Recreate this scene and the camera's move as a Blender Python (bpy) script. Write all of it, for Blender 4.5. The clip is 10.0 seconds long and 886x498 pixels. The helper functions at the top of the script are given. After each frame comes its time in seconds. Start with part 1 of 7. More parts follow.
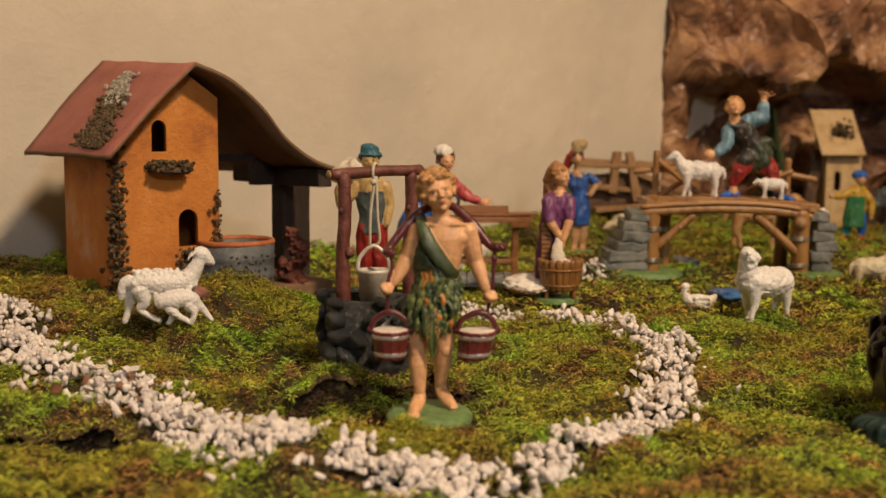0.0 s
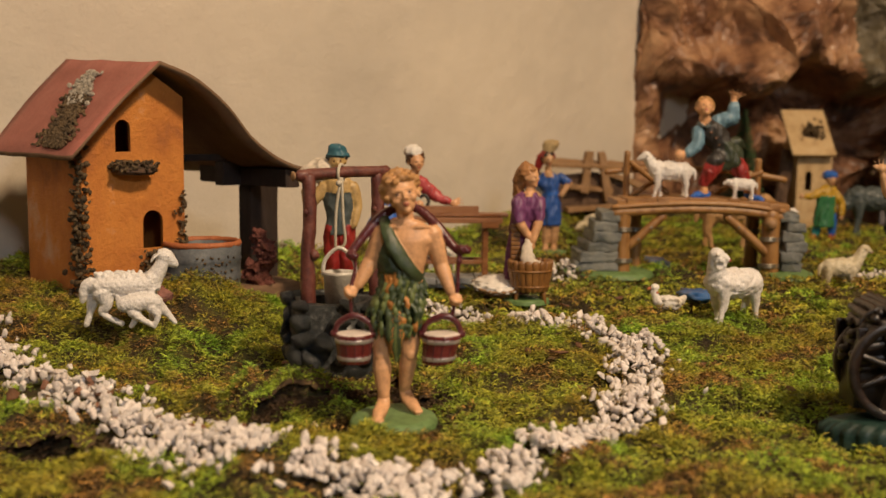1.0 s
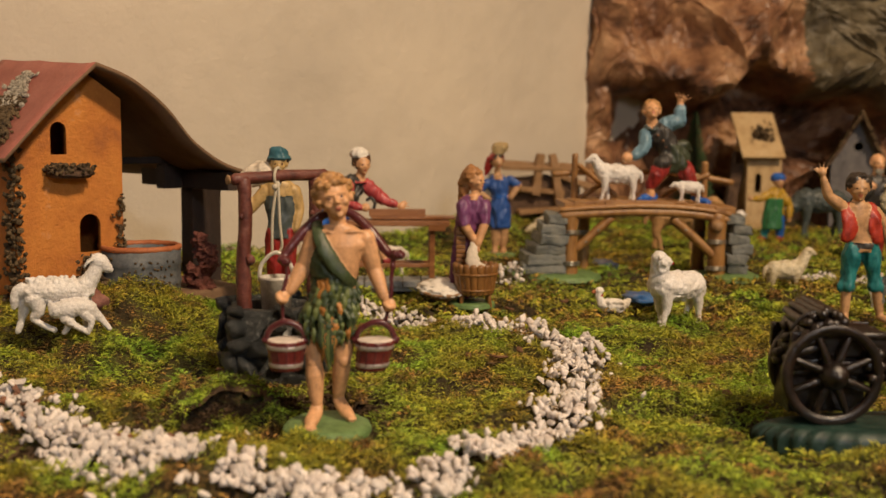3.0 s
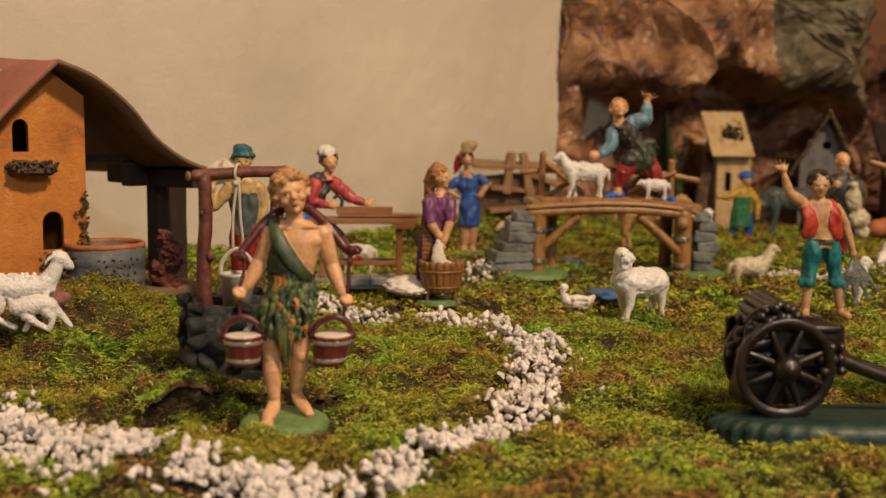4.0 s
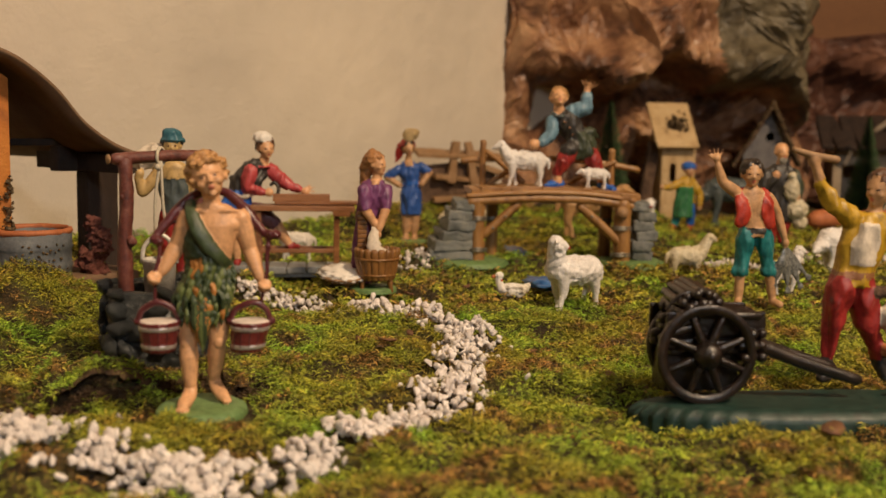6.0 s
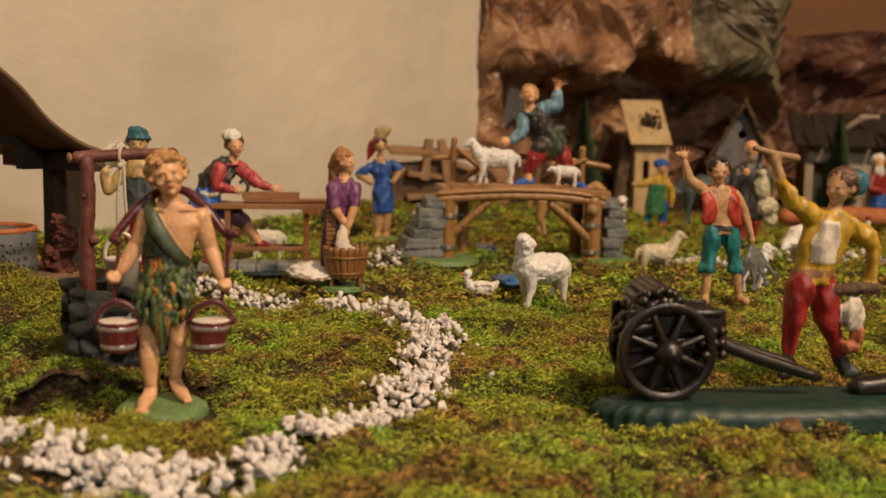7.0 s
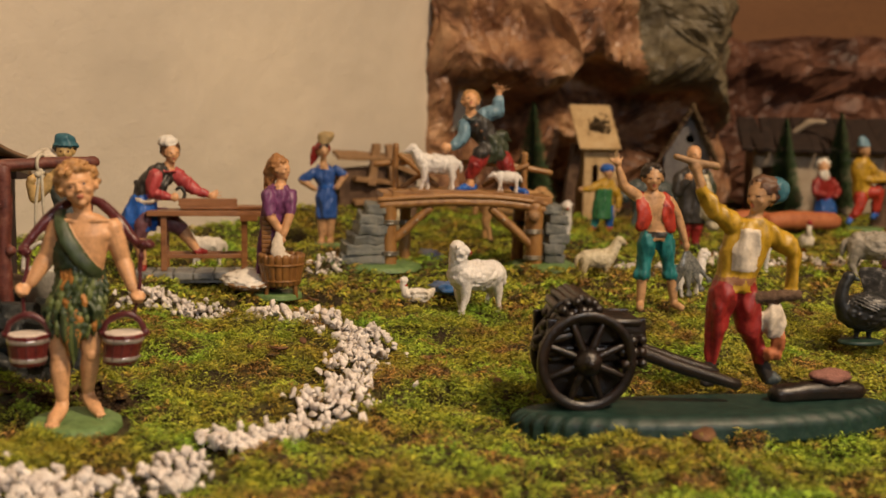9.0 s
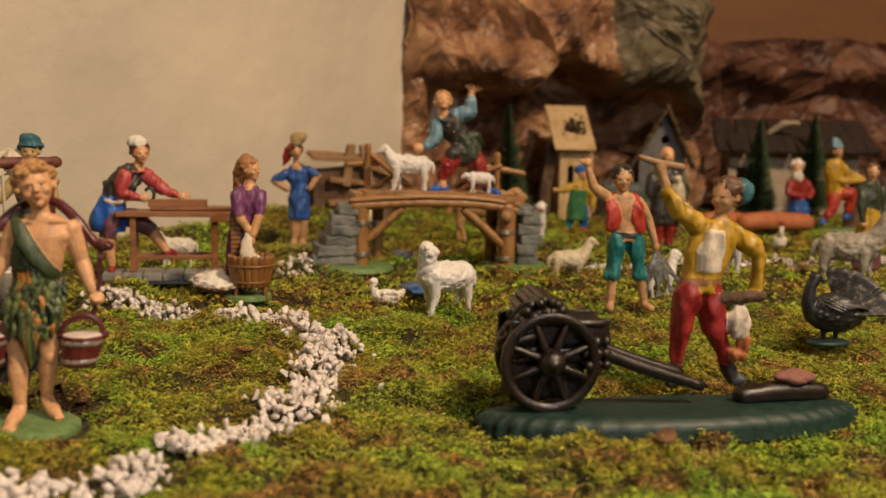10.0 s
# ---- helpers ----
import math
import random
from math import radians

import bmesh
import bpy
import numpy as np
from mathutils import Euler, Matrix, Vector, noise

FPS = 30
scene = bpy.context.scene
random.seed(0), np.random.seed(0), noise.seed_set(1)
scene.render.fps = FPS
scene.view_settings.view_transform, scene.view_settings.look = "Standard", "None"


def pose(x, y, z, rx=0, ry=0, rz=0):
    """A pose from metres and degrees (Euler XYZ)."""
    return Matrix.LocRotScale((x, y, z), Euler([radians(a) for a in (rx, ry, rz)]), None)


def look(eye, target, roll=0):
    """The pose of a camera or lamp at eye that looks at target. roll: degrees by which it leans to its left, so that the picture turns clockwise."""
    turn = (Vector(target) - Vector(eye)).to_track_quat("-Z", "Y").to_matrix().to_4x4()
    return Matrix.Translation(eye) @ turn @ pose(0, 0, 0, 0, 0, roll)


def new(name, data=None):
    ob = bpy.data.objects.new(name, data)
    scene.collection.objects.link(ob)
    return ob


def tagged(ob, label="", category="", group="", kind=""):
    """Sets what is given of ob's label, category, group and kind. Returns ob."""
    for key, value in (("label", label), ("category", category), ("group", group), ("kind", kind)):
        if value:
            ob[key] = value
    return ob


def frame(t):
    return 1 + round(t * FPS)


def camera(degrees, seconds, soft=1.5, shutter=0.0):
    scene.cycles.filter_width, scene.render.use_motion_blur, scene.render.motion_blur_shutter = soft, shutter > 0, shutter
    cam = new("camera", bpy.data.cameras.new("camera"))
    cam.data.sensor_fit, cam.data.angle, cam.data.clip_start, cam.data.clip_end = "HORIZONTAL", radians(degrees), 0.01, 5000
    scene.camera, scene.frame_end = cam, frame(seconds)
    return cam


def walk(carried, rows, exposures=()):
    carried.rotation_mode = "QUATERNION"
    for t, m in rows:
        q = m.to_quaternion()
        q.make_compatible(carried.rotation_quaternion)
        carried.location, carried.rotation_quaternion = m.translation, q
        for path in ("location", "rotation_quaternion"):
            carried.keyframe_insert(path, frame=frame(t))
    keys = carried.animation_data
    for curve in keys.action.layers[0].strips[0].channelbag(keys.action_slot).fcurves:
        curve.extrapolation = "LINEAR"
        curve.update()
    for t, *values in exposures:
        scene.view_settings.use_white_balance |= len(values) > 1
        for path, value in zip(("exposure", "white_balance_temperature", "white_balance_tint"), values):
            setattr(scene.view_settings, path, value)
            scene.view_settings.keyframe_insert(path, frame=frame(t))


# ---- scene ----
from mathutils.bvhtree import BVHTree

cam = camera(44.2, 10.0)
PATH = [
    (0, (0.009, 0.0, 0.13), (-0.007, 1.987, -0.094), 0.3),
    (0.5, (0.013, 0.004, 0.131), (0.018, 1.991, -0.096), 0.4),
    (1, (0.014, 0.006, 0.131), (0.042, 1.993, -0.095), 0.4),
    (1.5, (0.017, 0.006, 0.133), (0.061, 1.993, -0.092), 0.4),
    (2, (0.018, 0.008, 0.129), (0.081, 1.995, -0.089), 0.3),
    (2.5, (0.021, 0.012, 0.128), (0.102, 1.998, -0.092), 0.4),
    (3, (0.026, 0.011, 0.132), (0.125, 1.996, -0.091), 0.5),
    (4.5, (0.041, 0.007, 0.129), (0.198, 1.989, -0.093), 0.6),
    (5, (0.047, 0.01, 0.128), (0.223, 1.989, -0.1), 0.8),
    (5.5, (0.049, 0.012, 0.127), (0.245, 1.989, -0.106), 0.9),
    (7, (0.059, 0.011, 0.128), (0.312, 1.98, -0.114), 1.0),
    (7.5, (0.064, 0.011, 0.131), (0.332, 1.978, -0.112), 0.9),
    (8, (0.068, 0.012, 0.132), (0.354, 1.977, -0.109), 1.0),
    (8.5, (0.073, 0.012, 0.131), (0.375, 1.975, -0.107), 1.0),
    (9, (0.079, 0.012, 0.131), (0.397, 1.972, -0.105), 1.0),
    (9.5, (0.081, 0.013, 0.133), (0.417, 1.97, -0.103), 1.0),
    (10, (0.087, 0.013, 0.131), (0.439, 1.967, -0.103), 1.1),
]
walk(cam, [(t, look(eye, target, roll)) for t, eye, target, roll in PATH])
cam.data.dof.use_dof = True
cam.data.dof.focus_distance = 0.62
cam.data.dof.aperture_fstop = 11.5

# ---- light: a warm room lamp behind the camera, a dim window, and what the room bounces ----
world = bpy.data.worlds.new("room_air")
scene.world = world
world.use_nodes = True
world.node_tree.nodes["Background"].inputs[0].default_value = (1.0, 0.8, 0.6, 1)
world.node_tree.nodes["Background"].inputs[1].default_value = 0.02


def area_lamp(name, eye, target, size, watts, colour):
    data = bpy.data.lights.new(name, "AREA")
    data.shape, data.size, data.energy, data.color = "DISK", size, watts, colour
    ob = new(name, data)
    ob.matrix_world = look(eye, target)
    return ob


area_lamp("room_lamp", (1.16, -0.72, 1.96), (0.25, 0.95, 0.05), 0.26, 70, (1.0, 0.73, 0.465))
area_lamp("window_light", (0.58, -1.22, 0.85), (0.05, 0.8, 0.05), 0.20, 7.6, (0.90, 0.94, 1.0))
scene.view_settings.exposure = 0.0


# ---- materials ----
def nodes_of(name):
    m = bpy.data.materials.new(name)
    m.use_nodes = True
    t = m.node_tree
    return m, t, t.nodes["Principled BSDF"]


def add(t, kind, **inputs):
    n = t.nodes.new(kind)
    for key, value in inputs.items():
        n.inputs[key.replace("_", " ")].default_value = value
    return n


def ramp(t, fac, stops):
    n = t.nodes.new("ShaderNodeValToRGB")
    e = n.color_ramp.elements
    while len(e) < len(stops):
        e.new(0.5)
    for el, (at, c) in zip(e, stops):
        el.position, el.color = at, (*c, 1)
    t.links.new(fac, n.inputs[0])
    return n.outputs[0]


def mixed(t, kind, fac, a, b):
    n = t.nodes.new("ShaderNodeMix")
    n.data_type, n.blend_type = "RGBA", kind
    for sock, value in ((n.inputs[0], fac), (n.inputs[6], a), (n.inputs[7], b)):
        if isinstance(value, (int, float)):
            sock.default_value = value
        elif isinstance(value, tuple):
            sock.default_value = (*value, 1)
        else:
            t.links.new(value, sock)
    return n.outputs[2]


def bumped(t, bsdf, height, strength, distance):
    n = add(t, "ShaderNodeBump", Strength=strength, Distance=distance)
    t.links.new(height, n.inputs["Height"])
    t.links.new(n.outputs[0], bsdf.inputs["Normal"])


def mat(name, colours, scale=120.0, rough=0.6, fine=900.0, bump=0.3, depth=0.0006, metal=0.0, coords="Object", stretch=(1, 1, 1), coat=0.0, island=0.0, ob_random=0.0, spread=(0.3, 0.7), grain=0.8):
    """A surface of two to four colours spread by noise at two sizes, with fine relief."""
    m, t, b = nodes_of(name)
    tc = t.nodes.new("ShaderNodeTexCoord")
    mp = add(t, "ShaderNodeMapping")
    mp.inputs["Scale"].default_value = stretch
    t.links.new(tc.outputs[coords], mp.inputs[0])
    big = add(t, "ShaderNodeTexNoise", Scale=scale, Detail=6.0, Roughness=0.65)
    small = add(t, "ShaderNodeTexNoise", Scale=fine, Detail=4.0, Roughness=0.7)
    for n in (big, small):
        t.links.new(mp.outputs[0], n.inputs["Vector"])
    lo, hi = spread
    k = len(colours) - 1
    col = ramp(t, big.outputs[0], [(lo + (hi - lo) * i / max(k, 1), c) for i, c in enumerate(colours)])
    speckle = ramp(t, small.outputs[0], [(0.3, (0.72, 0.72, 0.72)), (0.7, (1.15, 1.15, 1.15))])
    col = mixed(t, "MULTIPLY", grain, col, speckle)
    if island or ob_random:
        src = t.nodes.new("ShaderNodeNewGeometry").outputs["Random Per Island"] if island else t.nodes.new("ShaderNodeObjectInfo").outputs["Random"]
        a = island or ob_random
        col = mixed(t, "MULTIPLY", 1.0, col, ramp(t, src, [(0, (1 - a, 1 - a, 1 - a)), (1, (1 + a * 0.4, 1 + a * 0.4, 1 + a * 0.4))]))
    t.links.new(col, b.inputs["Base Color"])
    b.inputs["Roughness"].default_value = rough
    b.inputs["Metallic"].default_value = metal
    b.inputs["Coat Weight"].default_value = coat
    b.inputs["Coat Roughness"].default_value = 0.25
    if bump:
        bumped(t, b, small.outputs[0], bump, depth)
    return m


PAINTS = {}


def paint(r, g, b, rough=0.42, wash=0.3):
    """Hand-painted resin: a brushed coat that is thinner and darker in places."""
    key = (r, g, b, rough, wash)
    if key not in PAINTS:
        dark = (r * (1 - wash), g * (1 - wash), b * (1 - wash))
        lite = (min(1, r * 1.12 + 0.01), min(1, g * 1.12 + 0.01), min(1, b * 1.12 + 0.008))
        PAINTS[key] = mat("paint", [dark, (r, g, b), lite], 190, rough + 0.07, 700, 0.3, 0.0004, coat=0.03, spread=(0.34, 0.62), grain=0.5)
    return PAINTS[key]




def plaster_material():
    """Old limewashed plaster: broad warm stains, faint trowel swells and a fine sandy grain."""
    m, t, b = nodes_of("plaster")
    tc = t.nodes.new("ShaderNodeTexCoord")
    stain = add(t, "ShaderNodeTexNoise", Scale=3.2, Detail=5.0, Roughness=0.55)
    swell = add(t, "ShaderNodeTexNoise", Scale=22.0, Detail=3.0, Roughness=0.5)
    grain = add(t, "ShaderNodeTexNoise", Scale=240.0, Detail=5.0, Roughness=0.7)
    for n in (stain, swell, grain):
        t.links.new(tc.outputs["Object"], n.inputs["Vector"])
    col = ramp(t, stain.outputs[0], [(0.34, (0.53, 0.47, 0.39)), (0.5, (0.60, 0.53, 0.435)), (0.66, (0.66, 0.58, 0.47))])
    col = mixed(t, "MULTIPLY", 0.5, col, ramp(t, swell.outputs[0], [(0.3, (0.94, 0.93, 0.92)), (0.7, (1.03, 1.03, 1.03))]))
    t.links.new(col, b.inputs["Base Color"])
    b.inputs["Roughness"].default_value = 0.9
    relief = t.nodes.new("ShaderNodeMath")
    relief.operation = "MULTIPLY_ADD"
    relief.inputs[1].default_value = 4.0
    t.links.new(swell.outputs[0], relief.inputs[0])
    t.links.new(grain.outputs[0], relief.inputs[2])
    bumped(t, b, relief.outputs[0], 0.5, 0.0018)
    return m


PLASTER = plaster_material()
WOOD_WALL = mat("stained_board", [(0.15, 0.062, 0.022), (0.20, 0.088, 0.032)], 3.0, 0.7, 60, 0.2, 0.001, stretch=(1, 1, 6))
CEILING = mat("room_paint", [(0.20, 0.18, 0.16), (0.26, 0.24, 0.21)], 3.0, 0.9, 80, 0.1, 0.001, grain=0.1)
BOARD = mat("floor_wood", [(0.12, 0.07, 0.035), (0.2, 0.12, 0.06)], 6.0, 0.6, 90, 0.2, 0.001)
SOIL = mat("moss_bed", [(0.022, 0.014, 0.006), (0.080, 0.055, 0.016), (0.13, 0.135, 0.024)], 60, 0.95, 900, 1.0, 0.003)
SKIN = paint(0.62, 0.335, 0.165, 0.4, 0.25)
SKIN_TAN = paint(0.46, 0.26, 0.125, 0.42, 0.3)
SKIN_OLD = paint(0.50, 0.33, 0.13, 0.42, 0.35)
BLOND = paint(0.40, 0.205, 0.07, 0.5, 0.5)
BROWN_HAIR = paint(0.085, 0.034, 0.014, 0.5, 0.5)
AUBURN = paint(0.33, 0.15, 0.05, 0.5, 0.5)
BLACK_HAIR = paint(0.03, 0.02, 0.015, 0.4, 0.4)
WHITE = paint(0.72, 0.68, 0.62, 0.5, 0.15)
FLEECE = mat("fleece_paint", [(0.68, 0.64, 0.60), (0.80, 0.77, 0.74)], 90, 0.5, 900, 0.5, 0.0008, coat=0.1)
FLEECE_OLD = mat("aged_fleece", [(0.36, 0.30, 0.18), (0.56, 0.49, 0.34), (0.66, 0.60, 0.46)], 160, 0.5, 900, 0.5, 0.0008)
FLEECE_GREY = mat("grey_fleece", [(0.16, 0.14, 0.11), (0.34, 0.31, 0.26), (0.46, 0.42, 0.36)], 150, 0.55, 900, 0.5, 0.0008)
PINK = paint(0.55, 0.18, 0.13)
LIP = paint(0.42, 0.13, 0.075, 0.4, 0.25)
EYE = paint(0.075, 0.035, 0.02, 0.3, 0.3)
BASE_GREEN = paint(0.125, 0.215, 0.07, 0.5, 0.35)
BASE_TEAL = paint(0.006, 0.030, 0.023, 0.45, 0.45)
FUR_GREEN = paint(0.035, 0.055, 0.02, 0.4, 0.4)
FUR_LIGHT = paint(0.11, 0.14, 0.04, 0.4, 0.4)
FUR_RUST = paint(0.36, 0.15, 0.03, 0.4, 0.4)
MAROON = paint(0.085, 0.014, 0.018, 0.28, 0.35)
BUCKET_RED = paint(0.12, 0.015, 0.014, 0.28, 0.4)
SILVER = mat("silver_paint", [(0.38, 0.34, 0.32), (0.62, 0.58, 0.55)], 200, 0.35, 1200, 0.2, 0.0003, metal=0.6)
MILK = paint(0.66, 0.58, 0.52, 0.35, 0.15)
CRIMSON = paint(0.26, 0.016, 0.014, 0.40, 0.5)
RED = paint(0.38, 0.03, 0.013, 0.40, 0.45)
ROSE = paint(0.42, 0.055, 0.06, 0.4, 0.35)
TEAL = paint(0.012, 0.16, 0.17, 0.38, 0.35)
BLUE = paint(0.02, 0.075, 0.29, 0.38, 0.35)
ROYAL = paint(0.015, 0.10, 0.42, 0.36, 0.3)
PALE_BLUE = paint(0.13, 0.24, 0.32, 0.42, 0.3)
HAT_BLUE = paint(0.03, 0.12, 0.16, 0.42, 0.3)
PURPLE = paint(0.16, 0.045, 0.14, 0.4, 0.35)
YELLOW = paint(0.42, 0.25, 0.015, 0.38, 0.4)
CHARCOAL = paint(0.028, 0.024, 0.022, 0.4, 0.4)
SLATE = paint(0.06, 0.075, 0.075, 0.4, 0.35)
OLIVE_DARK = paint(0.03, 0.04, 0.02, 0.42, 0.4)
LEAF_GREEN = paint(0.02, 0.13, 0.045, 0.4, 0.35)
TAN_HIDE = paint(0.42, 0.24, 0.10, 0.5, 0.3)
MAUVE = paint(0.15, 0.06, 0.075, 0.42, 0.35)
CLOTH = paint(0.60, 0.52, 0.42, 0.6, 0.25)
BLACK_FEATHER = paint(0.014, 0.015, 0.016, 0.35, 0.4)
FEATHER_EDGE = mat("worn_feather", [(0.018, 0.019, 0.02), (0.05, 0.05, 0.052), (0.24, 0.23, 0.22)], 260, 0.4, 1000, 0.3, 0.0005, spread=(0.35, 0.68))
FISH = mat("fish_paint", [(0.06, 0.07, 0.07), (0.34, 0.34, 0.32)], 500, 0.3, 1500, 0.3, 0.0004, metal=0.3)
BARK_RED = mat("bark_red", [(0.06, 0.014, 0.011), (0.13, 0.032, 0.022), (0.22, 0.085, 0.06)], 160, 0.5, 700, 0.6, 0.0009, coat=0.15, spread=(0.3, 0.72))
CUT_WOOD = mat("cut_wood", [(0.22, 0.12, 0.05), (0.36, 0.21, 0.10)], 200, 0.6, 900, 0.3, 0.0004)
BRIDGE_WOOD = mat("bridge_wood", [(0.17, 0.075, 0.022), (0.30, 0.15, 0.045), (0.38, 0.20, 0.07)], 130, 0.45, 800, 0.6, 0.0006, stretch=(1, 1, 0.25), coat=0.15)
DECK_WOOD = mat("deck_wood", [(0.20, 0.085, 0.025), (0.34, 0.17, 0.055), (0.40, 0.22, 0.08)], 130, 0.45, 800, 0.6, 0.0006, stretch=(0.25, 1, 1), coat=0.15)
BENCH_WOOD = mat("bench_wood", [(0.12, 0.045, 0.018), (0.26, 0.11, 0.045), (0.35, 0.165, 0.07)], 110, 0.45, 800, 0.5, 0.0005, stretch=(0.2, 1, 1), coat=0.1)
TUB_WOOD = mat("tub_wood", [(0.16, 0.065, 0.016), (0.31, 0.145, 0.04)], 140, 0.45, 800, 0.5, 0.0006, stretch=(1, 1, 0.3), coat=0.1)
DARK_WOOD = mat("dark_wood", [(0.010, 0.006, 0.005), (0.026, 0.014, 0.010), (0.04, 0.022, 0.015)], 90, 0.75, 700, 0.7, 0.0008, stretch=(1, 1, 0.3))
CART_WOOD = mat("cart_wood", [(0.004, 0.003, 0.002), (0.011, 0.006, 0.0045), (0.030, 0.016, 0.011)], 130, 0.33, 800, 0.5, 0.0006, coat=0.25)
ORANGE = mat("orange_plaster", [(0.26, 0.085, 0.025), (0.46, 0.155, 0.026), (0.55, 0.205, 0.035), (0.56, 0.36, 0.24)], 16, 0.75, 300, 0.8, 0.0014, spread=(0.32, 0.70), grain=0.35)
ROOF_RED = mat("roof_card", [(0.28, 0.085, 0.065), (0.34, 0.11, 0.085), (0.38, 0.14, 0.11)], 40, 0.6, 500, 0.3, 0.0005)
CARD_RAW = mat("raw_card", [(0.15, 0.085, 0.045), (0.21, 0.125, 0.07)], 50, 0.85, 600, 0.3, 0.0005)
BARK = mat("bark_bits", [(0.028, 0.018, 0.008), (0.10, 0.062, 0.026), (0.19, 0.13, 0.065)], 220, 0.8, 900, 0.8, 0.001, island=0.4)
LICHEN = mat("lichen", [(0.30, 0.26, 0.20), (0.48, 0.44, 0.37)], 180, 0.85, 900, 0.8, 0.001, island=0.3)
TUB_GREY = mat("tub_grey", [(0.055, 0.065, 0.075), (0.11, 0.12, 0.13), (0.17, 0.18, 0.18)], 60, 0.6, 500, 0.5, 0.0008)
TERRACOTTA = mat("terracotta", [(0.30, 0.085, 0.03), (0.44, 0.14, 0.05), (0.48, 0.18, 0.075)], 70, 0.65, 600, 0.4, 0.0006)
LAVA = mat("lava_stone", [(0.05, 0.014, 0.010), (0.15, 0.045, 0.032), (0.22, 0.08, 0.055)], 110, 0.85, 500, 1.0, 0.002)
PINK_STONE = mat("pink_stone", [(0.20, 0.08, 0.06), (0.33, 0.15, 0.12)], 90, 0.8, 500, 0.8, 0.0015)
CREAM_STONE = mat("cream_stone", [(0.36, 0.25, 0.11), (0.55, 0.42, 0.22)], 60, 0.7, 500, 0.5, 0.001)
WELL_STONE = mat("well_stone", [(0.007, 0.010, 0.014), (0.024, 0.032, 0.040), (0.075, 0.085, 0.09), (0.26, 0.27, 0.27)], 330, 0.45, 900, 1.0, 0.0014, ob_random=0.5, coat=0.15, spread=(0.32, 0.72))
STEP_STONE = mat("step_stone", [(0.085, 0.095, 0.095), (0.17, 0.18, 0.17), (0.23, 0.225, 0.19)], 80, 0.6, 600, 0.6, 0.0008, ob_random=0.2)
SLAB_GREY = mat("slab_paint", [(0.17, 0.175, 0.175), (0.30, 0.30, 0.285)], 90, 0.55, 600, 0.5, 0.0006)
PEBBLE = mat("marble_chip", [(0.58, 0.50, 0.46), (0.75, 0.68, 0.63), (0.83, 0.785, 0.745)], 140, 0.55, 900, 0.35, 0.0005, ob_random=0.22)
PEBBLE_BROWN = mat("brown_chip", [(0.16, 0.06, 0.03), (0.34, 0.17, 0.10)], 140, 0.6, 900, 0.35, 0.0005, ob_random=0.3)
PEBBLE_LOT = mat("marble_chips", [(0.58, 0.50, 0.46), (0.75, 0.68, 0.63), (0.83, 0.785, 0.745)], 140, 0.55, 900, 0.35, 0.0005, island=0.22)
ROCK_PAPER = mat("rock_paper", [(0.055, 0.026, 0.016), (0.19, 0.088, 0.045), (0.33, 0.175, 0.09), (0.47, 0.28, 0.155)], 14.0, 0.5, 120, 0.4, 0.002, spread=(0.36, 0.64), coat=0.08)
ROCK_GREEN = mat("rock_paper_green", [(0.045, 0.034, 0.020), (0.10, 0.08, 0.046), (0.165, 0.135, 0.082), (0.25, 0.21, 0.13)], 12.0, 0.55, 80, 0.5, 0.004, spread=(0.36, 0.64))
ROCK_DARK = mat("rock_paper_dark", [(0.048, 0.019, 0.012), (0.11, 0.045, 0.027), (0.20, 0.09, 0.054)], 12.0, 0.55, 110, 0.4, 0.002, spread=(0.36, 0.64))
BEIGE_HOUSE = mat("beige_card", [(0.36, 0.23, 0.10), (0.52, 0.36, 0.18), (0.58, 0.43, 0.24)], 50, 0.7, 400, 0.5, 0.0008)
GREY_HOUSE = mat("grey_card", [(0.085, 0.08, 0.085), (0.15, 0.14, 0.145), (0.19, 0.18, 0.175)], 50, 0.7, 400, 0.5, 0.0008)
BROWN_BARK = mat("cork_bark", [(0.04, 0.02, 0.012), (0.11, 0.062, 0.036), (0.20, 0.125, 0.075)], 90, 0.85, 500, 1.0, 0.0015)
PALE_WALL = mat("pale_wall", [(0.34, 0.26, 0.18), (0.48, 0.39, 0.29)], 40, 0.8, 400, 0.5, 0.0008)
FIR = mat("fir_bristle", [(0.028, 0.065, 0.024), (0.075, 0.13, 0.045)], 200, 0.7, 900, 0.0, island=0.4)
POND = mat("pond_paint", [(0.02, 0.09, 0.30), (0.05, 0.20, 0.55)], 120, 0.3, 700, 0.4, 0.0006, coat=0.5)
LEAF_DRY = mat("dry_leaf", [(0.12, 0.05, 0.02), (0.26, 0.12, 0.05)], 150, 0.7, 800, 0.5, 0.0006, island=0.3)
STRING = mat("white_cord", [(0.46, 0.40, 0.30), (0.60, 0.54, 0.42)], 400, 0.8, 1500, 0.5, 0.0004)
WIRE = mat("wire_binding", [(0.22, 0.20, 0.17), (0.42, 0.40, 0.36)], 400, 0.35, 1500, 0.3, 0.0003, metal=0.7)
TIN = mat("tin_pail", [(0.46, 0.44, 0.42), (0.66, 0.64, 0.61), (0.76, 0.74, 0.71)], 130, 0.45, 900, 0.3, 0.0004, metal=0.15)


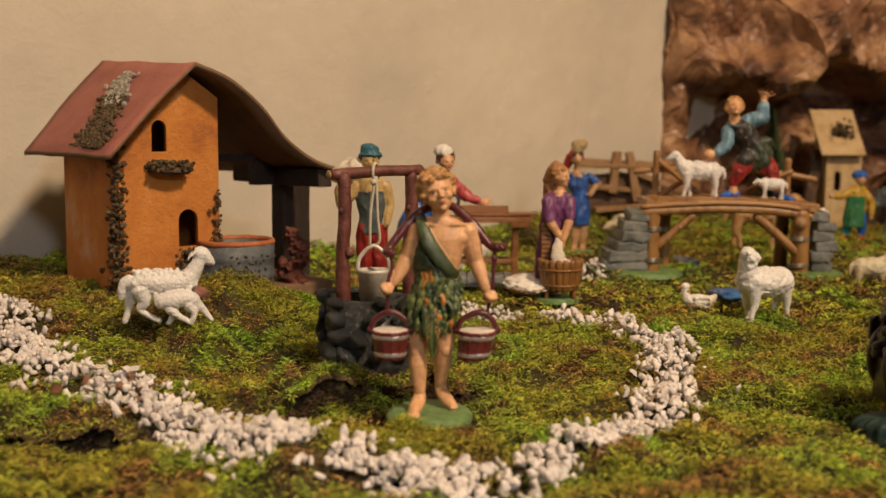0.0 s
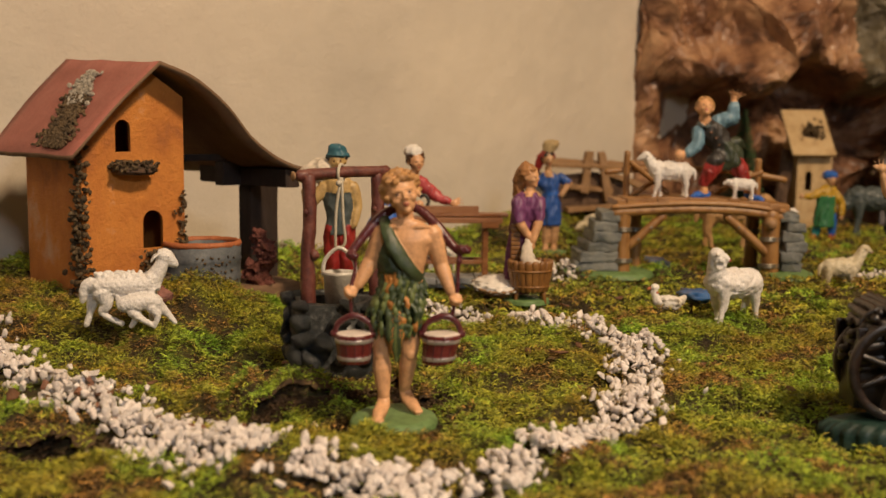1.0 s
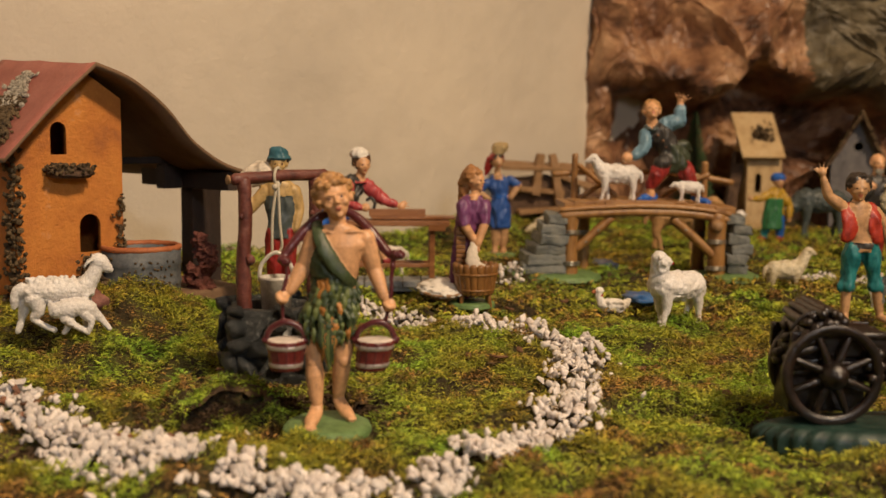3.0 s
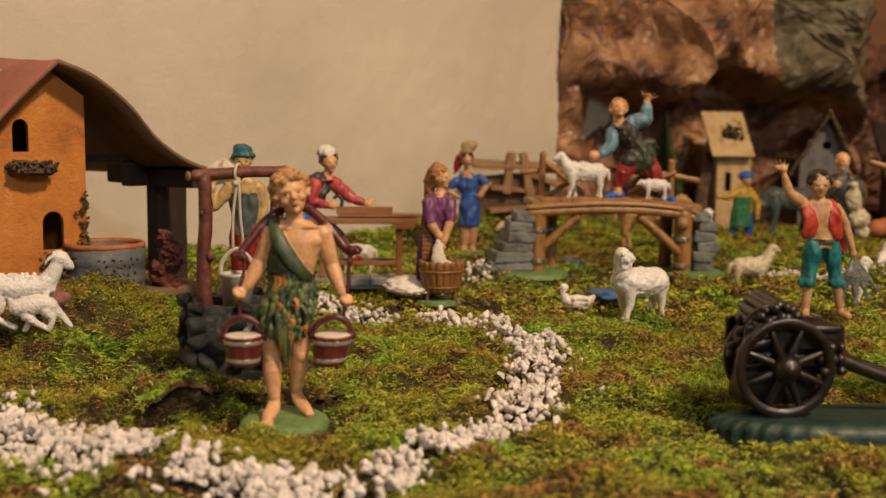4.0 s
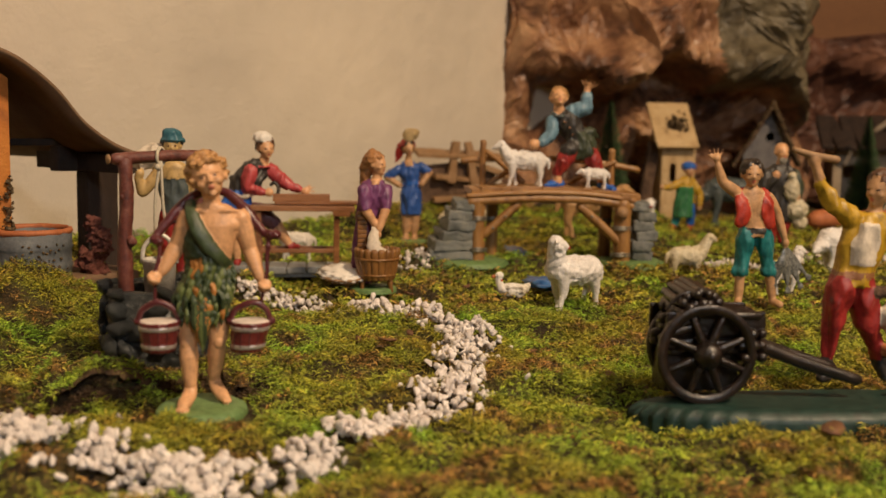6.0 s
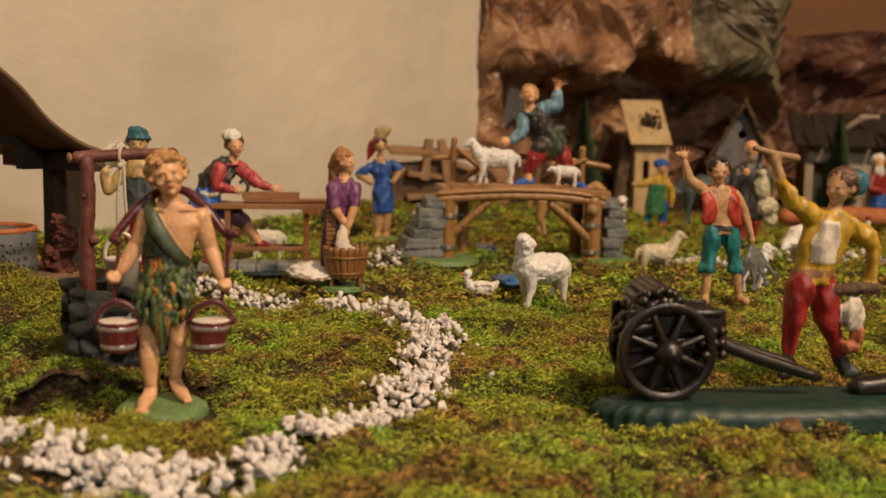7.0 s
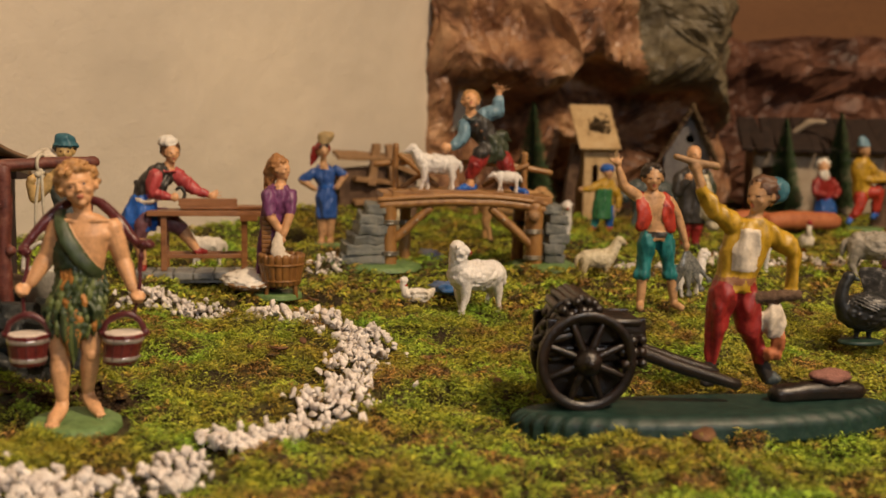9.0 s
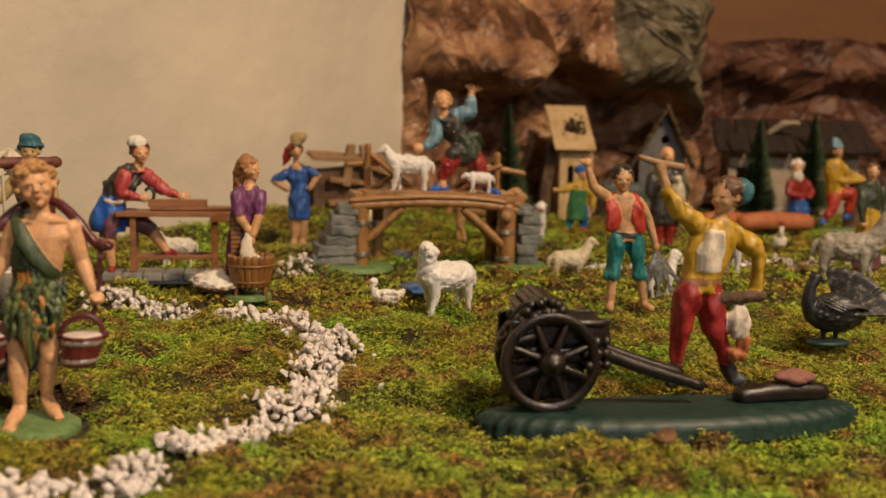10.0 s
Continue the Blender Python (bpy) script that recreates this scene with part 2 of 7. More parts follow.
def moss_material():
    m, t, b = nodes_of("moss_strand")
    geo = t.nodes.new("ShaderNodeNewGeometry")
    tint = add(t, "ShaderNodeTexNoise", Scale=13.0, Detail=4.0, Roughness=0.6)
    patch = add(t, "ShaderNodeTexNoise", Scale=34.0, Detail=6.0, Roughness=0.65)
    for n in (tint, patch):
        t.links.new(geo.outputs["Position"], n.inputs["Vector"])
    green = ramp(t, tint.outputs[0], [(0.36, (0.31, 0.235, 0.030)), (0.5, (0.335, 0.365, 0.038)), (0.64, (0.27, 0.46, 0.042))])
    brown = ramp(t, geo.outputs["Random Per Island"], [(0.0, (0.10, 0.05, 0.016)), (1.0, (0.38, 0.22, 0.065))])
    where = ramp(t, patch.outputs[0], [(0.515, (0, 0, 0)), (0.595, (1, 1, 1))])
    col = mixed(t, "MIX", where, green, brown)
    col = mixed(t, "MULTIPLY", 1.0, col, ramp(t, geo.outputs["Random Per Island"], [(0, (0.32, 0.36, 0.36)), (0.6, (1, 1, 1)), (1, (1.75, 1.6, 1.3))]))
    t.links.new(col, b.inputs["Base Color"])
    b.inputs["Roughness"].default_value = 0.6
    b.inputs["Specular IOR Level"].default_value = 0.3
    return m


MOSS = moss_material()
LITTER = mat("moss_litter", [(0.035, 0.018, 0.008), (0.10, 0.055, 0.020), (0.19, 0.12, 0.045)], 60, 0.8, 900, 0.0, island=0.5)


# ---- building tools ----
def to_mesh(bm, name, mats, smooth=True, matrix=None):
    if matrix is not None:
        bm.transform(matrix)
    bm.normal_update()
    me = bpy.data.meshes.new(name)
    bm.to_mesh(me)
    bm.free()
    for m in mats:
        me.materials.append(m)
    me.polygons.foreach_set("use_smooth", [smooth] * len(me.polygons))
    return me


def part(name, bm, material, parent, label="", smooth=True, at=None):
    """Links a bmesh as one mesh under a thing or a part."""
    ob = new(name, to_mesh(bm, name, material if isinstance(material, list) else [material], smooth))
    if at is not None:
        ob.matrix_basis = at
    ob.parent = parent
    if label:
        ob["label"] = label
    return ob


def thing(name, label, category, m=None, group="", kind=""):
    ob = new(name)
    ob.empty_display_size = 0.01
    if m is not None:
        ob.matrix_basis = m
    return tagged(ob, label, category, group, kind)


def solid(name, bm, material, label, category, m=None, group="", kind="", smooth=True):
    ob = new(name, to_mesh(bm, name, material if isinstance(material, list) else [material], smooth))
    if m is not None:
        ob.matrix_basis = m
    return tagged(ob, label, category, group, kind)


def spline(pts, k=5):
    """Catmull-Rom points through pts."""
    p = [Vector(q) for q in pts]
    if len(p) < 3:
        return [p[0].lerp(p[-1], i / k) for i in range(k + 1)]
    out = []
    for i in range(len(p) - 1):
        a, b, c, d = p[max(i - 1, 0)], p[i], p[i + 1], p[min(i + 2, len(p) - 1)]
        for j in range(k):
            u = j / k
            out.append(0.5 * (2 * b + (c - a) * u + (2 * a - 5 * b + 4 * c - d) * u * u + (3 * b - a - 3 * c + d) * u ** 3))
    return out + [p[-1]]


def tube(bm, pts, radii, mi=0, n=10, flat=1.0, k=5, rough=0.0, side=None, round_ends=True):
    """A round or flattened limb along pts; radii run evenly along it."""
    path = spline(pts, k)
    m = len(path)
    rr = np.interp(np.linspace(0, 1, m), np.linspace(0, 1, len(radii)), radii)
    rings = []
    tang = [(path[min(i + 1, m - 1)] - path[max(i - 1, 0)]).normalized() for i in range(m)]
    ref = Vector(side) if side else (Vector((1, 0, 0)) if abs(tang[0].x) < 0.8 else Vector((0, 1, 0)))
    stations = [(path[i], rr[i], tang[i]) for i in range(m)]
    if round_ends:
        a, b = stations[0], stations[-1]
        stations = [(a[0] - a[2] * a[1] * 0.62, a[1] * 0.62, a[2])] + stations + [(b[0] + b[2] * b[1] * 0.62, b[1] * 0.62, b[2])]
    for c, r, tg in stations:
        u = (ref - tg * ref.dot(tg)).normalized()
        ref = u
        v = tg.cross(u)
        ring = []
        for j in range(n):
            a = 2 * math.pi * j / n
            q = c + u * (math.cos(a) * r) + v * (math.sin(a) * r * flat)
            if rough:
                q = q + (q - c) * (rough * noise.noise(q * (2.5 / max(r, 1e-5))))
            ring.append(bm.verts.new(q))
        rings.append(ring)
    faces = []
    for a, b in zip(rings, rings[1:]):
        for j in range(n):
            faces.append(bm.faces.new((a[j], a[(j + 1) % n], b[(j + 1) % n], b[j])))
    faces.append(bm.faces.new(rings[0][::-1]))
    faces.append(bm.faces.new(rings[-1]))
    for f in faces:
        f.material_index = mi
    return faces


def loft(bm, stations, mi=0, n=16, rough=0.0, folds=0, fold=0.0, open_ends=False):
    """A body through level ovals: (x, y, z, half width, half depth)."""
    s = np.array(stations, float)
    pts = spline([tuple(r[:3]) for r in s], 4)
    m = len(pts)
    w = np.interp(np.linspace(0, len(s) - 1, m), range(len(s)), s[:, 3])
    d = np.interp(np.linspace(0, len(s) - 1, m), range(len(s)), s[:, 4])
    rings = []
    for i, p in enumerate(pts):
        ring = []
        for j in range(n):
            a = 2 * math.pi * j / n
            r = 1 + (fold * math.cos(a * folds + i * 0.25) if folds else 0)
            q = Vector((p.x + math.cos(a) * w[i] * r, p.y + math.sin(a) * d[i] * r, p.z))
            if rough:
                q += (q - p) * rough * noise.noise(q * (3.0 / max(w[i], 1e-5)))
            ring.append(bm.verts.new(q))
        rings.append(ring)
    faces = []
    for a, b in zip(rings, rings[1:]):
        for j in range(n):
            faces.append(bm.faces.new((a[j], a[(j + 1) % n], b[(j + 1) % n], b[j])))
    if not open_ends:
        faces.append(bm.faces.new(rings[0][::-1]))
        faces.append(bm.faces.new(rings[-1]))
    for f in faces:
        f.material_index = mi
    bmesh.ops.recalc_face_normals(bm, faces=faces)
    return faces


SPHERES = {}


def sphere(sub):
    """The corners and facets of a unit icosphere."""
    if sub not in SPHERES:
        tmp = bmesh.new()
        bmesh.ops.create_icosphere(tmp, subdivisions=sub, radius=1)
        tmp.verts.index_update()
        SPHERES[sub] = ([v.co.copy() for v in tmp.verts], [[v.index for v in f.verts] for f in tmp.faces])
        tmp.free()
    return SPHERES[sub]


def ball(bm, c, r, mi=0, sub=2, rough=0.0, freq=2.0, turn=None):
    """An oval lump; r is a radius or three."""
    r = (r, r, r) if isinstance(r, (int, float)) else r
    rot = Euler([radians(a) for a in turn]).to_matrix() if turn else Matrix.Identity(3)
    off = Vector(c)
    corners, facets = sphere(sub)
    verts = []
    for q in corners:
        if rough:
            q = q * (1 + rough * noise.noise(q * freq + off * 300))
        verts.append(bm.verts.new(rot @ Vector((q.x * r[0], q.y * r[1], q.z * r[2])) + off))
    for f in facets:
        bm.faces.new([verts[i] for i in f]).material_index = mi


def box(bm, c, size, mi=0, bevel=0.0, turn=None, rough=0.0):
    """A bevelled block."""
    tmp = bmesh.new()
    bmesh.ops.create_cube(tmp, size=1)
    bmesh.ops.scale(tmp, vec=size, verts=tmp.verts)
    if rough:
        bmesh.ops.subdivide_edges(tmp, edges=tmp.edges, cuts=3, use_grid_fill=True)
    if bevel:
        hard = [e for e in tmp.edges if len(e.link_faces) == 2 and e.calc_face_angle() > 0.5]
        bmesh.ops.bevel(tmp, geom=hard, offset=bevel, segments=2, affect="EDGES", profile=0.6)
    if rough:
        for v in tmp.verts:
            v.co += rough * noise.noise_vector(v.co * (1.2 / max(size)) * 4 + Vector(c) * 50)
    m = Matrix.Translation(c) @ (Euler([radians(a) for a in turn]).to_matrix().to_4x4() if turn else Matrix.Identity(4))
    tmp.transform(m)
    put_in(bm, tmp, mi)


def put_in(bm, tmp, mi=None):
    verts = {v: bm.verts.new(v.co) for v in tmp.verts}
    for f in tmp.faces:
        g = bm.faces.new([verts[v] for v in f.verts])
        g.material_index = f.material_index if mi is None else mi
    tmp.free()


def panel(outline, holes, thick):
    """A flat board in x and z with openings through it, thick in y."""
    cu = bpy.data.curves.new("outline", "CURVE")
    cu.dimensions, cu.fill_mode, cu.extrude = "2D", "BOTH", thick / 2
    for loop in (outline, *holes):
        s = cu.splines.new("POLY")
        s.points.add(len(loop) - 1)
        for p, (x, z) in zip(s.points, loop):
            p.co = (x, z, 0, 1)
        s.use_cyclic_u = True
    ob = bpy.data.objects.new("outline", cu)
    me = bpy.data.meshes.new_from_object(ob)
    bm = bmesh.new()
    bm.from_mesh(me)
    bm.transform(Matrix.Rotation(radians(90), 4, "X"))
    bpy.data.objects.remove(ob)
    bpy.data.curves.remove(cu)
    bpy.data.meshes.remove(me)
    return bm


def arch(x, z, w, h):
    """The outline of a round-headed opening, its foot at x, z."""
    r = w / 2
    return [(x - r, z), (x + r, z)] + [(x + r * math.cos(a), z + h - r + r * math.sin(a)) for a in np.linspace(0, math.pi, 9)]


def chips(bm, spots, size, mi=0, seed=1):
    """Loose angular crumbs at the given places."""
    rnd = random.Random(seed)
    corners, facets = sphere(1)
    for c in spots:
        e = Euler([rnd.uniform(0, 6.3) for _ in range(3)]).to_matrix()
        s = [size * rnd.uniform(0.5, 1.4) for _ in range(3)]
        verts = []
        for v in corners:
            q = v * rnd.uniform(0.75, 1.2)
            verts.append(bm.verts.new(e @ Vector((q.x * s[0], q.y * s[1], q.z * s[2])) + Vector(c)))
        for f in facets:
            bm.faces.new([verts[i] for i in f]).material_index = mi


# ---- the lie of the land ----
TABLE = np.random.RandomState(7).rand(256, 256)


def lattice(x, y):
    """Smooth noise from -1 to 1 on a plane, for numbers or arrays."""
    xi, yi = np.floor(x).astype(int), np.floor(y).astype(int)
    u, v = x - xi, y - yi
    u, v = u * u * (3 - 2 * u), v * v * (3 - 2 * v)
    g = lambda i, j: TABLE[(xi + i) % 256, (yi + j) % 256]
    return 2 * ((g(0, 0) * (1 - u) + g(1, 0) * u) * (1 - v) + (g(0, 1) * (1 - u) + g(1, 1) * u) * v) - 1


def step(x, a, b):
    u = np.clip((x - a) / (b - a), 0, 1)
    return u * u * (3 - 2 * u)


WALL_AT, WALL_TURN = (-0.35, 0.86), 45.0


def wall_gap(x, y):
    """How far a place is in front of the plaster wall."""
    c = math.cos(radians(WALL_TURN))
    return ((x - WALL_AT[0]) - (y - WALL_AT[1])) * c


def tear(x):
    """Where one sheet of moss ends behind the water carrier."""
    return np.interp(x, [-0.10, -0.064, -0.02, 0.015, 0.03, 0.055], [0.462, 0.476, 0.530, 0.520, 0.512, 0.50]) + 0.003 * lattice(x * 90, x * 7 + 3)


def low_tear(x):
    """Where the sheet at the front ends."""
    return np.interp(x, [-0.25, -0.18, -0.095, -0.08], [0.430, 0.440, 0.461, 0.47]) + 0.003 * lattice(x * 80, x * 5 + 9)


def height(x, y):
    """The top of the moss bed."""
    x, y = np.asarray(x, float), np.asarray(y, float)
    h = 0.0036 * lattice(x * 17 + 3, y * 17 + 9) + 0.0066 * lattice(x * 36, y * 36 + 5) + 0.0036 * lattice(x * 100 + 8, y * 100)
    crack = 1 - np.abs(lattice(x * 13 + 40 + 0.4 * lattice(x * 40, y * 40), y * 17 + 21))
    h = h - 0.008 * step(crack, 0.86, 0.98) * step(y, 0.3, 0.42)
    h = h + 0.018 * step(-x, 0.06, 0.15) * step(y, 0.53, 0.66)
    h = h + 0.022 * step(-wall_gap(x, y), -0.15, -0.02) * step(x, -0.05, 0.12)
    edge = tear(x)
    h = h + 0.013 * step(y - edge, -0.001, 0.002) * step(0.59 - y, 0.02, 0.09) * step(x, -0.082, -0.066) * step(-x, -0.045, -0.012)
    low = low_tear(x)
    h = h + 0.010 * step(y - low, -0.001, 0.002) * step(0.52 - y, 0, 0.06) * step(-x, 0.112, 0.14)
    h = h - 0.007 * np.exp(-((y - low + 0.010) / 0.010) ** 2) * step(-x, 0.112, 0.14)
    h = h - 0.009 * np.exp(-(((x - 0.006) / 0.034) ** 2 + ((y - 0.480) / 0.040) ** 2))
    h = h - 0.010 * np.exp(-(((x + 0.036) / 0.045) ** 2 + ((y - 0.565) / 0.03) ** 2))
    h = h - 0.007 * np.exp(-(((x - 0.275) / 0.10) ** 2 + ((y - 0.466) / 0.028) ** 2))
    h = h + 0.014 * np.exp(-(((x + 0.125) / 0.05) ** 2 + ((y - 0.70) / 0.03) ** 2))
    return h


def ground_z(x, y):
    return float(height(x, y))


def stand(x, y, turn=0, lift=0.0):
    """A pose on the moss."""
    return pose(x, y, ground_z(x, y) + lift, 0, 0, turn)


# ---- the room ----
def wall(name, a, b, low, high, thick, material, label):
    """A wall from a to b in plan, thick to the right of that way."""
    bm = bmesh.new()
    d = Vector((b[0] - a[0], b[1] - a[1], 0))
    ln = d.length
    box(bm, (ln / 2, -thick / 2, (low + high) / 2), (ln, thick, high - low))
    solid(name, bm, material, label, "wall", pose(a[0], a[1], 0, 0, 0, math.degrees(math.atan2(d.y, d.x))), kind="structure", smooth=False)


wall("wall_plaster", (0.79, 2.0), (-1.2, 0.01), -0.04, 2.1, 0.06, PLASTER, "cream rough plaster wall behind the moss display")
wall("wall_board", (1.75, 2.0), (0.79, 2.0), -0.04, 2.1, 0.06, WOOD_WALL, "brown stained board wall behind the paper rocks")
wall("wall_south", (-1.2, -1.3), (1.75, -1.3), -0.04, 2.1, 0.06, CEILING, "plain pale room wall")
wall("wall_west", (-1.2, 0.01), (-1.2, -1.3), -0.04, 2.1, 0.06, CEILING, "plain pale room wall beside the display")
wall("wall_east", (1.75, -1.3), (1.75, 2.0), -0.04, 2.1, 0.06, CEILING, "plain pale room wall across the display")
for nm, zz, ma, lab in (("ceiling", 2.13, CEILING, "plain pale room ceiling"), ("floor", -0.05, BOARD, "brown wooden board under the moss display")):
    bm = bmesh.new()
    box(bm, (0.275, 0.35, zz), (3.1, 3.5, 0.06))
    solid(nm, bm, ma, lab, nm, kind="structure", smooth=False)

# ---- ground: one sheet of moss bed ----
xs = np.concatenate([np.linspace(-1.15, -0.56, 10), np.linspace(-0.5, 1.1, 330), np.linspace(1.16, 1.7, 10)])
ys = np.concatenate([np.linspace(-0.6, 0.28, 12), np.linspace(0.30, 1.7, 290), np.linspace(1.72, 1.98, 6)])
gx, gy = np.meshgrid(xs, ys)
gz = height(gx, gy) - 0.002
nx, ny = len(xs), len(ys)
ij = np.arange(nx * ny).reshape(ny, nx)
quads = np.stack([ij[:-1, :-1], ij[:-1, 1:], ij[1:, 1:], ij[1:, :-1]], -1).reshape(-1, 4)


def mesh_of(name, verts, faces_flat, sides):
    """A mesh from arrays: sides is the corner count of every face."""
    me = bpy.data.meshes.new(name)
    me.vertices.add(len(verts))
    me.vertices.foreach_set("co", np.asarray(verts, np.float32).ravel())
    me.loops.add(len(faces_flat))
    me.loops.foreach_set("vertex_index", np.asarray(faces_flat, np.int32))
    me.polygons.add(len(sides))
    me.polygons.foreach_set("loop_start", np.concatenate([[0], np.cumsum(sides)[:-1]]).astype(np.int32))
    me.update(calc_edges=True)
    return me


me = mesh_of("ground", np.stack([gx, gy, gz], -1).reshape(-1, 3), quads.ravel(), np.full(len(quads), 4))
me.materials.append(SOIL)
me.polygons.foreach_set("use_smooth", [True] * len(me.polygons))
tagged(new("ground", me), "uneven bed of brown and green moss", "ground", kind="structure")

# ---- paper rocks ----
def along(x, table):
    """Straight-line reading of a table of (x, value ...) rows."""
    return [float(np.interp(x, [r[0] for r in table], [r[k] for r in table])) for k in range(1, len(table[0]))]


def paper_rock(name, label, profile, brow, top, seed, mats, green=None, cell=0.06, levels=3, crease=0.27, lean=0.0):
    """Creased rock paper on a folded lattice; the profile rows are
    (x, depth of the foot, depth of the upper part), parted at the brow line."""
    rnd = random.Random(seed)
    ln = [0.0]
    for a, c in zip(profile, profile[1:]):
        ln.append(ln[-1] + math.hypot(c[0] - a[0], 0.5 * (c[1] + c[2] - a[1] - a[2])))
    table = [(s,) + tuple(r) for s, r in zip(ln, profile)]
    nu, nv = round(ln[-1] / cell), round(top / cell)
    pts, tris = [], []
    for i in range(nu + 1):
        for k in range(nv + 1):
            ju = 0 if i in (0, nu) else rnd.uniform(-0.4, 0.4)
            jv = 0 if k == 0 else rnd.uniform(-0.4, 0.4) * (0.35 if k == nv else 1)
            pts.append(((i + ju) * ln[-1] / nu, (k + jv) * top / nv, rnd.uniform(-1, 1) * 0.5 * cell))
    for i in range(nu):
        for k in range(nv):
            a, c, d, e = i * (nv + 1) + k, (i + 1) * (nv + 1) + k, (i + 1) * (nv + 1) + k + 1, i * (nv + 1) + k + 1
            tris += [(a, c, d), (a, d, e)] if rnd.random() < 0.7 else [(a, c, e), (c, d, e)]
    for _ in range(levels):
        mids = {}

        def mid(p, q):
            key = (min(p, q), max(p, q))
            if key not in mids:
                P, Q = pts[p], pts[q]
                edge = math.hypot(P[0] - Q[0], P[1] - Q[1])
                w = 0.5 + rnd.uniform(-0.14, 0.14)
                mids[key] = len(pts)
                pts.append((P[0] * w + Q[0] * (1 - w), P[1] * w + Q[1] * (1 - w), P[2] * w + Q[2] * (1 - w) + rnd.uniform(-1, 1) * crease * 0.5 * edge))
            return mids[key]

        out = []
        for a, c, d in tris:
            x, y, z = mid(a, c), mid(c, d), mid(d, a)
            out += [(a, x, z), (x, c, y), (z, y, d), (x, y, z)]
        tris = out
    bm = bmesh.new()
    vs, tint = [], []
    for s, z, d in pts:
        x, low, up = along(s, table)
        line = along(x, brow)[0] + 0.010 * noise.noise(Vector((x * 40, seed, 0)))
        f = float(step(z + 0.3 * d, line - 0.010, line + 0.016))
        lip = 0.022 * math.exp(-((z - line - 0.03) / 0.03) ** 2)
        y = low + (up - low) * f - lip * f * min(1, abs(low - up) * 12) - d * min(1, s / 0.05)
        vs.append(bm.verts.new((x + 0.25 * d * (0 if z <= 0 else 1) + lean * max(0.0, z - 0.12) * max(0.0, 1 - s / 0.25), y, z - 0.012)))
        tint.append(green is not None and x + 0.35 * d > green(z) and z > line)
    for t in tris:
        fc = bm.faces.new([vs[k] for k in t])
        fc.material_index = 1 if sum(tint[k] for k in t) > 1 else 0
    ob = solid(name, bm, mats, label, "paper rock", smooth=False)
    mod = ob.modifiers.new("paper", "SOLIDIFY")
    mod.thickness = 0.003
    return ob


paper_rock("paper_crag", "tall crag of crumpled brown and grey-green rock paper",
           [(0.293, 1.580, 1.580), (0.286, 1.535, 1.535), (0.291, 1.495, 1.492), (0.305, 1.475, 1.468), (0.330, 1.480, 1.455), (0.365, 1.550, 1.452), (0.42, 1.595, 1.465), (0.54, 1.60, 1.485), (0.60, 1.590, 1.495), (0.70, 1.60, 1.51), (0.745, 1.60, 1.545), (0.775, 1.64, 1.60), (0.80, 1.72, 1.72), (0.825, 1.84, 1.84)],
           [(0.29, 0.196), (0.36, 0.188), (0.44, 0.185), (0.49, 0.212), (0.53, 0.226), (0.58, 0.196), (0.62, 0.186), (0.69, 0.192), (0.73, 0.165), (0.76, 0.135)],
           0.60, 11, [ROCK_PAPER, ROCK_GREEN], lambda z: 0.60 - 0.12 * (z - 0.2), cell=0.08, levels=4, crease=0.33, lean=0.10)
paper_rock("paper_bank", "long low bank of crumpled dark brown rock paper",
           [(0.79, 1.80, 1.79), (0.95, 1.79, 1.765), (1.1, 1.80, 1.77), (1.45, 1.79, 1.76), (1.72, 1.75, 1.72)],
           [(0.7, 0.20), (0.9, 0.225), (1.0, 0.19), (1.15, 0.21), (1.3, 0.17), (1.72, 0.19)], 0.29, 23, [ROCK_DARK], crease=0.36)


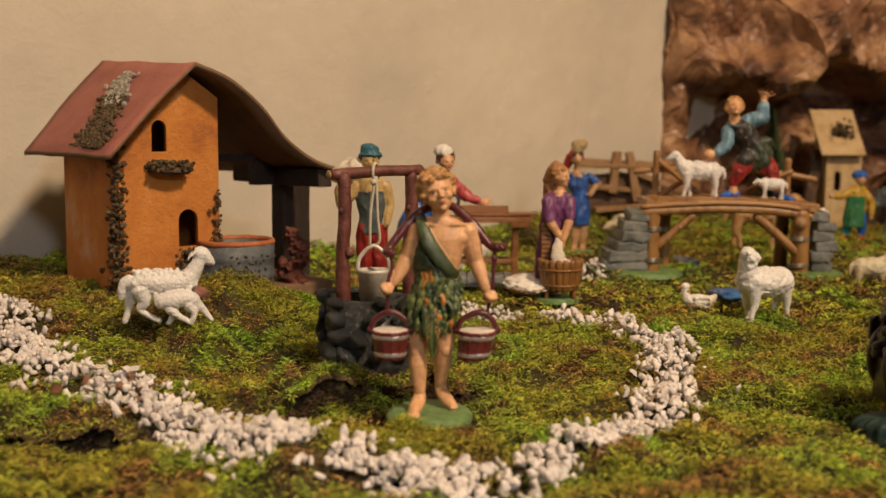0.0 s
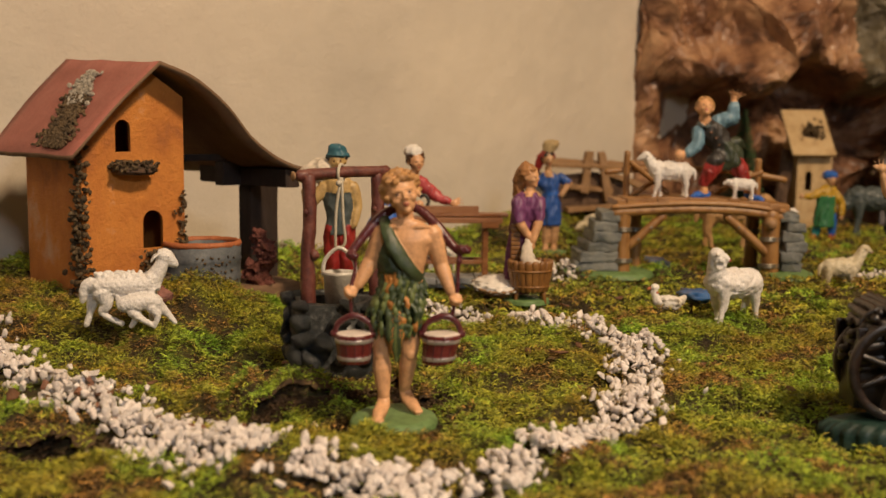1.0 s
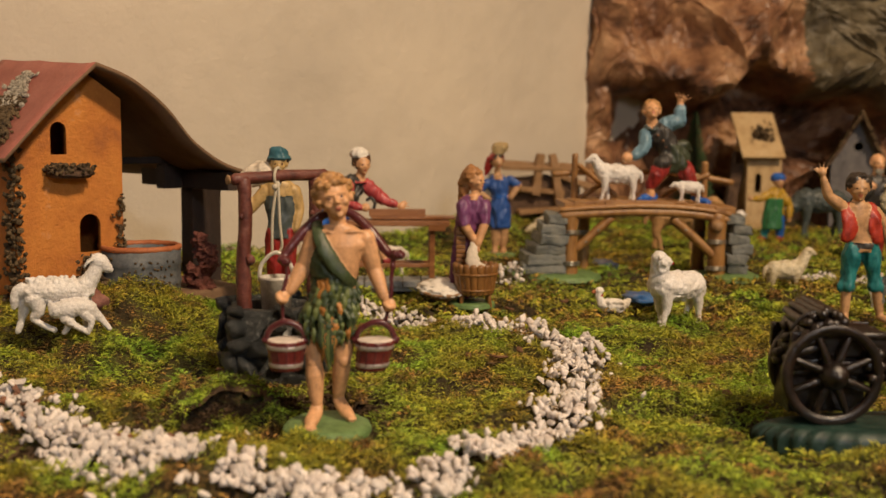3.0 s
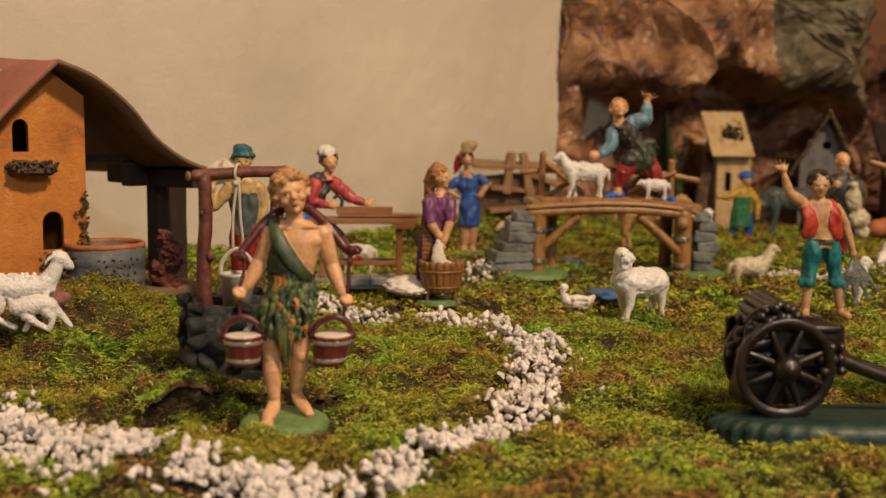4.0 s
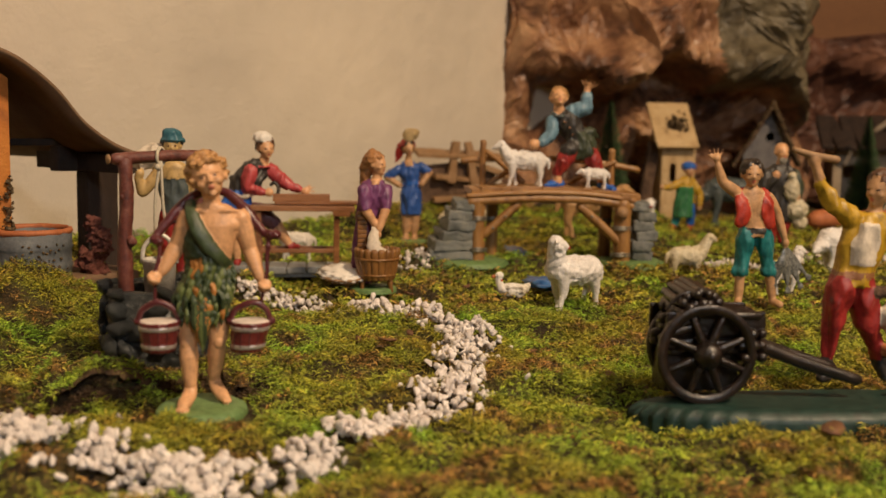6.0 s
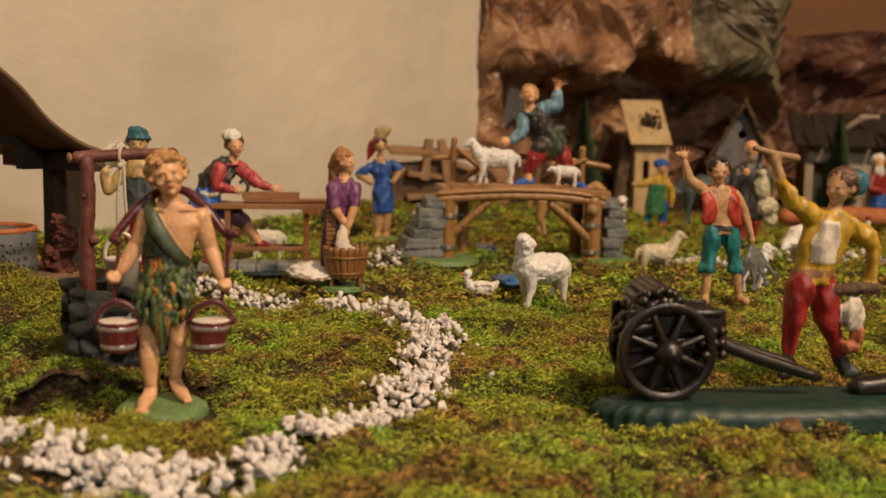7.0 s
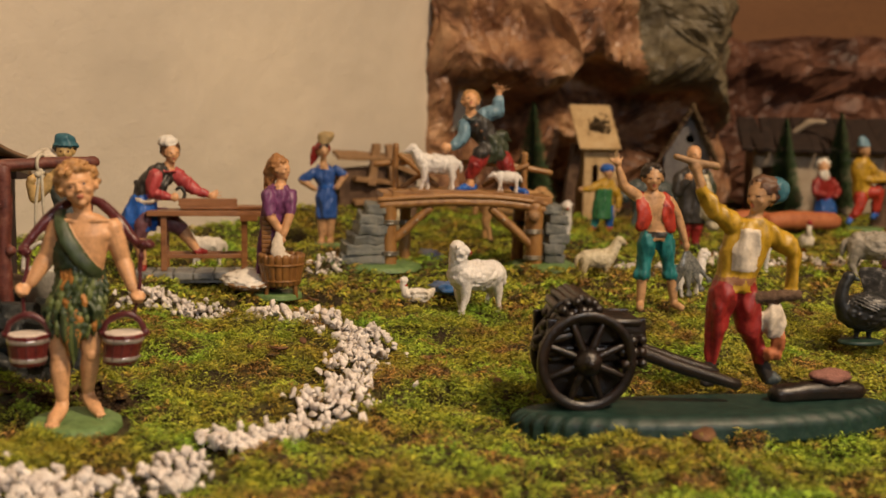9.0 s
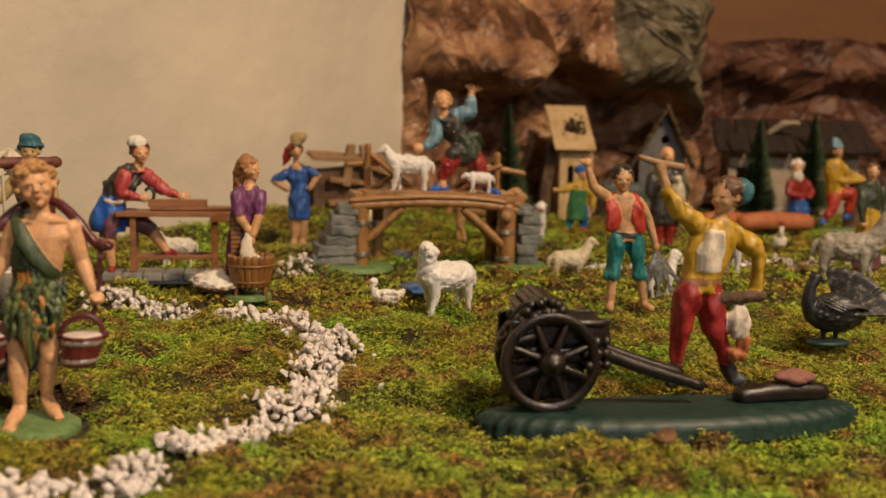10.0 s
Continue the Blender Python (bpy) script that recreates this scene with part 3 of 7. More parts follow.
# ---- orange cardboard house with its lean-to roof ----
def orange_house():
    Wd, Dp = 0.0715, 0.078
    base = 0.022
    ht = thing("toy_house", "orange plastered card house with curved red roof and dark lean-to", "toy house", pose(-0.203, 0.690, base, 0, 0, 42))
    # front gable with two round-headed windows
    peak = (0.0455, 0.1435)
    front = panel([(0, -0.02), (Wd, -0.02), (Wd, 0.126), peak, (0.0, 0.100)], [arch(0.0284, 0.0905, 0.0105, 0.0205), arch(0.0482, 0.0275, 0.0142, 0.0248)], 0.003)
    part("front_wall", front, ORANGE, ht, "orange plaster front with two arched windows", smooth=False)
    bm = bmesh.new()
    box(bm, (0.0015, Dp / 2 + 0.002, 0.04), (0.003, Dp, 0.118))
    part("side_wall", bm, ORANGE, ht, smooth=False)
    bm = bmesh.new()
    box(bm, (Wd - 0.0015, Dp / 2 + 0.002, 0.05), (0.003, Dp, 0.138))
    part("side_wall", bm, ORANGE, ht, smooth=False)
    back = panel([(0, -0.02), (Wd, -0.02), (Wd, 0.126), peak, (0.0, 0.100)], [], 0.003)
    back.transform(Matrix.Translation((0, Dp + 0.004, 0)))
    part("back_wall", back, ORANGE, ht, smooth=False)
    # roof: a short straight slope and a long one that sweeps out over the lean-to
    prof = [(-0.0160, 0.0895), (0.0455, 0.1482)]
    sweep = spline([(0.0455, 0, 0.1482), (0.0693, 0, 0.1372), (0.0921, 0, 0.1206), (0.1137, 0, 0.1009), (0.1365, 0, 0.0853), (0.160, 0, 0.0775)], 6)
    prof = [(prof[0][0] + (prof[1][0] - prof[0][0]) * i / 8, prof[0][1] + (prof[1][1] - prof[0][1]) * i / 8) for i in range(8)] + [(p.x, p.z) for p in sweep]
    bm = bmesh.new()
    rows = []
    for j in range(13):
        row = []
        for x, z in prof:
            out = float(step(x, 0.05, 0.095))
            y = -0.022 + (0.138 + 0.095 * out) * j / 12
            tilt = 0.055 * min(1.0, max(0.0, (x + 0.016) / 0.06)) * (1 - out) - 0.03 * out
            row.append(bm.verts.new((x, y + 0.004 * math.sin(x * 60), z + 0.0012 * noise.noise(Vector((x * 40, y * 40, 0))) + tilt * max(y, 0))))
        rows.append(row)
    for a, b in zip(rows, rows[1:]):
        for i in range(len(prof) - 1):
            bm.faces.new((a[i], a[i + 1], b[i + 1], b[i]))
    geo = bm.faces[:]
    bmesh.ops.recalc_face_normals(bm, faces=geo)
    bm.faces.ensure_lookup_table()
    if bm.faces[0].normal.z < 0:
        bmesh.ops.reverse_faces(bm, faces=bm.faces[:])
    top_faces = bm.faces[:]
    dup = bmesh.ops.duplicate(bm, geom=bm.verts[:] + bm.edges[:] + top_faces)
    low = [g for g in dup["geom"] if isinstance(g, bmesh.types.BMVert)]
    bmesh.ops.translate(bm, vec=(0, 0, -0.0028), verts=low)
    lf = [g for g in dup["geom"] if isinstance(g, bmesh.types.BMFace)]
    bmesh.ops.reverse_faces(bm, faces=lf)
    for f in lf:
        f.material_index = 1
    rim = [e for e in bm.edges if e.is_boundary]
    bmesh.ops.bridge_loops(bm, edges=rim)
    for f in bm.faces:
        if abs(f.normal.z) < 0.25:
            f.material_index = 1
    part("roof", bm, [ROOF_RED, CARD_RAW], ht, "curved red card roof with a raw card underside")
    rnd = random.Random(4)
    # bark and lichen stuck on the roof and on the corners
    for nm, ma, seed, cnt, s in (("bark_patch", BARK, 1, 620, 0.0017), ("lichen_patch", LICHEN, 2, 330, 0.0017)):
        bm = bmesh.new()
        spots = []
        for _ in range(cnt):
            u = rnd.random() * (0.62 if nm == "bark_patch" else 0.42) + (0.0 if nm == "bark_patch" else 0.5)
            x = -0.013 + 0.053 * u
            y = 0.014 + 0.046 * u + rnd.gauss(0, 0.0105 - 0.006 * u)
            z = 0.0895 + (x + 0.016) / 0.0615 * 0.0587 + 0.055 * y * min(1.0, (x + 0.016) / 0.06) + 0.0016
            spots.append((x, y, z))
        chips(bm, spots, s, seed=seed)
        part(nm, bm, ma, ht, "crumbled bark glued to the roof" if ma is BARK else "pale lichen glued to the roof", smooth=False)
    bm = bmesh.new()
    chips(bm, [(rnd.gauss(-0.001, 0.0022) + 0.004 * abs(math.sin(z * 70)) * rnd.random(), rnd.gauss(0.002, 0.0045), z) for z in [0.094 - 0.109 * rnd.random() ** 0.8 for _ in range(420)]], 0.0018, seed=5)
    part("corner_bark", bm, BARK, ht, "brown bark crumbs up the house corner", smooth=False)
    bm = bmesh.new()
    chips(bm, [(Wd - abs(rnd.gauss(0, 0.0035)), -0.003 - rnd.random() * 0.001, 0.0 + 0.065 * rnd.random() ** 1.6) for _ in range(120)], 0.0013, seed=6)
    part("corner_bark", bm, BARK, ht, "brown bark crumbs up the house corner", smooth=False)
    bm = bmesh.new()
    box(bm, (0.0325, -0.007, 0.0795), (0.027, 0.013, 0.006), bevel=0.002, rough=0.0022)
    ledge = part("window_ledge", bm, BROWN_BARK, ht, "rough bark ledge under the upper window")
    bm = bmesh.new()
    chips(bm, [(0.0325 + rnd.uniform(-0.014, 0.014), -0.007 + rnd.uniform(-0.008, 0.006), 0.0785 + rnd.random() * 0.006) for _ in range(210)], 0.0014, seed=7)
    tagged(part("bark_litter", bm, BARK, ledge, smooth=False), kind="stuff")
    bm = bmesh.new()
    for _ in range(46):
        x, z = rnd.uniform(0.004, Wd - 0.003), rnd.uniform(0.0, 0.11)
        if (0.018 < x < 0.039 and 0.084 < z) or (0.036 < x < 0.061 and 0.020 < z < 0.060):
            continue
        ball(bm, (x, -0.0010, z), (rnd.uniform(0.0012, 0.0035), 0.0005, rnd.uniform(0.001, 0.0024)), sub=2, rough=0.6)
    tagged(part("plaster_relief", bm, ORANGE, ht), kind="stuff")
    # lean-to: wall plate, bracket, post
    bm = bmesh.new()
    box(bm, (0.116, 0.050, 0.0842), (0.096, 0.009, 0.0048), bevel=0.0008)
    part("beam", bm, DARK_WOOD, ht, smooth=False)
    bm = bmesh.new()
    box(bm, (0.1465, 0.050, 0.0725), (0.034, 0.012, 0.018), bevel=0.001, rough=0.0006)
    part("bracket", bm, DARK_WOOD, ht, "dark wooden block under the roof", smooth=False)
    bm = bmesh.new()
    box(bm, (0.1635, 0.050, 0.018), (0.025, 0.016, 0.092), bevel=0.0012, rough=0.0006)
    part("post", bm, DARK_WOOD, ht, "dark wooden post of the lean-to", smooth=False)
    bm = bmesh.new()
    box(bm, (0.1505, 0.045, 0.0705), (0.012, 0.118, 0.013), bevel=0.001, rough=0.0006)
    part("purlin", bm, DARK_WOOD, ht, "dark wooden beam under the roof edge", smooth=False)
    bm = bmesh.new()
    box(bm, (0.088, 0.022, -0.008), (0.13, 0.085, 0.012), bevel=0.002, rough=0.001)
    part("plinth", bm, CARD_RAW, ht, "pale card plinth")


orange_house()


def tub():
    tb = thing("toy_tub", "round grey painted tub with a terracotta rim, half full of earth", "tub", pose(-0.137, 0.735, 0.018))
    bm = bmesh.new()
    n = 40
    rings = []
    for z, r in ((-0.004, 0.0245), (0.010, 0.0250), (0.0115, 0.0258), (0.013, 0.0250), (0.022, 0.0252), (0.0235, 0.026), (0.025, 0.0252), (0.033, 0.0256), (0.033, 0.0225), (0.024, 0.0215)):
        rings.append([bm.verts.new((r * math.cos(6.2832 * i / n), r * math.sin(6.2832 * i / n), z)) for i in range(n)])
    for a, b in zip(rings, rings[1:]):
        for i in range(n):
            bm.faces.new((a[i], a[(i + 1) % n], b[(i + 1) % n], b[i]))
    bm.faces.new(rings[0][::-1])
    part("body", bm, TUB_GREY, tb)
    bm = bmesh.new()
    pts = [(0.0242 * math.cos(a), 0.0242 * math.sin(a), 0.0335) for a in np.linspace(0, 2 * math.pi, 33)]
    tube(bm, pts, [0.002, 0.002], n=8, k=1, rough=0.3)
    part("rim", bm, TERRACOTTA, tb, "rough terracotta rim")
    bm = bmesh.new()
    ball(bm, (0, 0, 0.026), (0.0218, 0.0218, 0.004), sub=3, rough=0.4, freq=5)
    part("earth", bm, BROWN_BARK, tb)
    rnd = random.Random(9)
    bm = bmesh.new()
    chips(bm, [(0.0256 * math.cos(a), 0.0256 * math.sin(a), rnd.uniform(0.002, 0.026)) for a in [rnd.gauss(-1.0, 0.35) for _ in range(60)]], 0.0009, seed=2)
    tagged(part("bark_litter", bm, BARK, tb, smooth=False), kind="stuff")
    bm = bmesh.new()
    chips(bm, [(-0.026 + rnd.gauss(0, 0.006), -0.016 + rnd.gauss(0, 0.004), 0.03 * rnd.random() ** 0.6) for _ in range(160)], 0.0018, seed=3)
    part("bark_heap", bm, BARK, tb, "heap of bark crumbs against the tub", smooth=False)


tub()


def boulder(name, label, category, m, r, material, rough=0.5, freq=1.6, sub=3, count=1, spread=0.0, seed=0):
    bm = bmesh.new()
    rnd = random.Random(seed)
    for i in range(count):
        c = (rnd.gauss(0, spread) if i else 0, rnd.gauss(0, spread * 0.5) if i else 0, r[2] * (0.5 + 0.85 * i))
        s = 1.0 if count == 1 else rnd.uniform(0.7, 1.0) * (1 - 0.45 * i / count)
        ball(bm, c, tuple(q * s for q in r), sub=sub, rough=rough, freq=freq, turn=(0, 0, rnd.uniform(0, 360)))
    return solid(name, bm, material, label, category, m, smooth=False if rough > 0.6 else True)


boulder("lava_stone", "stack of crumbly dark red lava stone by the dark post", "stone", pose(-0.103, 0.764, 0.016), (0.0105, 0.009, 0.0095), LAVA, 0.75, 2.6, 3, 5, 0.003, 3)
boulder("pink_stone", "rounded reddish pink stone half sunk in moss", "stone", stand(-0.158, 0.672, 20, 0.001), (0.016, 0.012, 0.009), PINK_STONE, 0.4)
boulder("cream_stone", "smooth cream yellow stone in the moss", "stone", stand(-0.070, 0.700, 0, -0.002), (0.017, 0.012, 0.007), CREAM_STONE, 0.25)


# ---- the well ----
def well():
    wl = thing("toy_well", "toy well of dark stones with red bark frame and pail", "well", pose(-0.0345, 0.578, 0.0))
    R, top = 0.0285, 0.043
    bm = bmesh.new()
    n = 28
    rings = [[bm.verts.new((r * math.cos(6.2832 * i / n), r * math.sin(6.2832 * i / n), z)) for i in range(n)] for r, z in ((R - 0.004, -0.004), (R - 0.004, top - 0.004), (R - 0.012, top - 0.004), (R - 0.012, top - 0.03))]
    for a, b in zip(rings, rings[1:]):
        for i in range(n):
            bm.faces.new((a[i], a[(i + 1) % n], b[(i + 1) % n], b[i]))
    bm.faces.new(rings[-1])
    part("core", bm, WELL_STONE, wl, "dark mortar ring of the well")
    rnd = random.Random(12)
    shapes = []
    for i in range(8):
        b = bmesh.new()
        for _ in range(15):
            v = Vector((rnd.gauss(0, 1), rnd.gauss(0, 1), rnd.gauss(0, 1))).normalized() * rnd.uniform(0.8, 1.12)
            b.verts.new((v.x, v.y * 0.62, v.z * 0.86))
        bmesh.ops.convex_hull(b, input=b.verts[:])
        bmesh.ops.delete(b, geom=[v for v in b.verts if not v.link_faces], context="VERTS")
        bmesh.ops.bevel(b, geom=b.edges[:], offset=0.13, segments=2, affect="EDGES", clamp_overlap=True)
        shapes.append(to_mesh(b, "stone", [WELL_STONE]))
    z, row = 0.002, 0
    while z < top:
        cnt = rnd.choice((9, 10, 11))
        for i in range(cnt):
            a = 6.2832 * (i + rnd.uniform(-0.25, 0.25) + 0.5 * (row % 2)) / cnt
            s = rnd.uniform(0.0070, 0.0100)
            last = z > top - 0.009
            ob = new("stone", rnd.choice(shapes))
            ob.matrix_basis = pose((R - 0.003) * math.cos(a), (R - 0.003) * math.sin(a), min(z + rnd.uniform(-0.0015, 0.0015), top - 0.003), rnd.uniform(-14, 14), rnd.uniform(-30, 30), math.degrees(a) + 90 + rnd.uniform(-14, 14)) @ Matrix.Diagonal((s * rnd.uniform(0.85, 1.1), s * 0.8, s * (0.55 if last else rnd.uniform(0.74, 0.92)), 1))
            ob.parent = wl
        z += 0.0092
        row += 1
    for x, y in ((-0.013, -0.010), (0.021, 0.014)):
        bm = bmesh.new()
        tube(bm, [(x, y, 0.03), (x - 0.0008, y, 0.06), (x + 0.0006, y, 0.085), (x, y, 0.104)], [0.0040, 0.0037, 0.0035, 0.0034], n=12, rough=0.22)
        ball(bm, (x + 0.003, y - 0.002, 0.064), (0.0026, 0.0024, 0.0028), sub=2, rough=0.4)
        ball(bm, (x - 0.001, y - 0.004, 0.086), (0.0014, 0.0012, 0.0018), sub=1, rough=0.4)
        part("post", bm, BARK_RED, wl, "knotty red-brown bark post")
    bm = bmesh.new()
    tube(bm, [(-0.0175, -0.012, 0.1045), (0.002, 0.001, 0.1058), (0.026, 0.017, 0.1062)], [0.0031, 0.0030, 0.0030], n=12, rough=0.15, mi=0)
    ball(bm, (-0.0203, -0.0138, 0.1045), (0.0010, 0.0026, 0.0026), 1, turn=(0, 0, 34))
    part("crossbar", bm, [BARK_RED, CUT_WOOD], wl, "red-brown branch with a pale cut end")
    bx, by = 0.003, 0.0005
    bm = bmesh.new()
    ring = [(bx + 0.0042 * math.cos(a) * 0.3, by + 0.0042 * math.cos(a), 0.1055 + 0.0046 * math.sin(a)) for a in np.linspace(0, 2 * math.pi, 13)]
    tube(bm, ring, [0.0009, 0.0009], n=6, k=2)
    tube(bm, [(bx, by - 0.003, 0.103), (bx - 0.0025, by - 0.003, 0.085), (bx - 0.003, by - 0.002, 0.066)], [0.0008, 0.0008], n=6)
    tube(bm, [(bx + 0.0005, by - 0.003, 0.103), (bx + 0.0012, by - 0.003, 0.082), (bx + 0.002, by - 0.002, 0.069), (bx - 0.0028, by - 0.002, 0.0655)], [0.0008, 0.0008], n=6)
    ball(bm, (bx - 0.001, by - 0.004, 0.1005), 0.0017, sub=2)
    part("cord", bm, STRING, wl, "white knotted cord")
    pail = thing("pail", "", "", None)
    pail.parent = wl
    bm = bmesh.new()
    n = 24
    rings = [[bm.verts.new((bx - 0.001 + r * math.cos(6.2832 * i / n), by - 0.002 + r * math.sin(6.2832 * i / n), zz)) for i in range(n)] for r, zz in ((0.0072, 0.031), (0.0084, 0.052), (0.0088, 0.0525), (0.0088, 0.054), (0.0078, 0.054), (0.0068, 0.033))]
    for a, b in zip(rings, rings[1:]):
        for i in range(n):
            bm.faces.new((a[i], a[(i + 1) % n], b[(i + 1) % n], b[i]))
    bm.faces.new(rings[0][::-1])
    bm.faces.new(rings[-1])
    part("pail_body", bm, TIN, pail, "scuffed white tin pail")
    bm = bmesh.new()
    tube(bm, [(bx - 0.0095, by - 0.002, 0.052), (bx - 0.0085, by - 0.002, 0.060), (bx - 0.001, by - 0.002, 0.0665), (bx + 0.0065, by - 0.002, 0.060), (bx + 0.0075, by - 0.002, 0.052)], [0.0011, 0.0011], n=8)
    part("pail_handle", bm, TIN, pail, "bent tin handle")


well()


# ---- figurines: one plain mesh each ----
def fused(bm, cell, relax=2):
    """Casts the overlapping pieces of a bmesh in one skin of that grain; each facet keeps the paint of the piece that it comes from."""
    bm.normal_update()
    tree = BVHTree.FromBMesh(bm)
    bm.faces.ensure_lookup_table()
    paints = [f.material_index for f in bm.faces]
    me = bpy.data.meshes.new("cast")
    bm.to_mesh(me)
    bm.free()
    ob = new("cast", me)
    mod = ob.modifiers.new("cast", "REMESH")
    mod.mode, mod.voxel_size = "VOXEL", cell
    bpy.context.view_layer.update()
    out = bpy.data.meshes.new_from_object(ob.evaluated_get(bpy.context.evaluated_depsgraph_get()))
    bpy.data.objects.remove(ob)
    bpy.data.meshes.remove(me)
    n = len(out.vertices)
    co = np.empty(n * 3, np.float32)
    out.vertices.foreach_get("co", co)
    co = co.reshape(-1, 3).astype(float)
    ed = np.empty(len(out.edges) * 2, np.int32)
    out.edges.foreach_get("vertices", ed)
    i, j = ed.reshape(-1, 2).T
    deg = np.maximum(np.bincount(i, minlength=n) + np.bincount(j, minlength=n), 1)[:, None]
    face_paint = np.array([paints[tree.find_nearest(f.center)[2]] for f in out.polygons], np.int32)
    for _ in range(relax):
        mean = np.stack([np.bincount(i, co[j, a], n) + np.bincount(j, co[i, a], n) for a in range(3)], 1) / deg
        co += 0.5 * (mean - co)
    out.vertices.foreach_set("co", co.astype(np.float32).ravel())
    out.polygons.foreach_set("material_index", face_paint)
    out.update()
    vert_paint = np.zeros(n, np.int32)
    for f, m in zip(out.polygons, face_paint):
        for v in f.vertices:
            vert_paint[v] = m
    return out, vert_paint


class Kit:
    """Collects the pieces of one moulded figure, in sketch units, with a place for each paint."""

    def __init__(self, ox=0.0, oy=0.0):
        self.bm, self.mats, self.o = bmesh.new(), [], (ox, oy)

    def i(self, m):
        if m not in self.mats:
            self.mats.append(m)
        return self.mats.index(m)

    def p(self, x, y, d=0.0):
        """A sketch place: right, down, and depth away from the viewer."""
        return (x - self.o[0], d, self.o[1] - y)

    def tube(self, pts, radii, m, **k):
        tube(self.bm, [self.p(*q) for q in pts], radii, self.i(m), **{"n": 14, **k})

    def ball(self, q, r, m, **k):
        ball(self.bm, self.p(*q), r, self.i(m), **k)

    def loft(self, rows, m, **k):
        loft(self.bm, [(*self.p(*r[:3]), r[3], r[4]) for r in rows], self.i(m), **k)

    def box(self, q, size, m, **k):
        box(self.bm, self.p(*q), size, self.i(m), **k)

    def head(self, q, r, skin, hair=None, yaw=0, nod=0, lean=0, curls=0, crop=0.0, beard=None, seed=1):
        """A head of half height r. yaw turns it to its right as seen; hair sits on crown and back."""
        c = Vector(self.p(*q))
        rot = Matrix.Rotation(radians(lean), 3, "Y") @ Matrix.Rotation(radians(-yaw), 3, "Z").inverted() @ Matrix.Rotation(radians(nod), 3, "X")
        e = [math.degrees(a) for a in rot.to_euler()]

        def put(v, rr, m, sub=2, **k):
            ball(self.bm, c + rot @ (Vector(v) * r), tuple(r * a for a in rr), self.i(m), sub=sub, turn=e, **k)
        put((0, 0.10, 0.16), (0.72, 0.80, 0.80), skin, 3)
        put((0, -0.12, -0.14), (0.58, 0.62, 0.66), skin, 3)
        put((0, -0.22, -0.50), (0.42, 0.46, 0.38), skin, 3)
        put((0, -0.60, -0.76), (0.17, 0.13, 0.13), skin)

        def ridge(pts, radii, m, **k):
            tube(self.bm, [c + rot @ (Vector(v) * r) for v in pts], [r * a for a in radii], self.i(m), **{"n": 10, "k": 3, **k})
        ridge([(-0.44, -0.56, 0.10), (-0.24, -0.68, 0.15), (0, -0.70, 0.12), (0.24, -0.68, 0.15), (0.44, -0.56, 0.10)], [0.05, 0.065, 0.06, 0.065, 0.05], skin)
        ridge([(0, -0.70, 0.08), (0, -0.78, -0.08), (0, -0.85, -0.22)], [0.06, 0.07, 0.095], skin)
        for s in (-1, 1):
            put((s * 0.09, -0.77, -0.25), (0.07, 0.08, 0.06), skin)
            put((s * 0.34, -0.50, -0.26), (0.21, 0.19, 0.18), skin)
            put((s * 0.27, -0.665, -0.01), (0.085, 0.055, 0.034), EYE)
            put((s * 0.25, -0.645, -0.115), (0.15, 0.085, 0.05), skin)
            put((s * 0.72, 0.08, -0.08), (0.10, 0.18, 0.24), skin)
        put((0, -0.72, -0.465), (0.16, 0.075, 0.036), LIP)
        put((0, -0.69, -0.545), (0.12, 0.075, 0.036), LIP)
        if hair:
            put((0, 0.26, 0.34), (0.85, 0.84, 0.80), hair, 3, rough=0.22, freq=5)
            rnd = random.Random(seed)
            for _ in range(curls):
                a, b = rnd.uniform(0, 6.2832), rnd.uniform(-0.35 - crop, 1.45)
                v = Vector((math.cos(a) * math.cos(b) * 0.82, math.sin(a) * math.cos(b) * 0.86 + 0.16, math.sin(b) * 0.86 + 0.22))
                if v.y < -0.24 and v.z < 0.55:
                    continue
                s = rnd.uniform(0.12, 0.19)
                put(v, (s, s, s * 0.8), hair, 2, rough=0.3, freq=3)
        if beard:
            put((0, -0.40, -0.80), (0.46, 0.40, 0.34), beard, 2, rough=0.3, freq=4)

    def hand(self, q, to, r, m, spread=0):
        """A fist at q, or with spread an open hand that points to another place."""
        c, d = Vector(self.p(*q)), (Vector(self.p(*to)) - Vector(self.p(*q))).normalized()
        ball(self.bm, c, (r, r * 0.8, r * 1.05), self.i(m), rough=0.2, freq=3)
        if spread:
            s = d.cross(Vector((0, 1, 0))).normalized()
            for k in (-1.7, -0.6, 0.4, 1.4, 2.6):
                w = (d + s * k * 0.30 * spread).normalized()
                ln = r * (1.5 if k > 2 else 2.5 - 0.2 * abs(k))
                tube(self.bm, [c + s * k * r * 0.42, c + s * k * r * 0.42 + w * ln], [r * 0.26, r * 0.2], self.i(m), n=7, k=2)

    def limb(self, a, b, c, r, m1, m2=None):
        """An arm or leg: upper part a to b, lower part b to c; r gives four half widths."""
        m2 = m2 or m1
        mid = lambda u, v, f: tuple(x + (y - x) * f for x, y in zip((*u, 0)[:3], (*v, 0)[:3]))
        self.tube([a, mid(a, b, 0.45), b], [r[0], r[0] * 1.04, r[1]], m1)
        self.tube([b, mid(b, c, 0.32), c], [r[1], r[2], r[3]], m2)

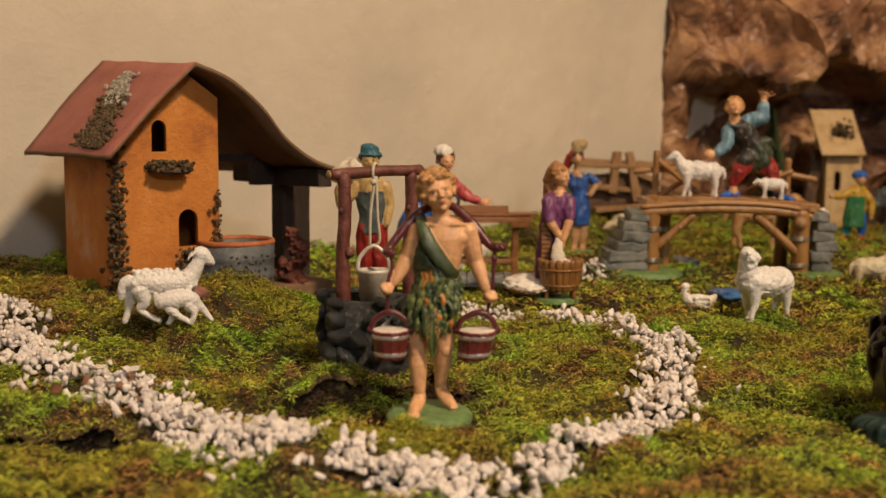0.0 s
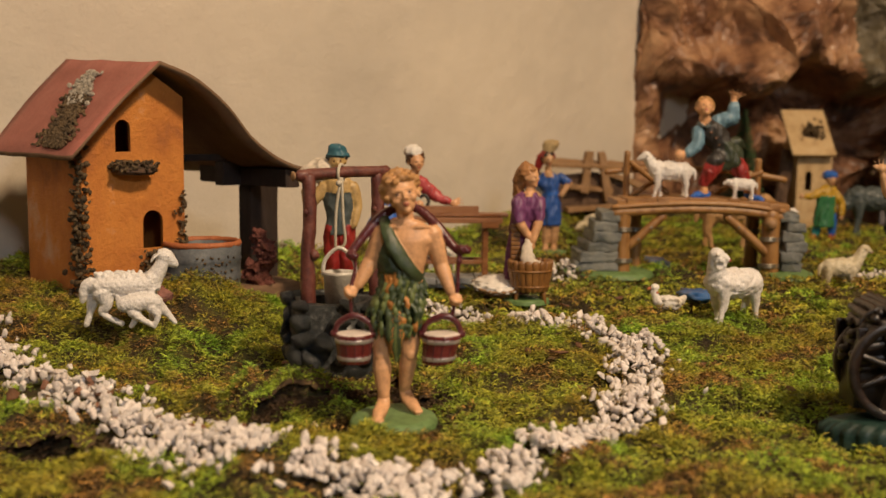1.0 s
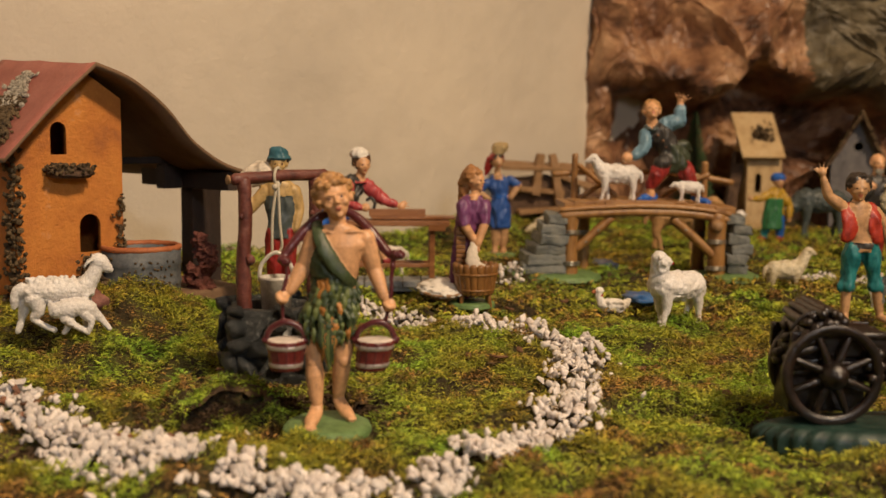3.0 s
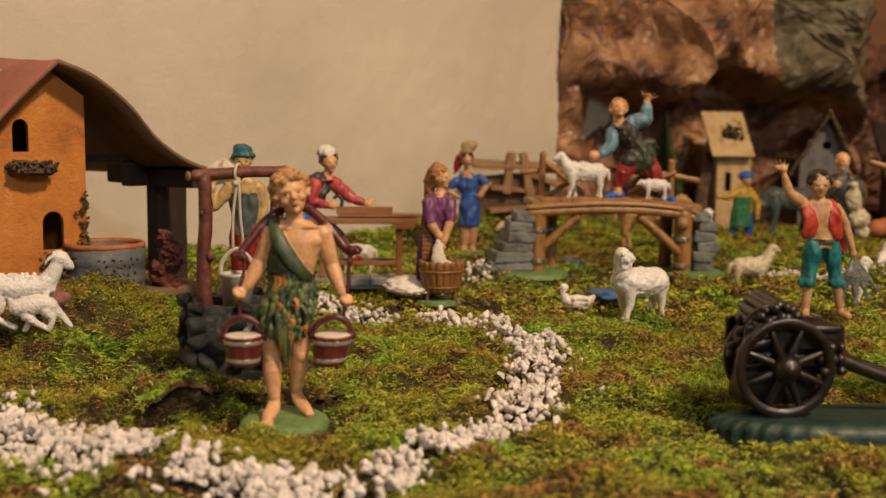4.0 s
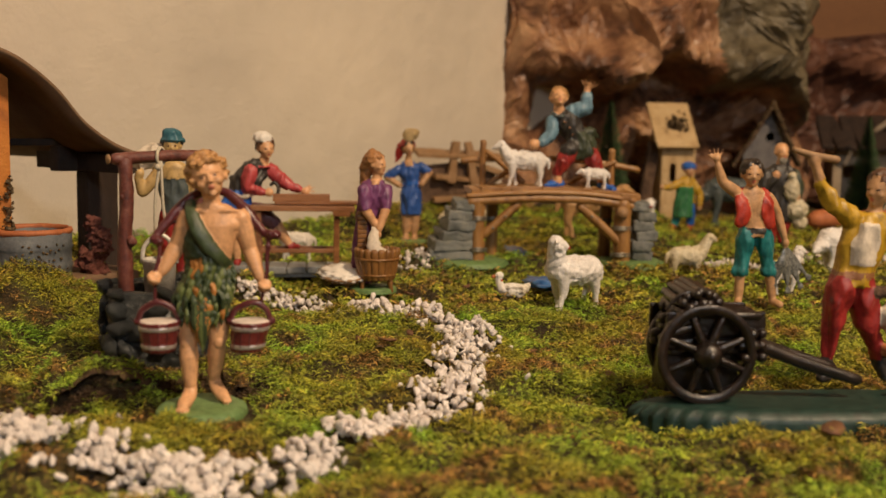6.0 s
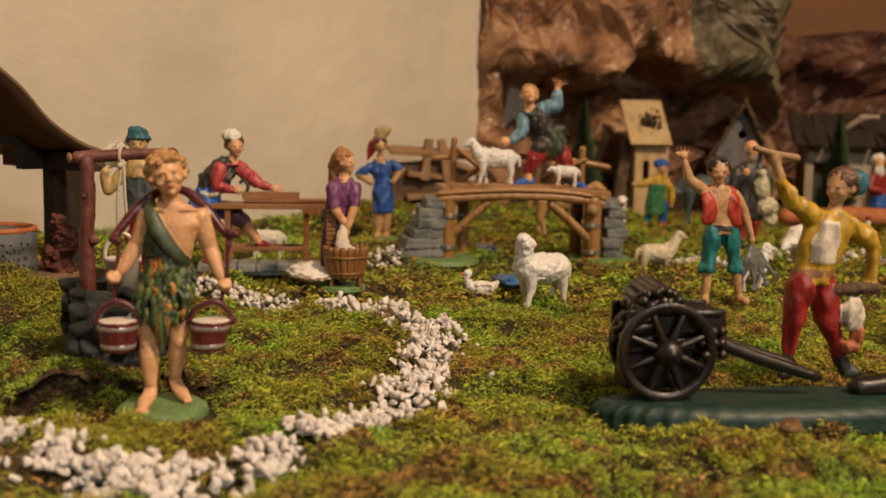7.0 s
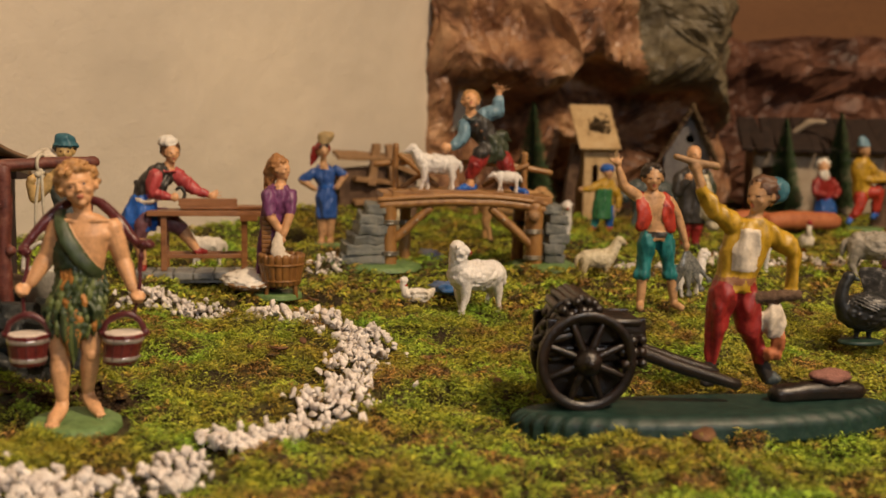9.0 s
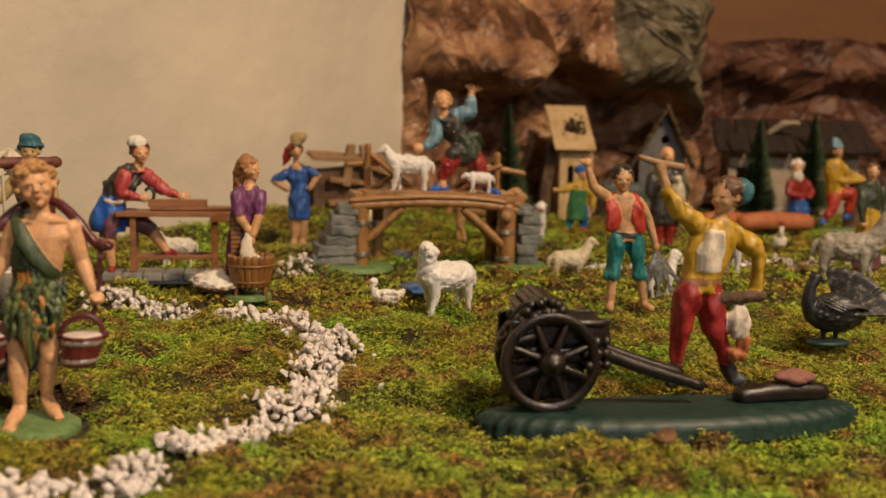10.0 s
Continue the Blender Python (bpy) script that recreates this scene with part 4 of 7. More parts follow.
    def made(self, name, label, m, scale, category="figurine", group="", grain=128, folds=1.0):
        tall = max(max(v.co[a] for v in self.bm.verts) - min(v.co[a] for v in self.bm.verts) for a in range(3))
        me, paints = fused(self.bm, tall / grain, 2)
        kinds = np.array([0 if q in BARE else 2 if q in HAIRY else 1 for q in self.mats])[paints]
        n = len(me.vertices)
        co, no = np.empty(n * 3, np.float32), np.empty(n * 3, np.float32)
        me.vertices.foreach_get("co", co)
        me.vertex_normals.foreach_get("vector", no)
        co, no = co.reshape(-1, 3), no.reshape(-1, 3)
        push = np.zeros(n)
        for i in range(n):
            x, y, z = co[i] / tall
            if kinds[i] == 1:
                w = noise.noise((x * 16, y * 16, z * 5))
                push[i] = folds * (0.0125 * (0.6 - 2.2 * abs(w)) + 0.003 * noise.noise((x * 48, y * 48, z * 20)))
            elif kinds[i] == 2:
                push[i] = 0.0060 * noise.noise((x * 42, y * 42, z * 42)) + 0.003 * noise.noise((x * 95, y * 95, z * 95))
        co += no * (push * tall)[:, None].astype(np.float32)
        me.vertices.foreach_set("co", co.ravel())
        me.transform(Matrix.Scale(scale, 4))
        for q in self.mats:
            me.materials.append(q)
        me.polygons.foreach_set("use_smooth", [True] * len(me.polygons))
        me.name = name
        ob = new(name, me)
        ob.matrix_basis = m
        return tagged(ob, label, category, group)


BARE = {SKIN, SKIN_TAN, SKIN_OLD, LIP, EYE, BASE_GREEN, BASE_TEAL, SILVER, BUCKET_RED, MILK, MAROON, FUR_GREEN, FUR_LIGHT, FUR_RUST, FISH, BLACK_FEATHER, FEATHER_EDGE, CUT_WOOD, PINK, TAN_HIDE}
HAIRY = {BLOND, BROWN_HAIR, AUBURN, BLACK_HAIR, FLEECE, FLEECE_OLD, FLEECE_GREY, BROWN_BARK}


def water_carrier():
    k = Kit(672, 745)
    # bare legs and feet
    k.limb((652, 570, 2), (647, 636, -8), (652, 708, -18), (20, 15, 17, 10.5), SKIN)
    k.ball((646, 634, -18), (10, 7, 12), SKIN)
    k.tube([(652, 706, -16), (651, 722, -24), (645, 733, -44), (642, 738, -58)], [10, 13, 13, 9], SKIN, flat=0.72)
    k.limb((700, 575, 8), (697, 636, 4), (689, 702, 18), (20, 15, 16.5, 10.5), SKIN)
    k.ball((700, 634, -7), (10, 7, 12), SKIN)
    k.tube([(689, 700, 20), (692, 714, 14), (704, 728, -2), (714, 735, -14)], [10, 12, 12, 8], SKIN, flat=0.72)
    for x, y, d in ((634, 741, -62), (640, 741, -66), (646, 741, -66), (651, 740, -63), (711, 738, -19), (716, 738, -19), (720, 737, -16)):
        k.ball((x, y, d), (3.6, 6, 3.6), SKIN)
    # trunk
    k.loft([(678, 575, 4, 36, 27), (683, 520, 2, 36, 26), (690, 490, 0, 31, 23), (693, 455, -2, 36, 25), (696, 425, -2, 43, 26), (696, 404, 0, 42, 21), (690, 388, 0, 24, 17)], SKIN, n=24)
    k.ball((714, 424, -14), (23, 8, 15), SKIN, sub=3)
    k.ball((679, 428, -15), (18, 11, 15), SKIN, sub=3)
    k.tube([(697, 402, -17), (716, 399, -18), (736, 400, -8)], [3, 3.6, 3], SKIN, n=8)
    k.tube([(684, 402, -17), (670, 399, -17), (656, 399, -8)], [3, 3.4, 3], SKIN, n=8)
    k.ball((698, 466, -15), (18, 9, 16), SKIN, sub=3)
    k.tube([(692, 402, 2), (690, 384, -2), (687, 364, -4)], [18, 15, 16], SKIN)
    k.head((684, 342, -6), 41, SKIN, BLOND, yaw=8, nod=-6, lean=-15, curls=120, seed=3)
    # arms
    k.limb((654, 410, 2), (629, 462, 6), (604, 507, -12), (18.5, 15, 15, 9.5), SKIN)
    k.hand((592, 517, -16), (592, 540), 13, SKIN)
    k.tube([(584, 512, -26), (590, 520, -29), (600, 522, -24)], [4.5, 5, 4.5], SKIN, n=8)
    k.limb((738, 410, 2), (754, 468, 6), (773, 518, -12), (18, 14.5, 14.5, 9.5), SKIN)
    k.hand((781, 530, -16), (781, 545), 13, SKIN)
    k.tube([(772, 526, -26), (780, 532, -29), (790, 532, -24)], [4.5, 5, 4.5], SKIN, n=8)
    # fur tunic: sash over one shoulder and a shaggy skirt
    k.tube([(653, 386, 10), (655, 400, -15), (668, 430, -30), (686, 458, -32), (706, 480, -28), (717, 494, -8)], [9, 11, 14, 13, 11, 9], FUR_GREEN, flat=0.4, rough=0.15)
    k.loft([(661, 402, 6, 11, 17), (662, 430, 4, 20, 24), (665, 456, 2, 26, 26), (674, 482, 0, 34, 28)], FUR_GREEN, n=18, rough=0.1)
    k.loft([(682, 478, 2, 32, 26), (678, 510, 2, 39, 30), (674, 540, 2, 44, 33), (673, 568, 2, 44, 34), (673, 578, 2, 40, 31)], FUR_GREEN, n=26, rough=0.2)
    rnd = random.Random(21)
    for row in range(9):
        y = 474 + row * 13
        w = float(np.interp(y, [474, 510, 545, 590], [33, 39, 45, 44]))
        cx = float(np.interp(y, [474, 510, 545, 590], [683, 678, 674, 673]))
        for j in range(22):
            a = 6.2832 * (j + 0.5 * (row % 2) + rnd.uniform(-0.3, 0.3)) / 22
            x0, d0 = math.cos(a) * w, math.sin(a) * w * 0.80
            sway = 9 * math.sin(row * 0.8 + j * 0.55) + rnd.uniform(-3, 3)
            rusty = abs(x0 + 22 - row * 6) < 15 and d0 < 0
            ma = FUR_RUST if rnd.random() < (0.40 if rusty else 0.03) else (FUR_LIGHT if rnd.random() < 0.36 else FUR_GREEN)
            ln = rnd.uniform(20, 31)
            k.tube([(cx + x0, y, 2 + d0), (cx + x0 * 1.08 + sway * 0.75, y + ln * 0.5, 2 + d0 * 1.15), (cx + x0 * 1.05 + sway * 0.6, y + ln, 2 + d0 * 1.08)], [3.4, 5.2, 1.0], ma, n=6, k=3, flat=0.85)
    for j in range(12):
        x0 = 661 + j * 2.3
        lo = 648 - abs(j - 6) * 4.5
        k.tube([(x0, 556, -36), (x0 + 4 * math.sin(j), 596, -38), (674 + (x0 - 674) * 0.45 + rnd.uniform(-2, 2), lo + rnd.uniform(-6, 4), -32)], [5, 5.5, 1.2], (FUR_GREEN, FUR_LIGHT, FUR_GREEN, FUR_GREEN, FUR_RUST)[j % 5], n=6, k=4)
    # yoke, ropes and two pails
    k.tube([(588, 453, -10), (604, 432, -4), (626, 404, 8), (650, 380, 20), (674, 369, 25), (704, 368, 25), (724, 378, 20), (750, 403, 8), (772, 430, -2), (787, 442, -8), (806, 440, -10)], [6.5, 8, 9.5, 9, 8, 8, 9, 9.5, 8.5, 8, 6], MAROON, rough=0.12)
    for x, y in ((590, 452), (790, 441)):
        for e in range(4):
            k.ball((x + e * 4, y - 3 + 5 * (e % 2), -12), (6, 11, 7), MAROON, rough=0.4, freq=3)
    k.ball((787, 462, -12), (6, 6, 7), MAROON, rough=0.4, freq=3)
    k.tube([(600, 456, -12), (600, 478, -14), (593, 510, -18), (593, 562, -18)], [4.5, 3.5, 3.5, 3.5], MAROON, n=8)
    k.tube([(788, 448, -12), (785, 480, -14), (784, 515, -18), (774, 562, -18)], [4.5, 4, 3.5, 3.5], MAROON, n=8)
    for cx, lean in ((598, 0), (757, -8)):
        k.loft([(cx + lean, 646, -16, 28, 28), (cx + lean * 0.6, 628, -16, 30, 30), (cx, 606, -16, 33, 33), (cx, 594, -16, 34, 34)], BUCKET_RED, n=26)
        for yy, rr in ((604, 34.5), (636, 30.5)):
            k.loft([(cx + lean * 0.5 * (yy > 620) + lean * 0.2, yy + 3, -16, rr, rr), (cx + lean * 0.5 * (yy > 620) + lean * 0.1, yy - 3, -16, rr + 0.8, rr + 0.8)], SILVER, n=26)
        for j in range(13):
            a = 6.2832 * j / 13
            k.tube([(cx + lean + 28 * math.cos(a), 645, -16 + 28 * math.sin(a)), (cx + 34 * math.cos(a), 596, -16 + 34 * math.sin(a))], [1.4, 1.4], MAROON, n=5, k=2)
        k.loft([(cx, 596, -16, 31, 31), (cx, 592, -16, 31, 31), (cx, 590, -16, 22, 22)], MILK, n=24, rough=0.05)
        k.tube([(cx - 35, 596, -16), (cx - 28, 574, -17), (cx - 0.5 * lean, 560, -18), (cx + 27, 573, -17), (cx + 35, 596, -16)], [5, 5.5, 6, 5.5, 5], MAROON)
        for s in (-1, 1):
            k.ball((cx + s * 36, 593, -16), (7, 6, 8), MAROON, rough=0.4, freq=3)
    # moulded base
    k.loft([(670, 767, -6, 72, 84), (670, 762, -6, 80, 91), (670, 752, -6, 79, 90), (670, 745, -6, 68, 80), (670, 743, -6, 30, 40)], BASE_GREEN, n=34, rough=0.06)
    k.made("water_carrier_figurine", "painted barefoot water carrier figurine with two red pails on yoke", pose(0.0, 0.476, 0.0045), 0.000240, grain=300)


water_carrier()


def sack_man():
    k = Kit(345, 500)
    k.limb((335, 385), (333, 440), (333, 490), (15, 13, 13, 10), CRIMSON)
    k.limb((358, 385), (360, 440), (360, 490), (15, 13, 13, 10), CRIMSON)
    for x in (333, 360):
        k.tube([(x, 493), (x, 496, -16)], [9, 7], CHARCOAL)
    k.loft([(346, 400, 0, 27, 18), (346, 370, 0, 24, 17), (346, 340, 0, 27, 18), (346, 312, 0, 26, 15), (344, 300, 0, 12, 11)], SLATE)
    k.loft([(346, 325, -2, 24, 17), (346, 306, -2, 25, 16), (344, 296, -2, 12, 12)], SKIN_OLD)
    k.limb((322, 314), (292, 352, -2), (286, 322, -10), (11, 9, 9, 7), SKIN_OLD)
    k.hand((290, 318, -12), (290, 300), 8, SKIN_OLD)
    k.limb((370, 314), (379, 350, 2), (372, 385, -6), (11, 9, 9, 7), SKIN_OLD)
    k.tube([(344, 300), (343, 286)], [9, 9], SKIN_OLD)
    k.head((343, 270, -2), 21, SKIN_OLD, BLACK_HAIR, yaw=6, curls=14)
    k.loft([(343, 262, 0, 23, 23), (342, 259, 0, 21, 21), (342, 256, 0, 18, 19), (342, 246, 0, 16, 16), (342, 241, 0, 9, 9)], HAT_BLUE, rough=0.1)
    k.ball((306, 290, 4), (34, 22, 21), CLOTH, sub=3, rough=0.25, turn=(0, -14, 0))
    k.ball((275, 300, 4), (10, 10, 9), CLOTH, rough=0.4)
    k.made("sack_carrier_figurine", "painted figurine of blue-hatted man shouldering a pale sack", pose(-0.045, 0.726, 0.022), 0.000370)


sack_man()


def carpenter():
    k = Kit(185, 482)
    k.limb((190, 375, -4), (180, 418, -6), (187, 466, -4), (17, 13, 11, 7), MAUVE, SKIN)
    k.tube([(187, 470, -2), (186, 475, -12)], [7, 6], CRIMSON)
    k.ball((166, 434, 4), (5, 5, 12), CHARCOAL, rough=0.4)
    k.limb((215, 380, 14), (256, 410, 14), (279, 443, 14), (17, 12, 11, 7), MAUVE, SKIN)
    k.tube([(278, 447, 14), (296, 447, 10)], [7, 6], CRIMSON)
    k.loft([(182, 408, 4, 26, 22), (180, 392, 4, 31, 25), (184, 368, 2, 28, 22), (192, 344, 2, 21, 17)], ROYAL, folds=6, fold=0.06, n=26)
    k.tube([(190, 352, 2), (202, 328, 0), (222, 306, 0), (230, 298, 0)], [20, 23, 23, 13], CHARCOAL, flat=0.8)
    k.tube([(184, 330, 4), (176, 322, 8)], [9, 5], CHARCOAL)
    k.tube([(232, 312, -14), (224, 330, -18), (216, 345, -12)], [6, 8, 5], CHARCOAL, flat=0.5)
    k.limb((213, 308, -14), (204, 338, -18), (236, 348, -18), (12, 11, 9, 6.5), ROSE, ROSE)
    k.hand((245, 347, -18), (260, 347), 8, SKIN)
    k.limb((244, 306, 10), (272, 332, 6), (298, 343, 2), (12, 11, 9, 6), ROSE, ROSE)
    k.hand((308, 346, 0), (330, 350), 7, SKIN, 1)
    k.tube([(231, 302), (236, 286)], [9, 9], SKIN)
    k.tube([(219, 302, -8), (232, 302, -15), (245, 302, -4)], [2.4, 2.6, 2.4], ROSE, n=8)
    k.tube([(176, 350, -8), (196, 356, -20), (216, 350, -8)], [3.5, 4, 3.5], CLOTH, n=8)
    k.head((238, 270, -2), 20, SKIN, BROWN_HAIR, yaw=24, curls=46, crop=0.3, seed=5)
    k.loft([(232, 256, 2, 17, 17), (232, 250, 2, 17, 17), (231, 244, 2, 14, 14), (231, 240, 2, 7, 7)], WHITE)
    k.made("carpenter_figurine", "painted figurine of carpenter in blue apron planing wood", pose(-0.0195, 0.900, 0.006), 0.000448)
    s = 0.000455
    wb = thing("toy_workbench", "small brown wooden workbench on a grey stone slab", "workbench", pose(-0.0205, 0.900, 0.0085))

    def bit(name, q, size, material, label="", bevel=1.2, turn=None, rough=0.6, parent=None):
        b = bmesh.new()
        box(b, (q[0] - 185, q[2], 482 - q[1]), size, bevel=bevel, turn=turn, rough=rough)
        b.transform(Matrix.Scale(s, 4))
        return part(name, b, material, parent or wb, label, smooth=False)
    for i, d in enumerate((-24, -8, 8, 24)):
        bit("board", (296 + 3 * (i % 2), 382, d), (194, 15, 9), BENCH_WOOD)
    bit("plank", (330, 373, 4), (150, 40, 5), BENCH_WOOD, "loose plank on the bench")
    for x in (227, 364):
        for d in (-22, 24):
            bit("leg", (x, 434, d), (10, 9, 96), BENCH_WOOD)
    for d in (-22, 24):
        bit("stretcher", (296, 457, d), (140, 7, 7), BENCH_WOOD)
    bit("tail_vice", (372, 388, -30), (30, 6, 14), BENCH_WOOD)
    pl = bit("plane", (302, 364, -6), (100, 18, 13), BENCH_WOOD, "brown wooden plane")
    b = bmesh.new()
    tube(b, [((q[0] - 185) * s, q[2] * s, (482 - q[1]) * s) for q in ((258, 362, -6), (262, 348, -6), (255, 338, -6), (248, 342, -6))], [3 * s, 3 * s], n=8)
    part("handle", b, CHARCOAL, pl)
    for i in range(6):
        bit("slab", (192 + 34 * i, 490, -4), (32, 72, 13), SLAB_GREY, bevel=2.5, rough=2.0)
    b = bmesh.new()
    box(b, (92 * s, 0, -14 * s), (206 * s, 64 * s, 14 * s), bevel=2 * s)
    part("slab_bed", b, SLAB_GREY, wb, smooth=False)


carpenter()


def washer():
    k = Kit(440, 522)
    k.loft([(424, 512, 10, 26, 24), (424, 470, 10, 24, 22), (426, 420, 8, 20, 18), (430, 392, 4, 20, 17), (434, 362, 2, 25, 18), (438, 342, 0, 26, 16), (440, 330, 0, 12, 11)], PURPLE, n=24, folds=7, fold=0.05)
    k.loft([(455, 345, -4, 9, 12), (452, 362, -8, 9, 12), (448, 380, -8, 6, 8)], PURPLE)
    k.loft([(440, 336, -6, 10, 10), (441, 329, -4, 9, 9)], SKIN)
    k.loft([(428, 398, 5, 21.5, 18.5), (428, 390, 5, 21, 18)], MAUVE, n=22)
    k.limb((421, 343, -14), (424, 382, -22), (446, 415, -22), (11, 9, 8, 6), PURPLE, SKIN)
    k.limb((459, 343, -2), (458, 380, -20), (447, 415, -26), (11, 9, 8, 6), PURPLE, SKIN)
    k.hand((445, 424, -26), (445, 440), 7, SKIN)
    k.tube([(442, 334), (445, 320)], [9, 9], SKIN)
    k.head((443, 302, -2), 21, SKIN, AUBURN, yaw=58, curls=20, seed=8)
    k.tube([(438, 284, 6), (428, 302, 8), (423, 325, 10), (420, 345, 10)], [12, 14, 10, 5], AUBURN, rough=0.2)
    k.made("washerwoman_figurine", "painted figurine of long-haired woman in purple over a washtub", pose(0.0875, 0.806, 0.003), 0.000412)
    s = 0.000412
    wt = thing("toy_washtub", "small brown wooden washtub on legs with a white cloth", "washtub", pose(0.0875, 0.806, 0.003))
    sk = lambda x, y, d=0.0: ((x - 440) * s, d * s, (522 - y) * s)
    n = 18
    for j in range(n):
        b = bmesh.new()
        a = 6.2832 * j / n
        x0, d0 = math.cos(a), math.sin(a)
        tube(b, [sk(444 + 29 * x0, 500, -22 + 26 * d0), sk(444 + 34 * x0, 472, -22 + 31 * d0), sk(444 + 37 * x0, 452, -22 + 34 * d0)], [6.2 * s, 7 * s, 7.2 * s], n=8, k=2, flat=0.6, side=(-d0, x0, 0))
        part("stave", b, TUB_WOOD, wt)
    for y, r in ((494, 32), (466, 38)):
        b = bmesh.new()
        tube(b, [sk(444 + r * math.cos(a), y, -22 + r * 0.92 * math.sin(a)) for a in np.linspace(0, 6.2832, 25)], [2.6 * s, 2.6 * s], n=6, k=1)
        part("hoop", b, TUB_WOOD, wt)
    b = bmesh.new()
    ball(b, sk(444, 458, -22), (33 * s, 30 * s, 7 * s), sub=3, rough=0.3, freq=3)
    part("water", b, MILK, wt, "milky suds in the tub")
    b = bmesh.new()
    tube(b, [sk(440, 410, -24), sk(437, 432, -34), sk(440, 452, -38), sk(458, 458, -40)], [5 * s, 11 * s, 14 * s, 9 * s], n=12, flat=0.5, rough=0.4)
    part("cloth", b, CLOTH, wt, "crumpled white cloth")
    for i in range(9):
        b = bmesh.new()
        box(b, sk(418, 388 + i * 8, -12), (17 * s, 7 * s, 7.2 * s), bevel=1.5 * s)
        part("rib", b, TUB_WOOD, wt, smooth=False)
    for x, d in ((420, -34), (466, -34), (420, 0), (466, 0)):
        b = bmesh.new()
        tube(b, [sk(x, 498, d), sk(x + (x - 443) * 0.12, 524, d)], [4.5 * s, 4 * s], n=8, k=2)
        part("leg", b, TUB_WOOD, wt)
    b = bmesh.new()
    loft(b, [(*sk(436, 527, -8), 44 * s, 46 * s), (*sk(436, 519, -8), 42 * s, 44 * s), (*sk(436, 517, -8), 20 * s, 20 * s)], n=26, rough=0.06)
    part("base", b, BASE_GREEN, wt, "green painted base")


washer()


def jug_woman():
    k = Kit(529, 437)
    for x in (523, 538):
        k.limb((x, 385), (x, 405), (x - 1, 427), (9, 8, 8, 5), SKIN_TAN)
        k.tube([(x, 430), (x - 3, 433, -12)], [6, 5], SKIN_TAN)
    k.loft([(531, 390, 0, 18, 15), (531, 375, 0, 19, 16), (530, 350, 0, 18, 15), (529, 334, 0, 13, 11), (527, 320, 0, 18, 13), (526, 306, 0, 19, 11), (525, 297, 0, 9, 8)], BLUE, n=24, folds=7, fold=0.05)
    k.loft([(529, 337, 0, 14.5, 12.5), (529, 331, 0, 14.5, 12.5)], ROYAL, n=20)
    k.loft([(526, 303, -5, 8, 8), (525, 296, -4, 7, 7)], SKIN_TAN)
    k.limb((508, 309), (488, 325), (510, 339, -8), (8, 7, 6, 5), BLUE, SKIN_TAN)
    k.limb((545, 304), (563, 314), (548, 337, -8), (8, 7, 6, 5), BLUE, SKIN_TAN)
    k.tube([(525, 300), (525, 286)], [6, 6], SKIN_TAN)
    k.head((525, 273, -2), 14, SKIN_TAN, BLACK_HAIR, yaw=10)
    k.ball((523, 268, 4), (14, 13, 14), CRIMSON, rough=0.2)
    k.tube([(513, 268, 4), (508, 285, 6), (502, 300, 6)], [7, 7, 3], CRIMSON, flat=0.6)
    k.loft([(526, 258, 2, 10, 10), (528, 250, 2, 14, 12), (530, 244, 2, 14, 12), (530, 239, 2, 9, 8)], CREAM_STONE, rough=0.2)
    k.loft([(529, 443, 0, 32, 28), (529, 437, 0, 30, 26), (529, 435, 0, 15, 13)], BASE_GREEN, n=24, rough=0.1)
    k.made("basket_woman_figurine", "painted figurine of woman in blue dress and red headscarf", pose(0.136, 1.095, 0.006), 0.000558)


jug_woman()


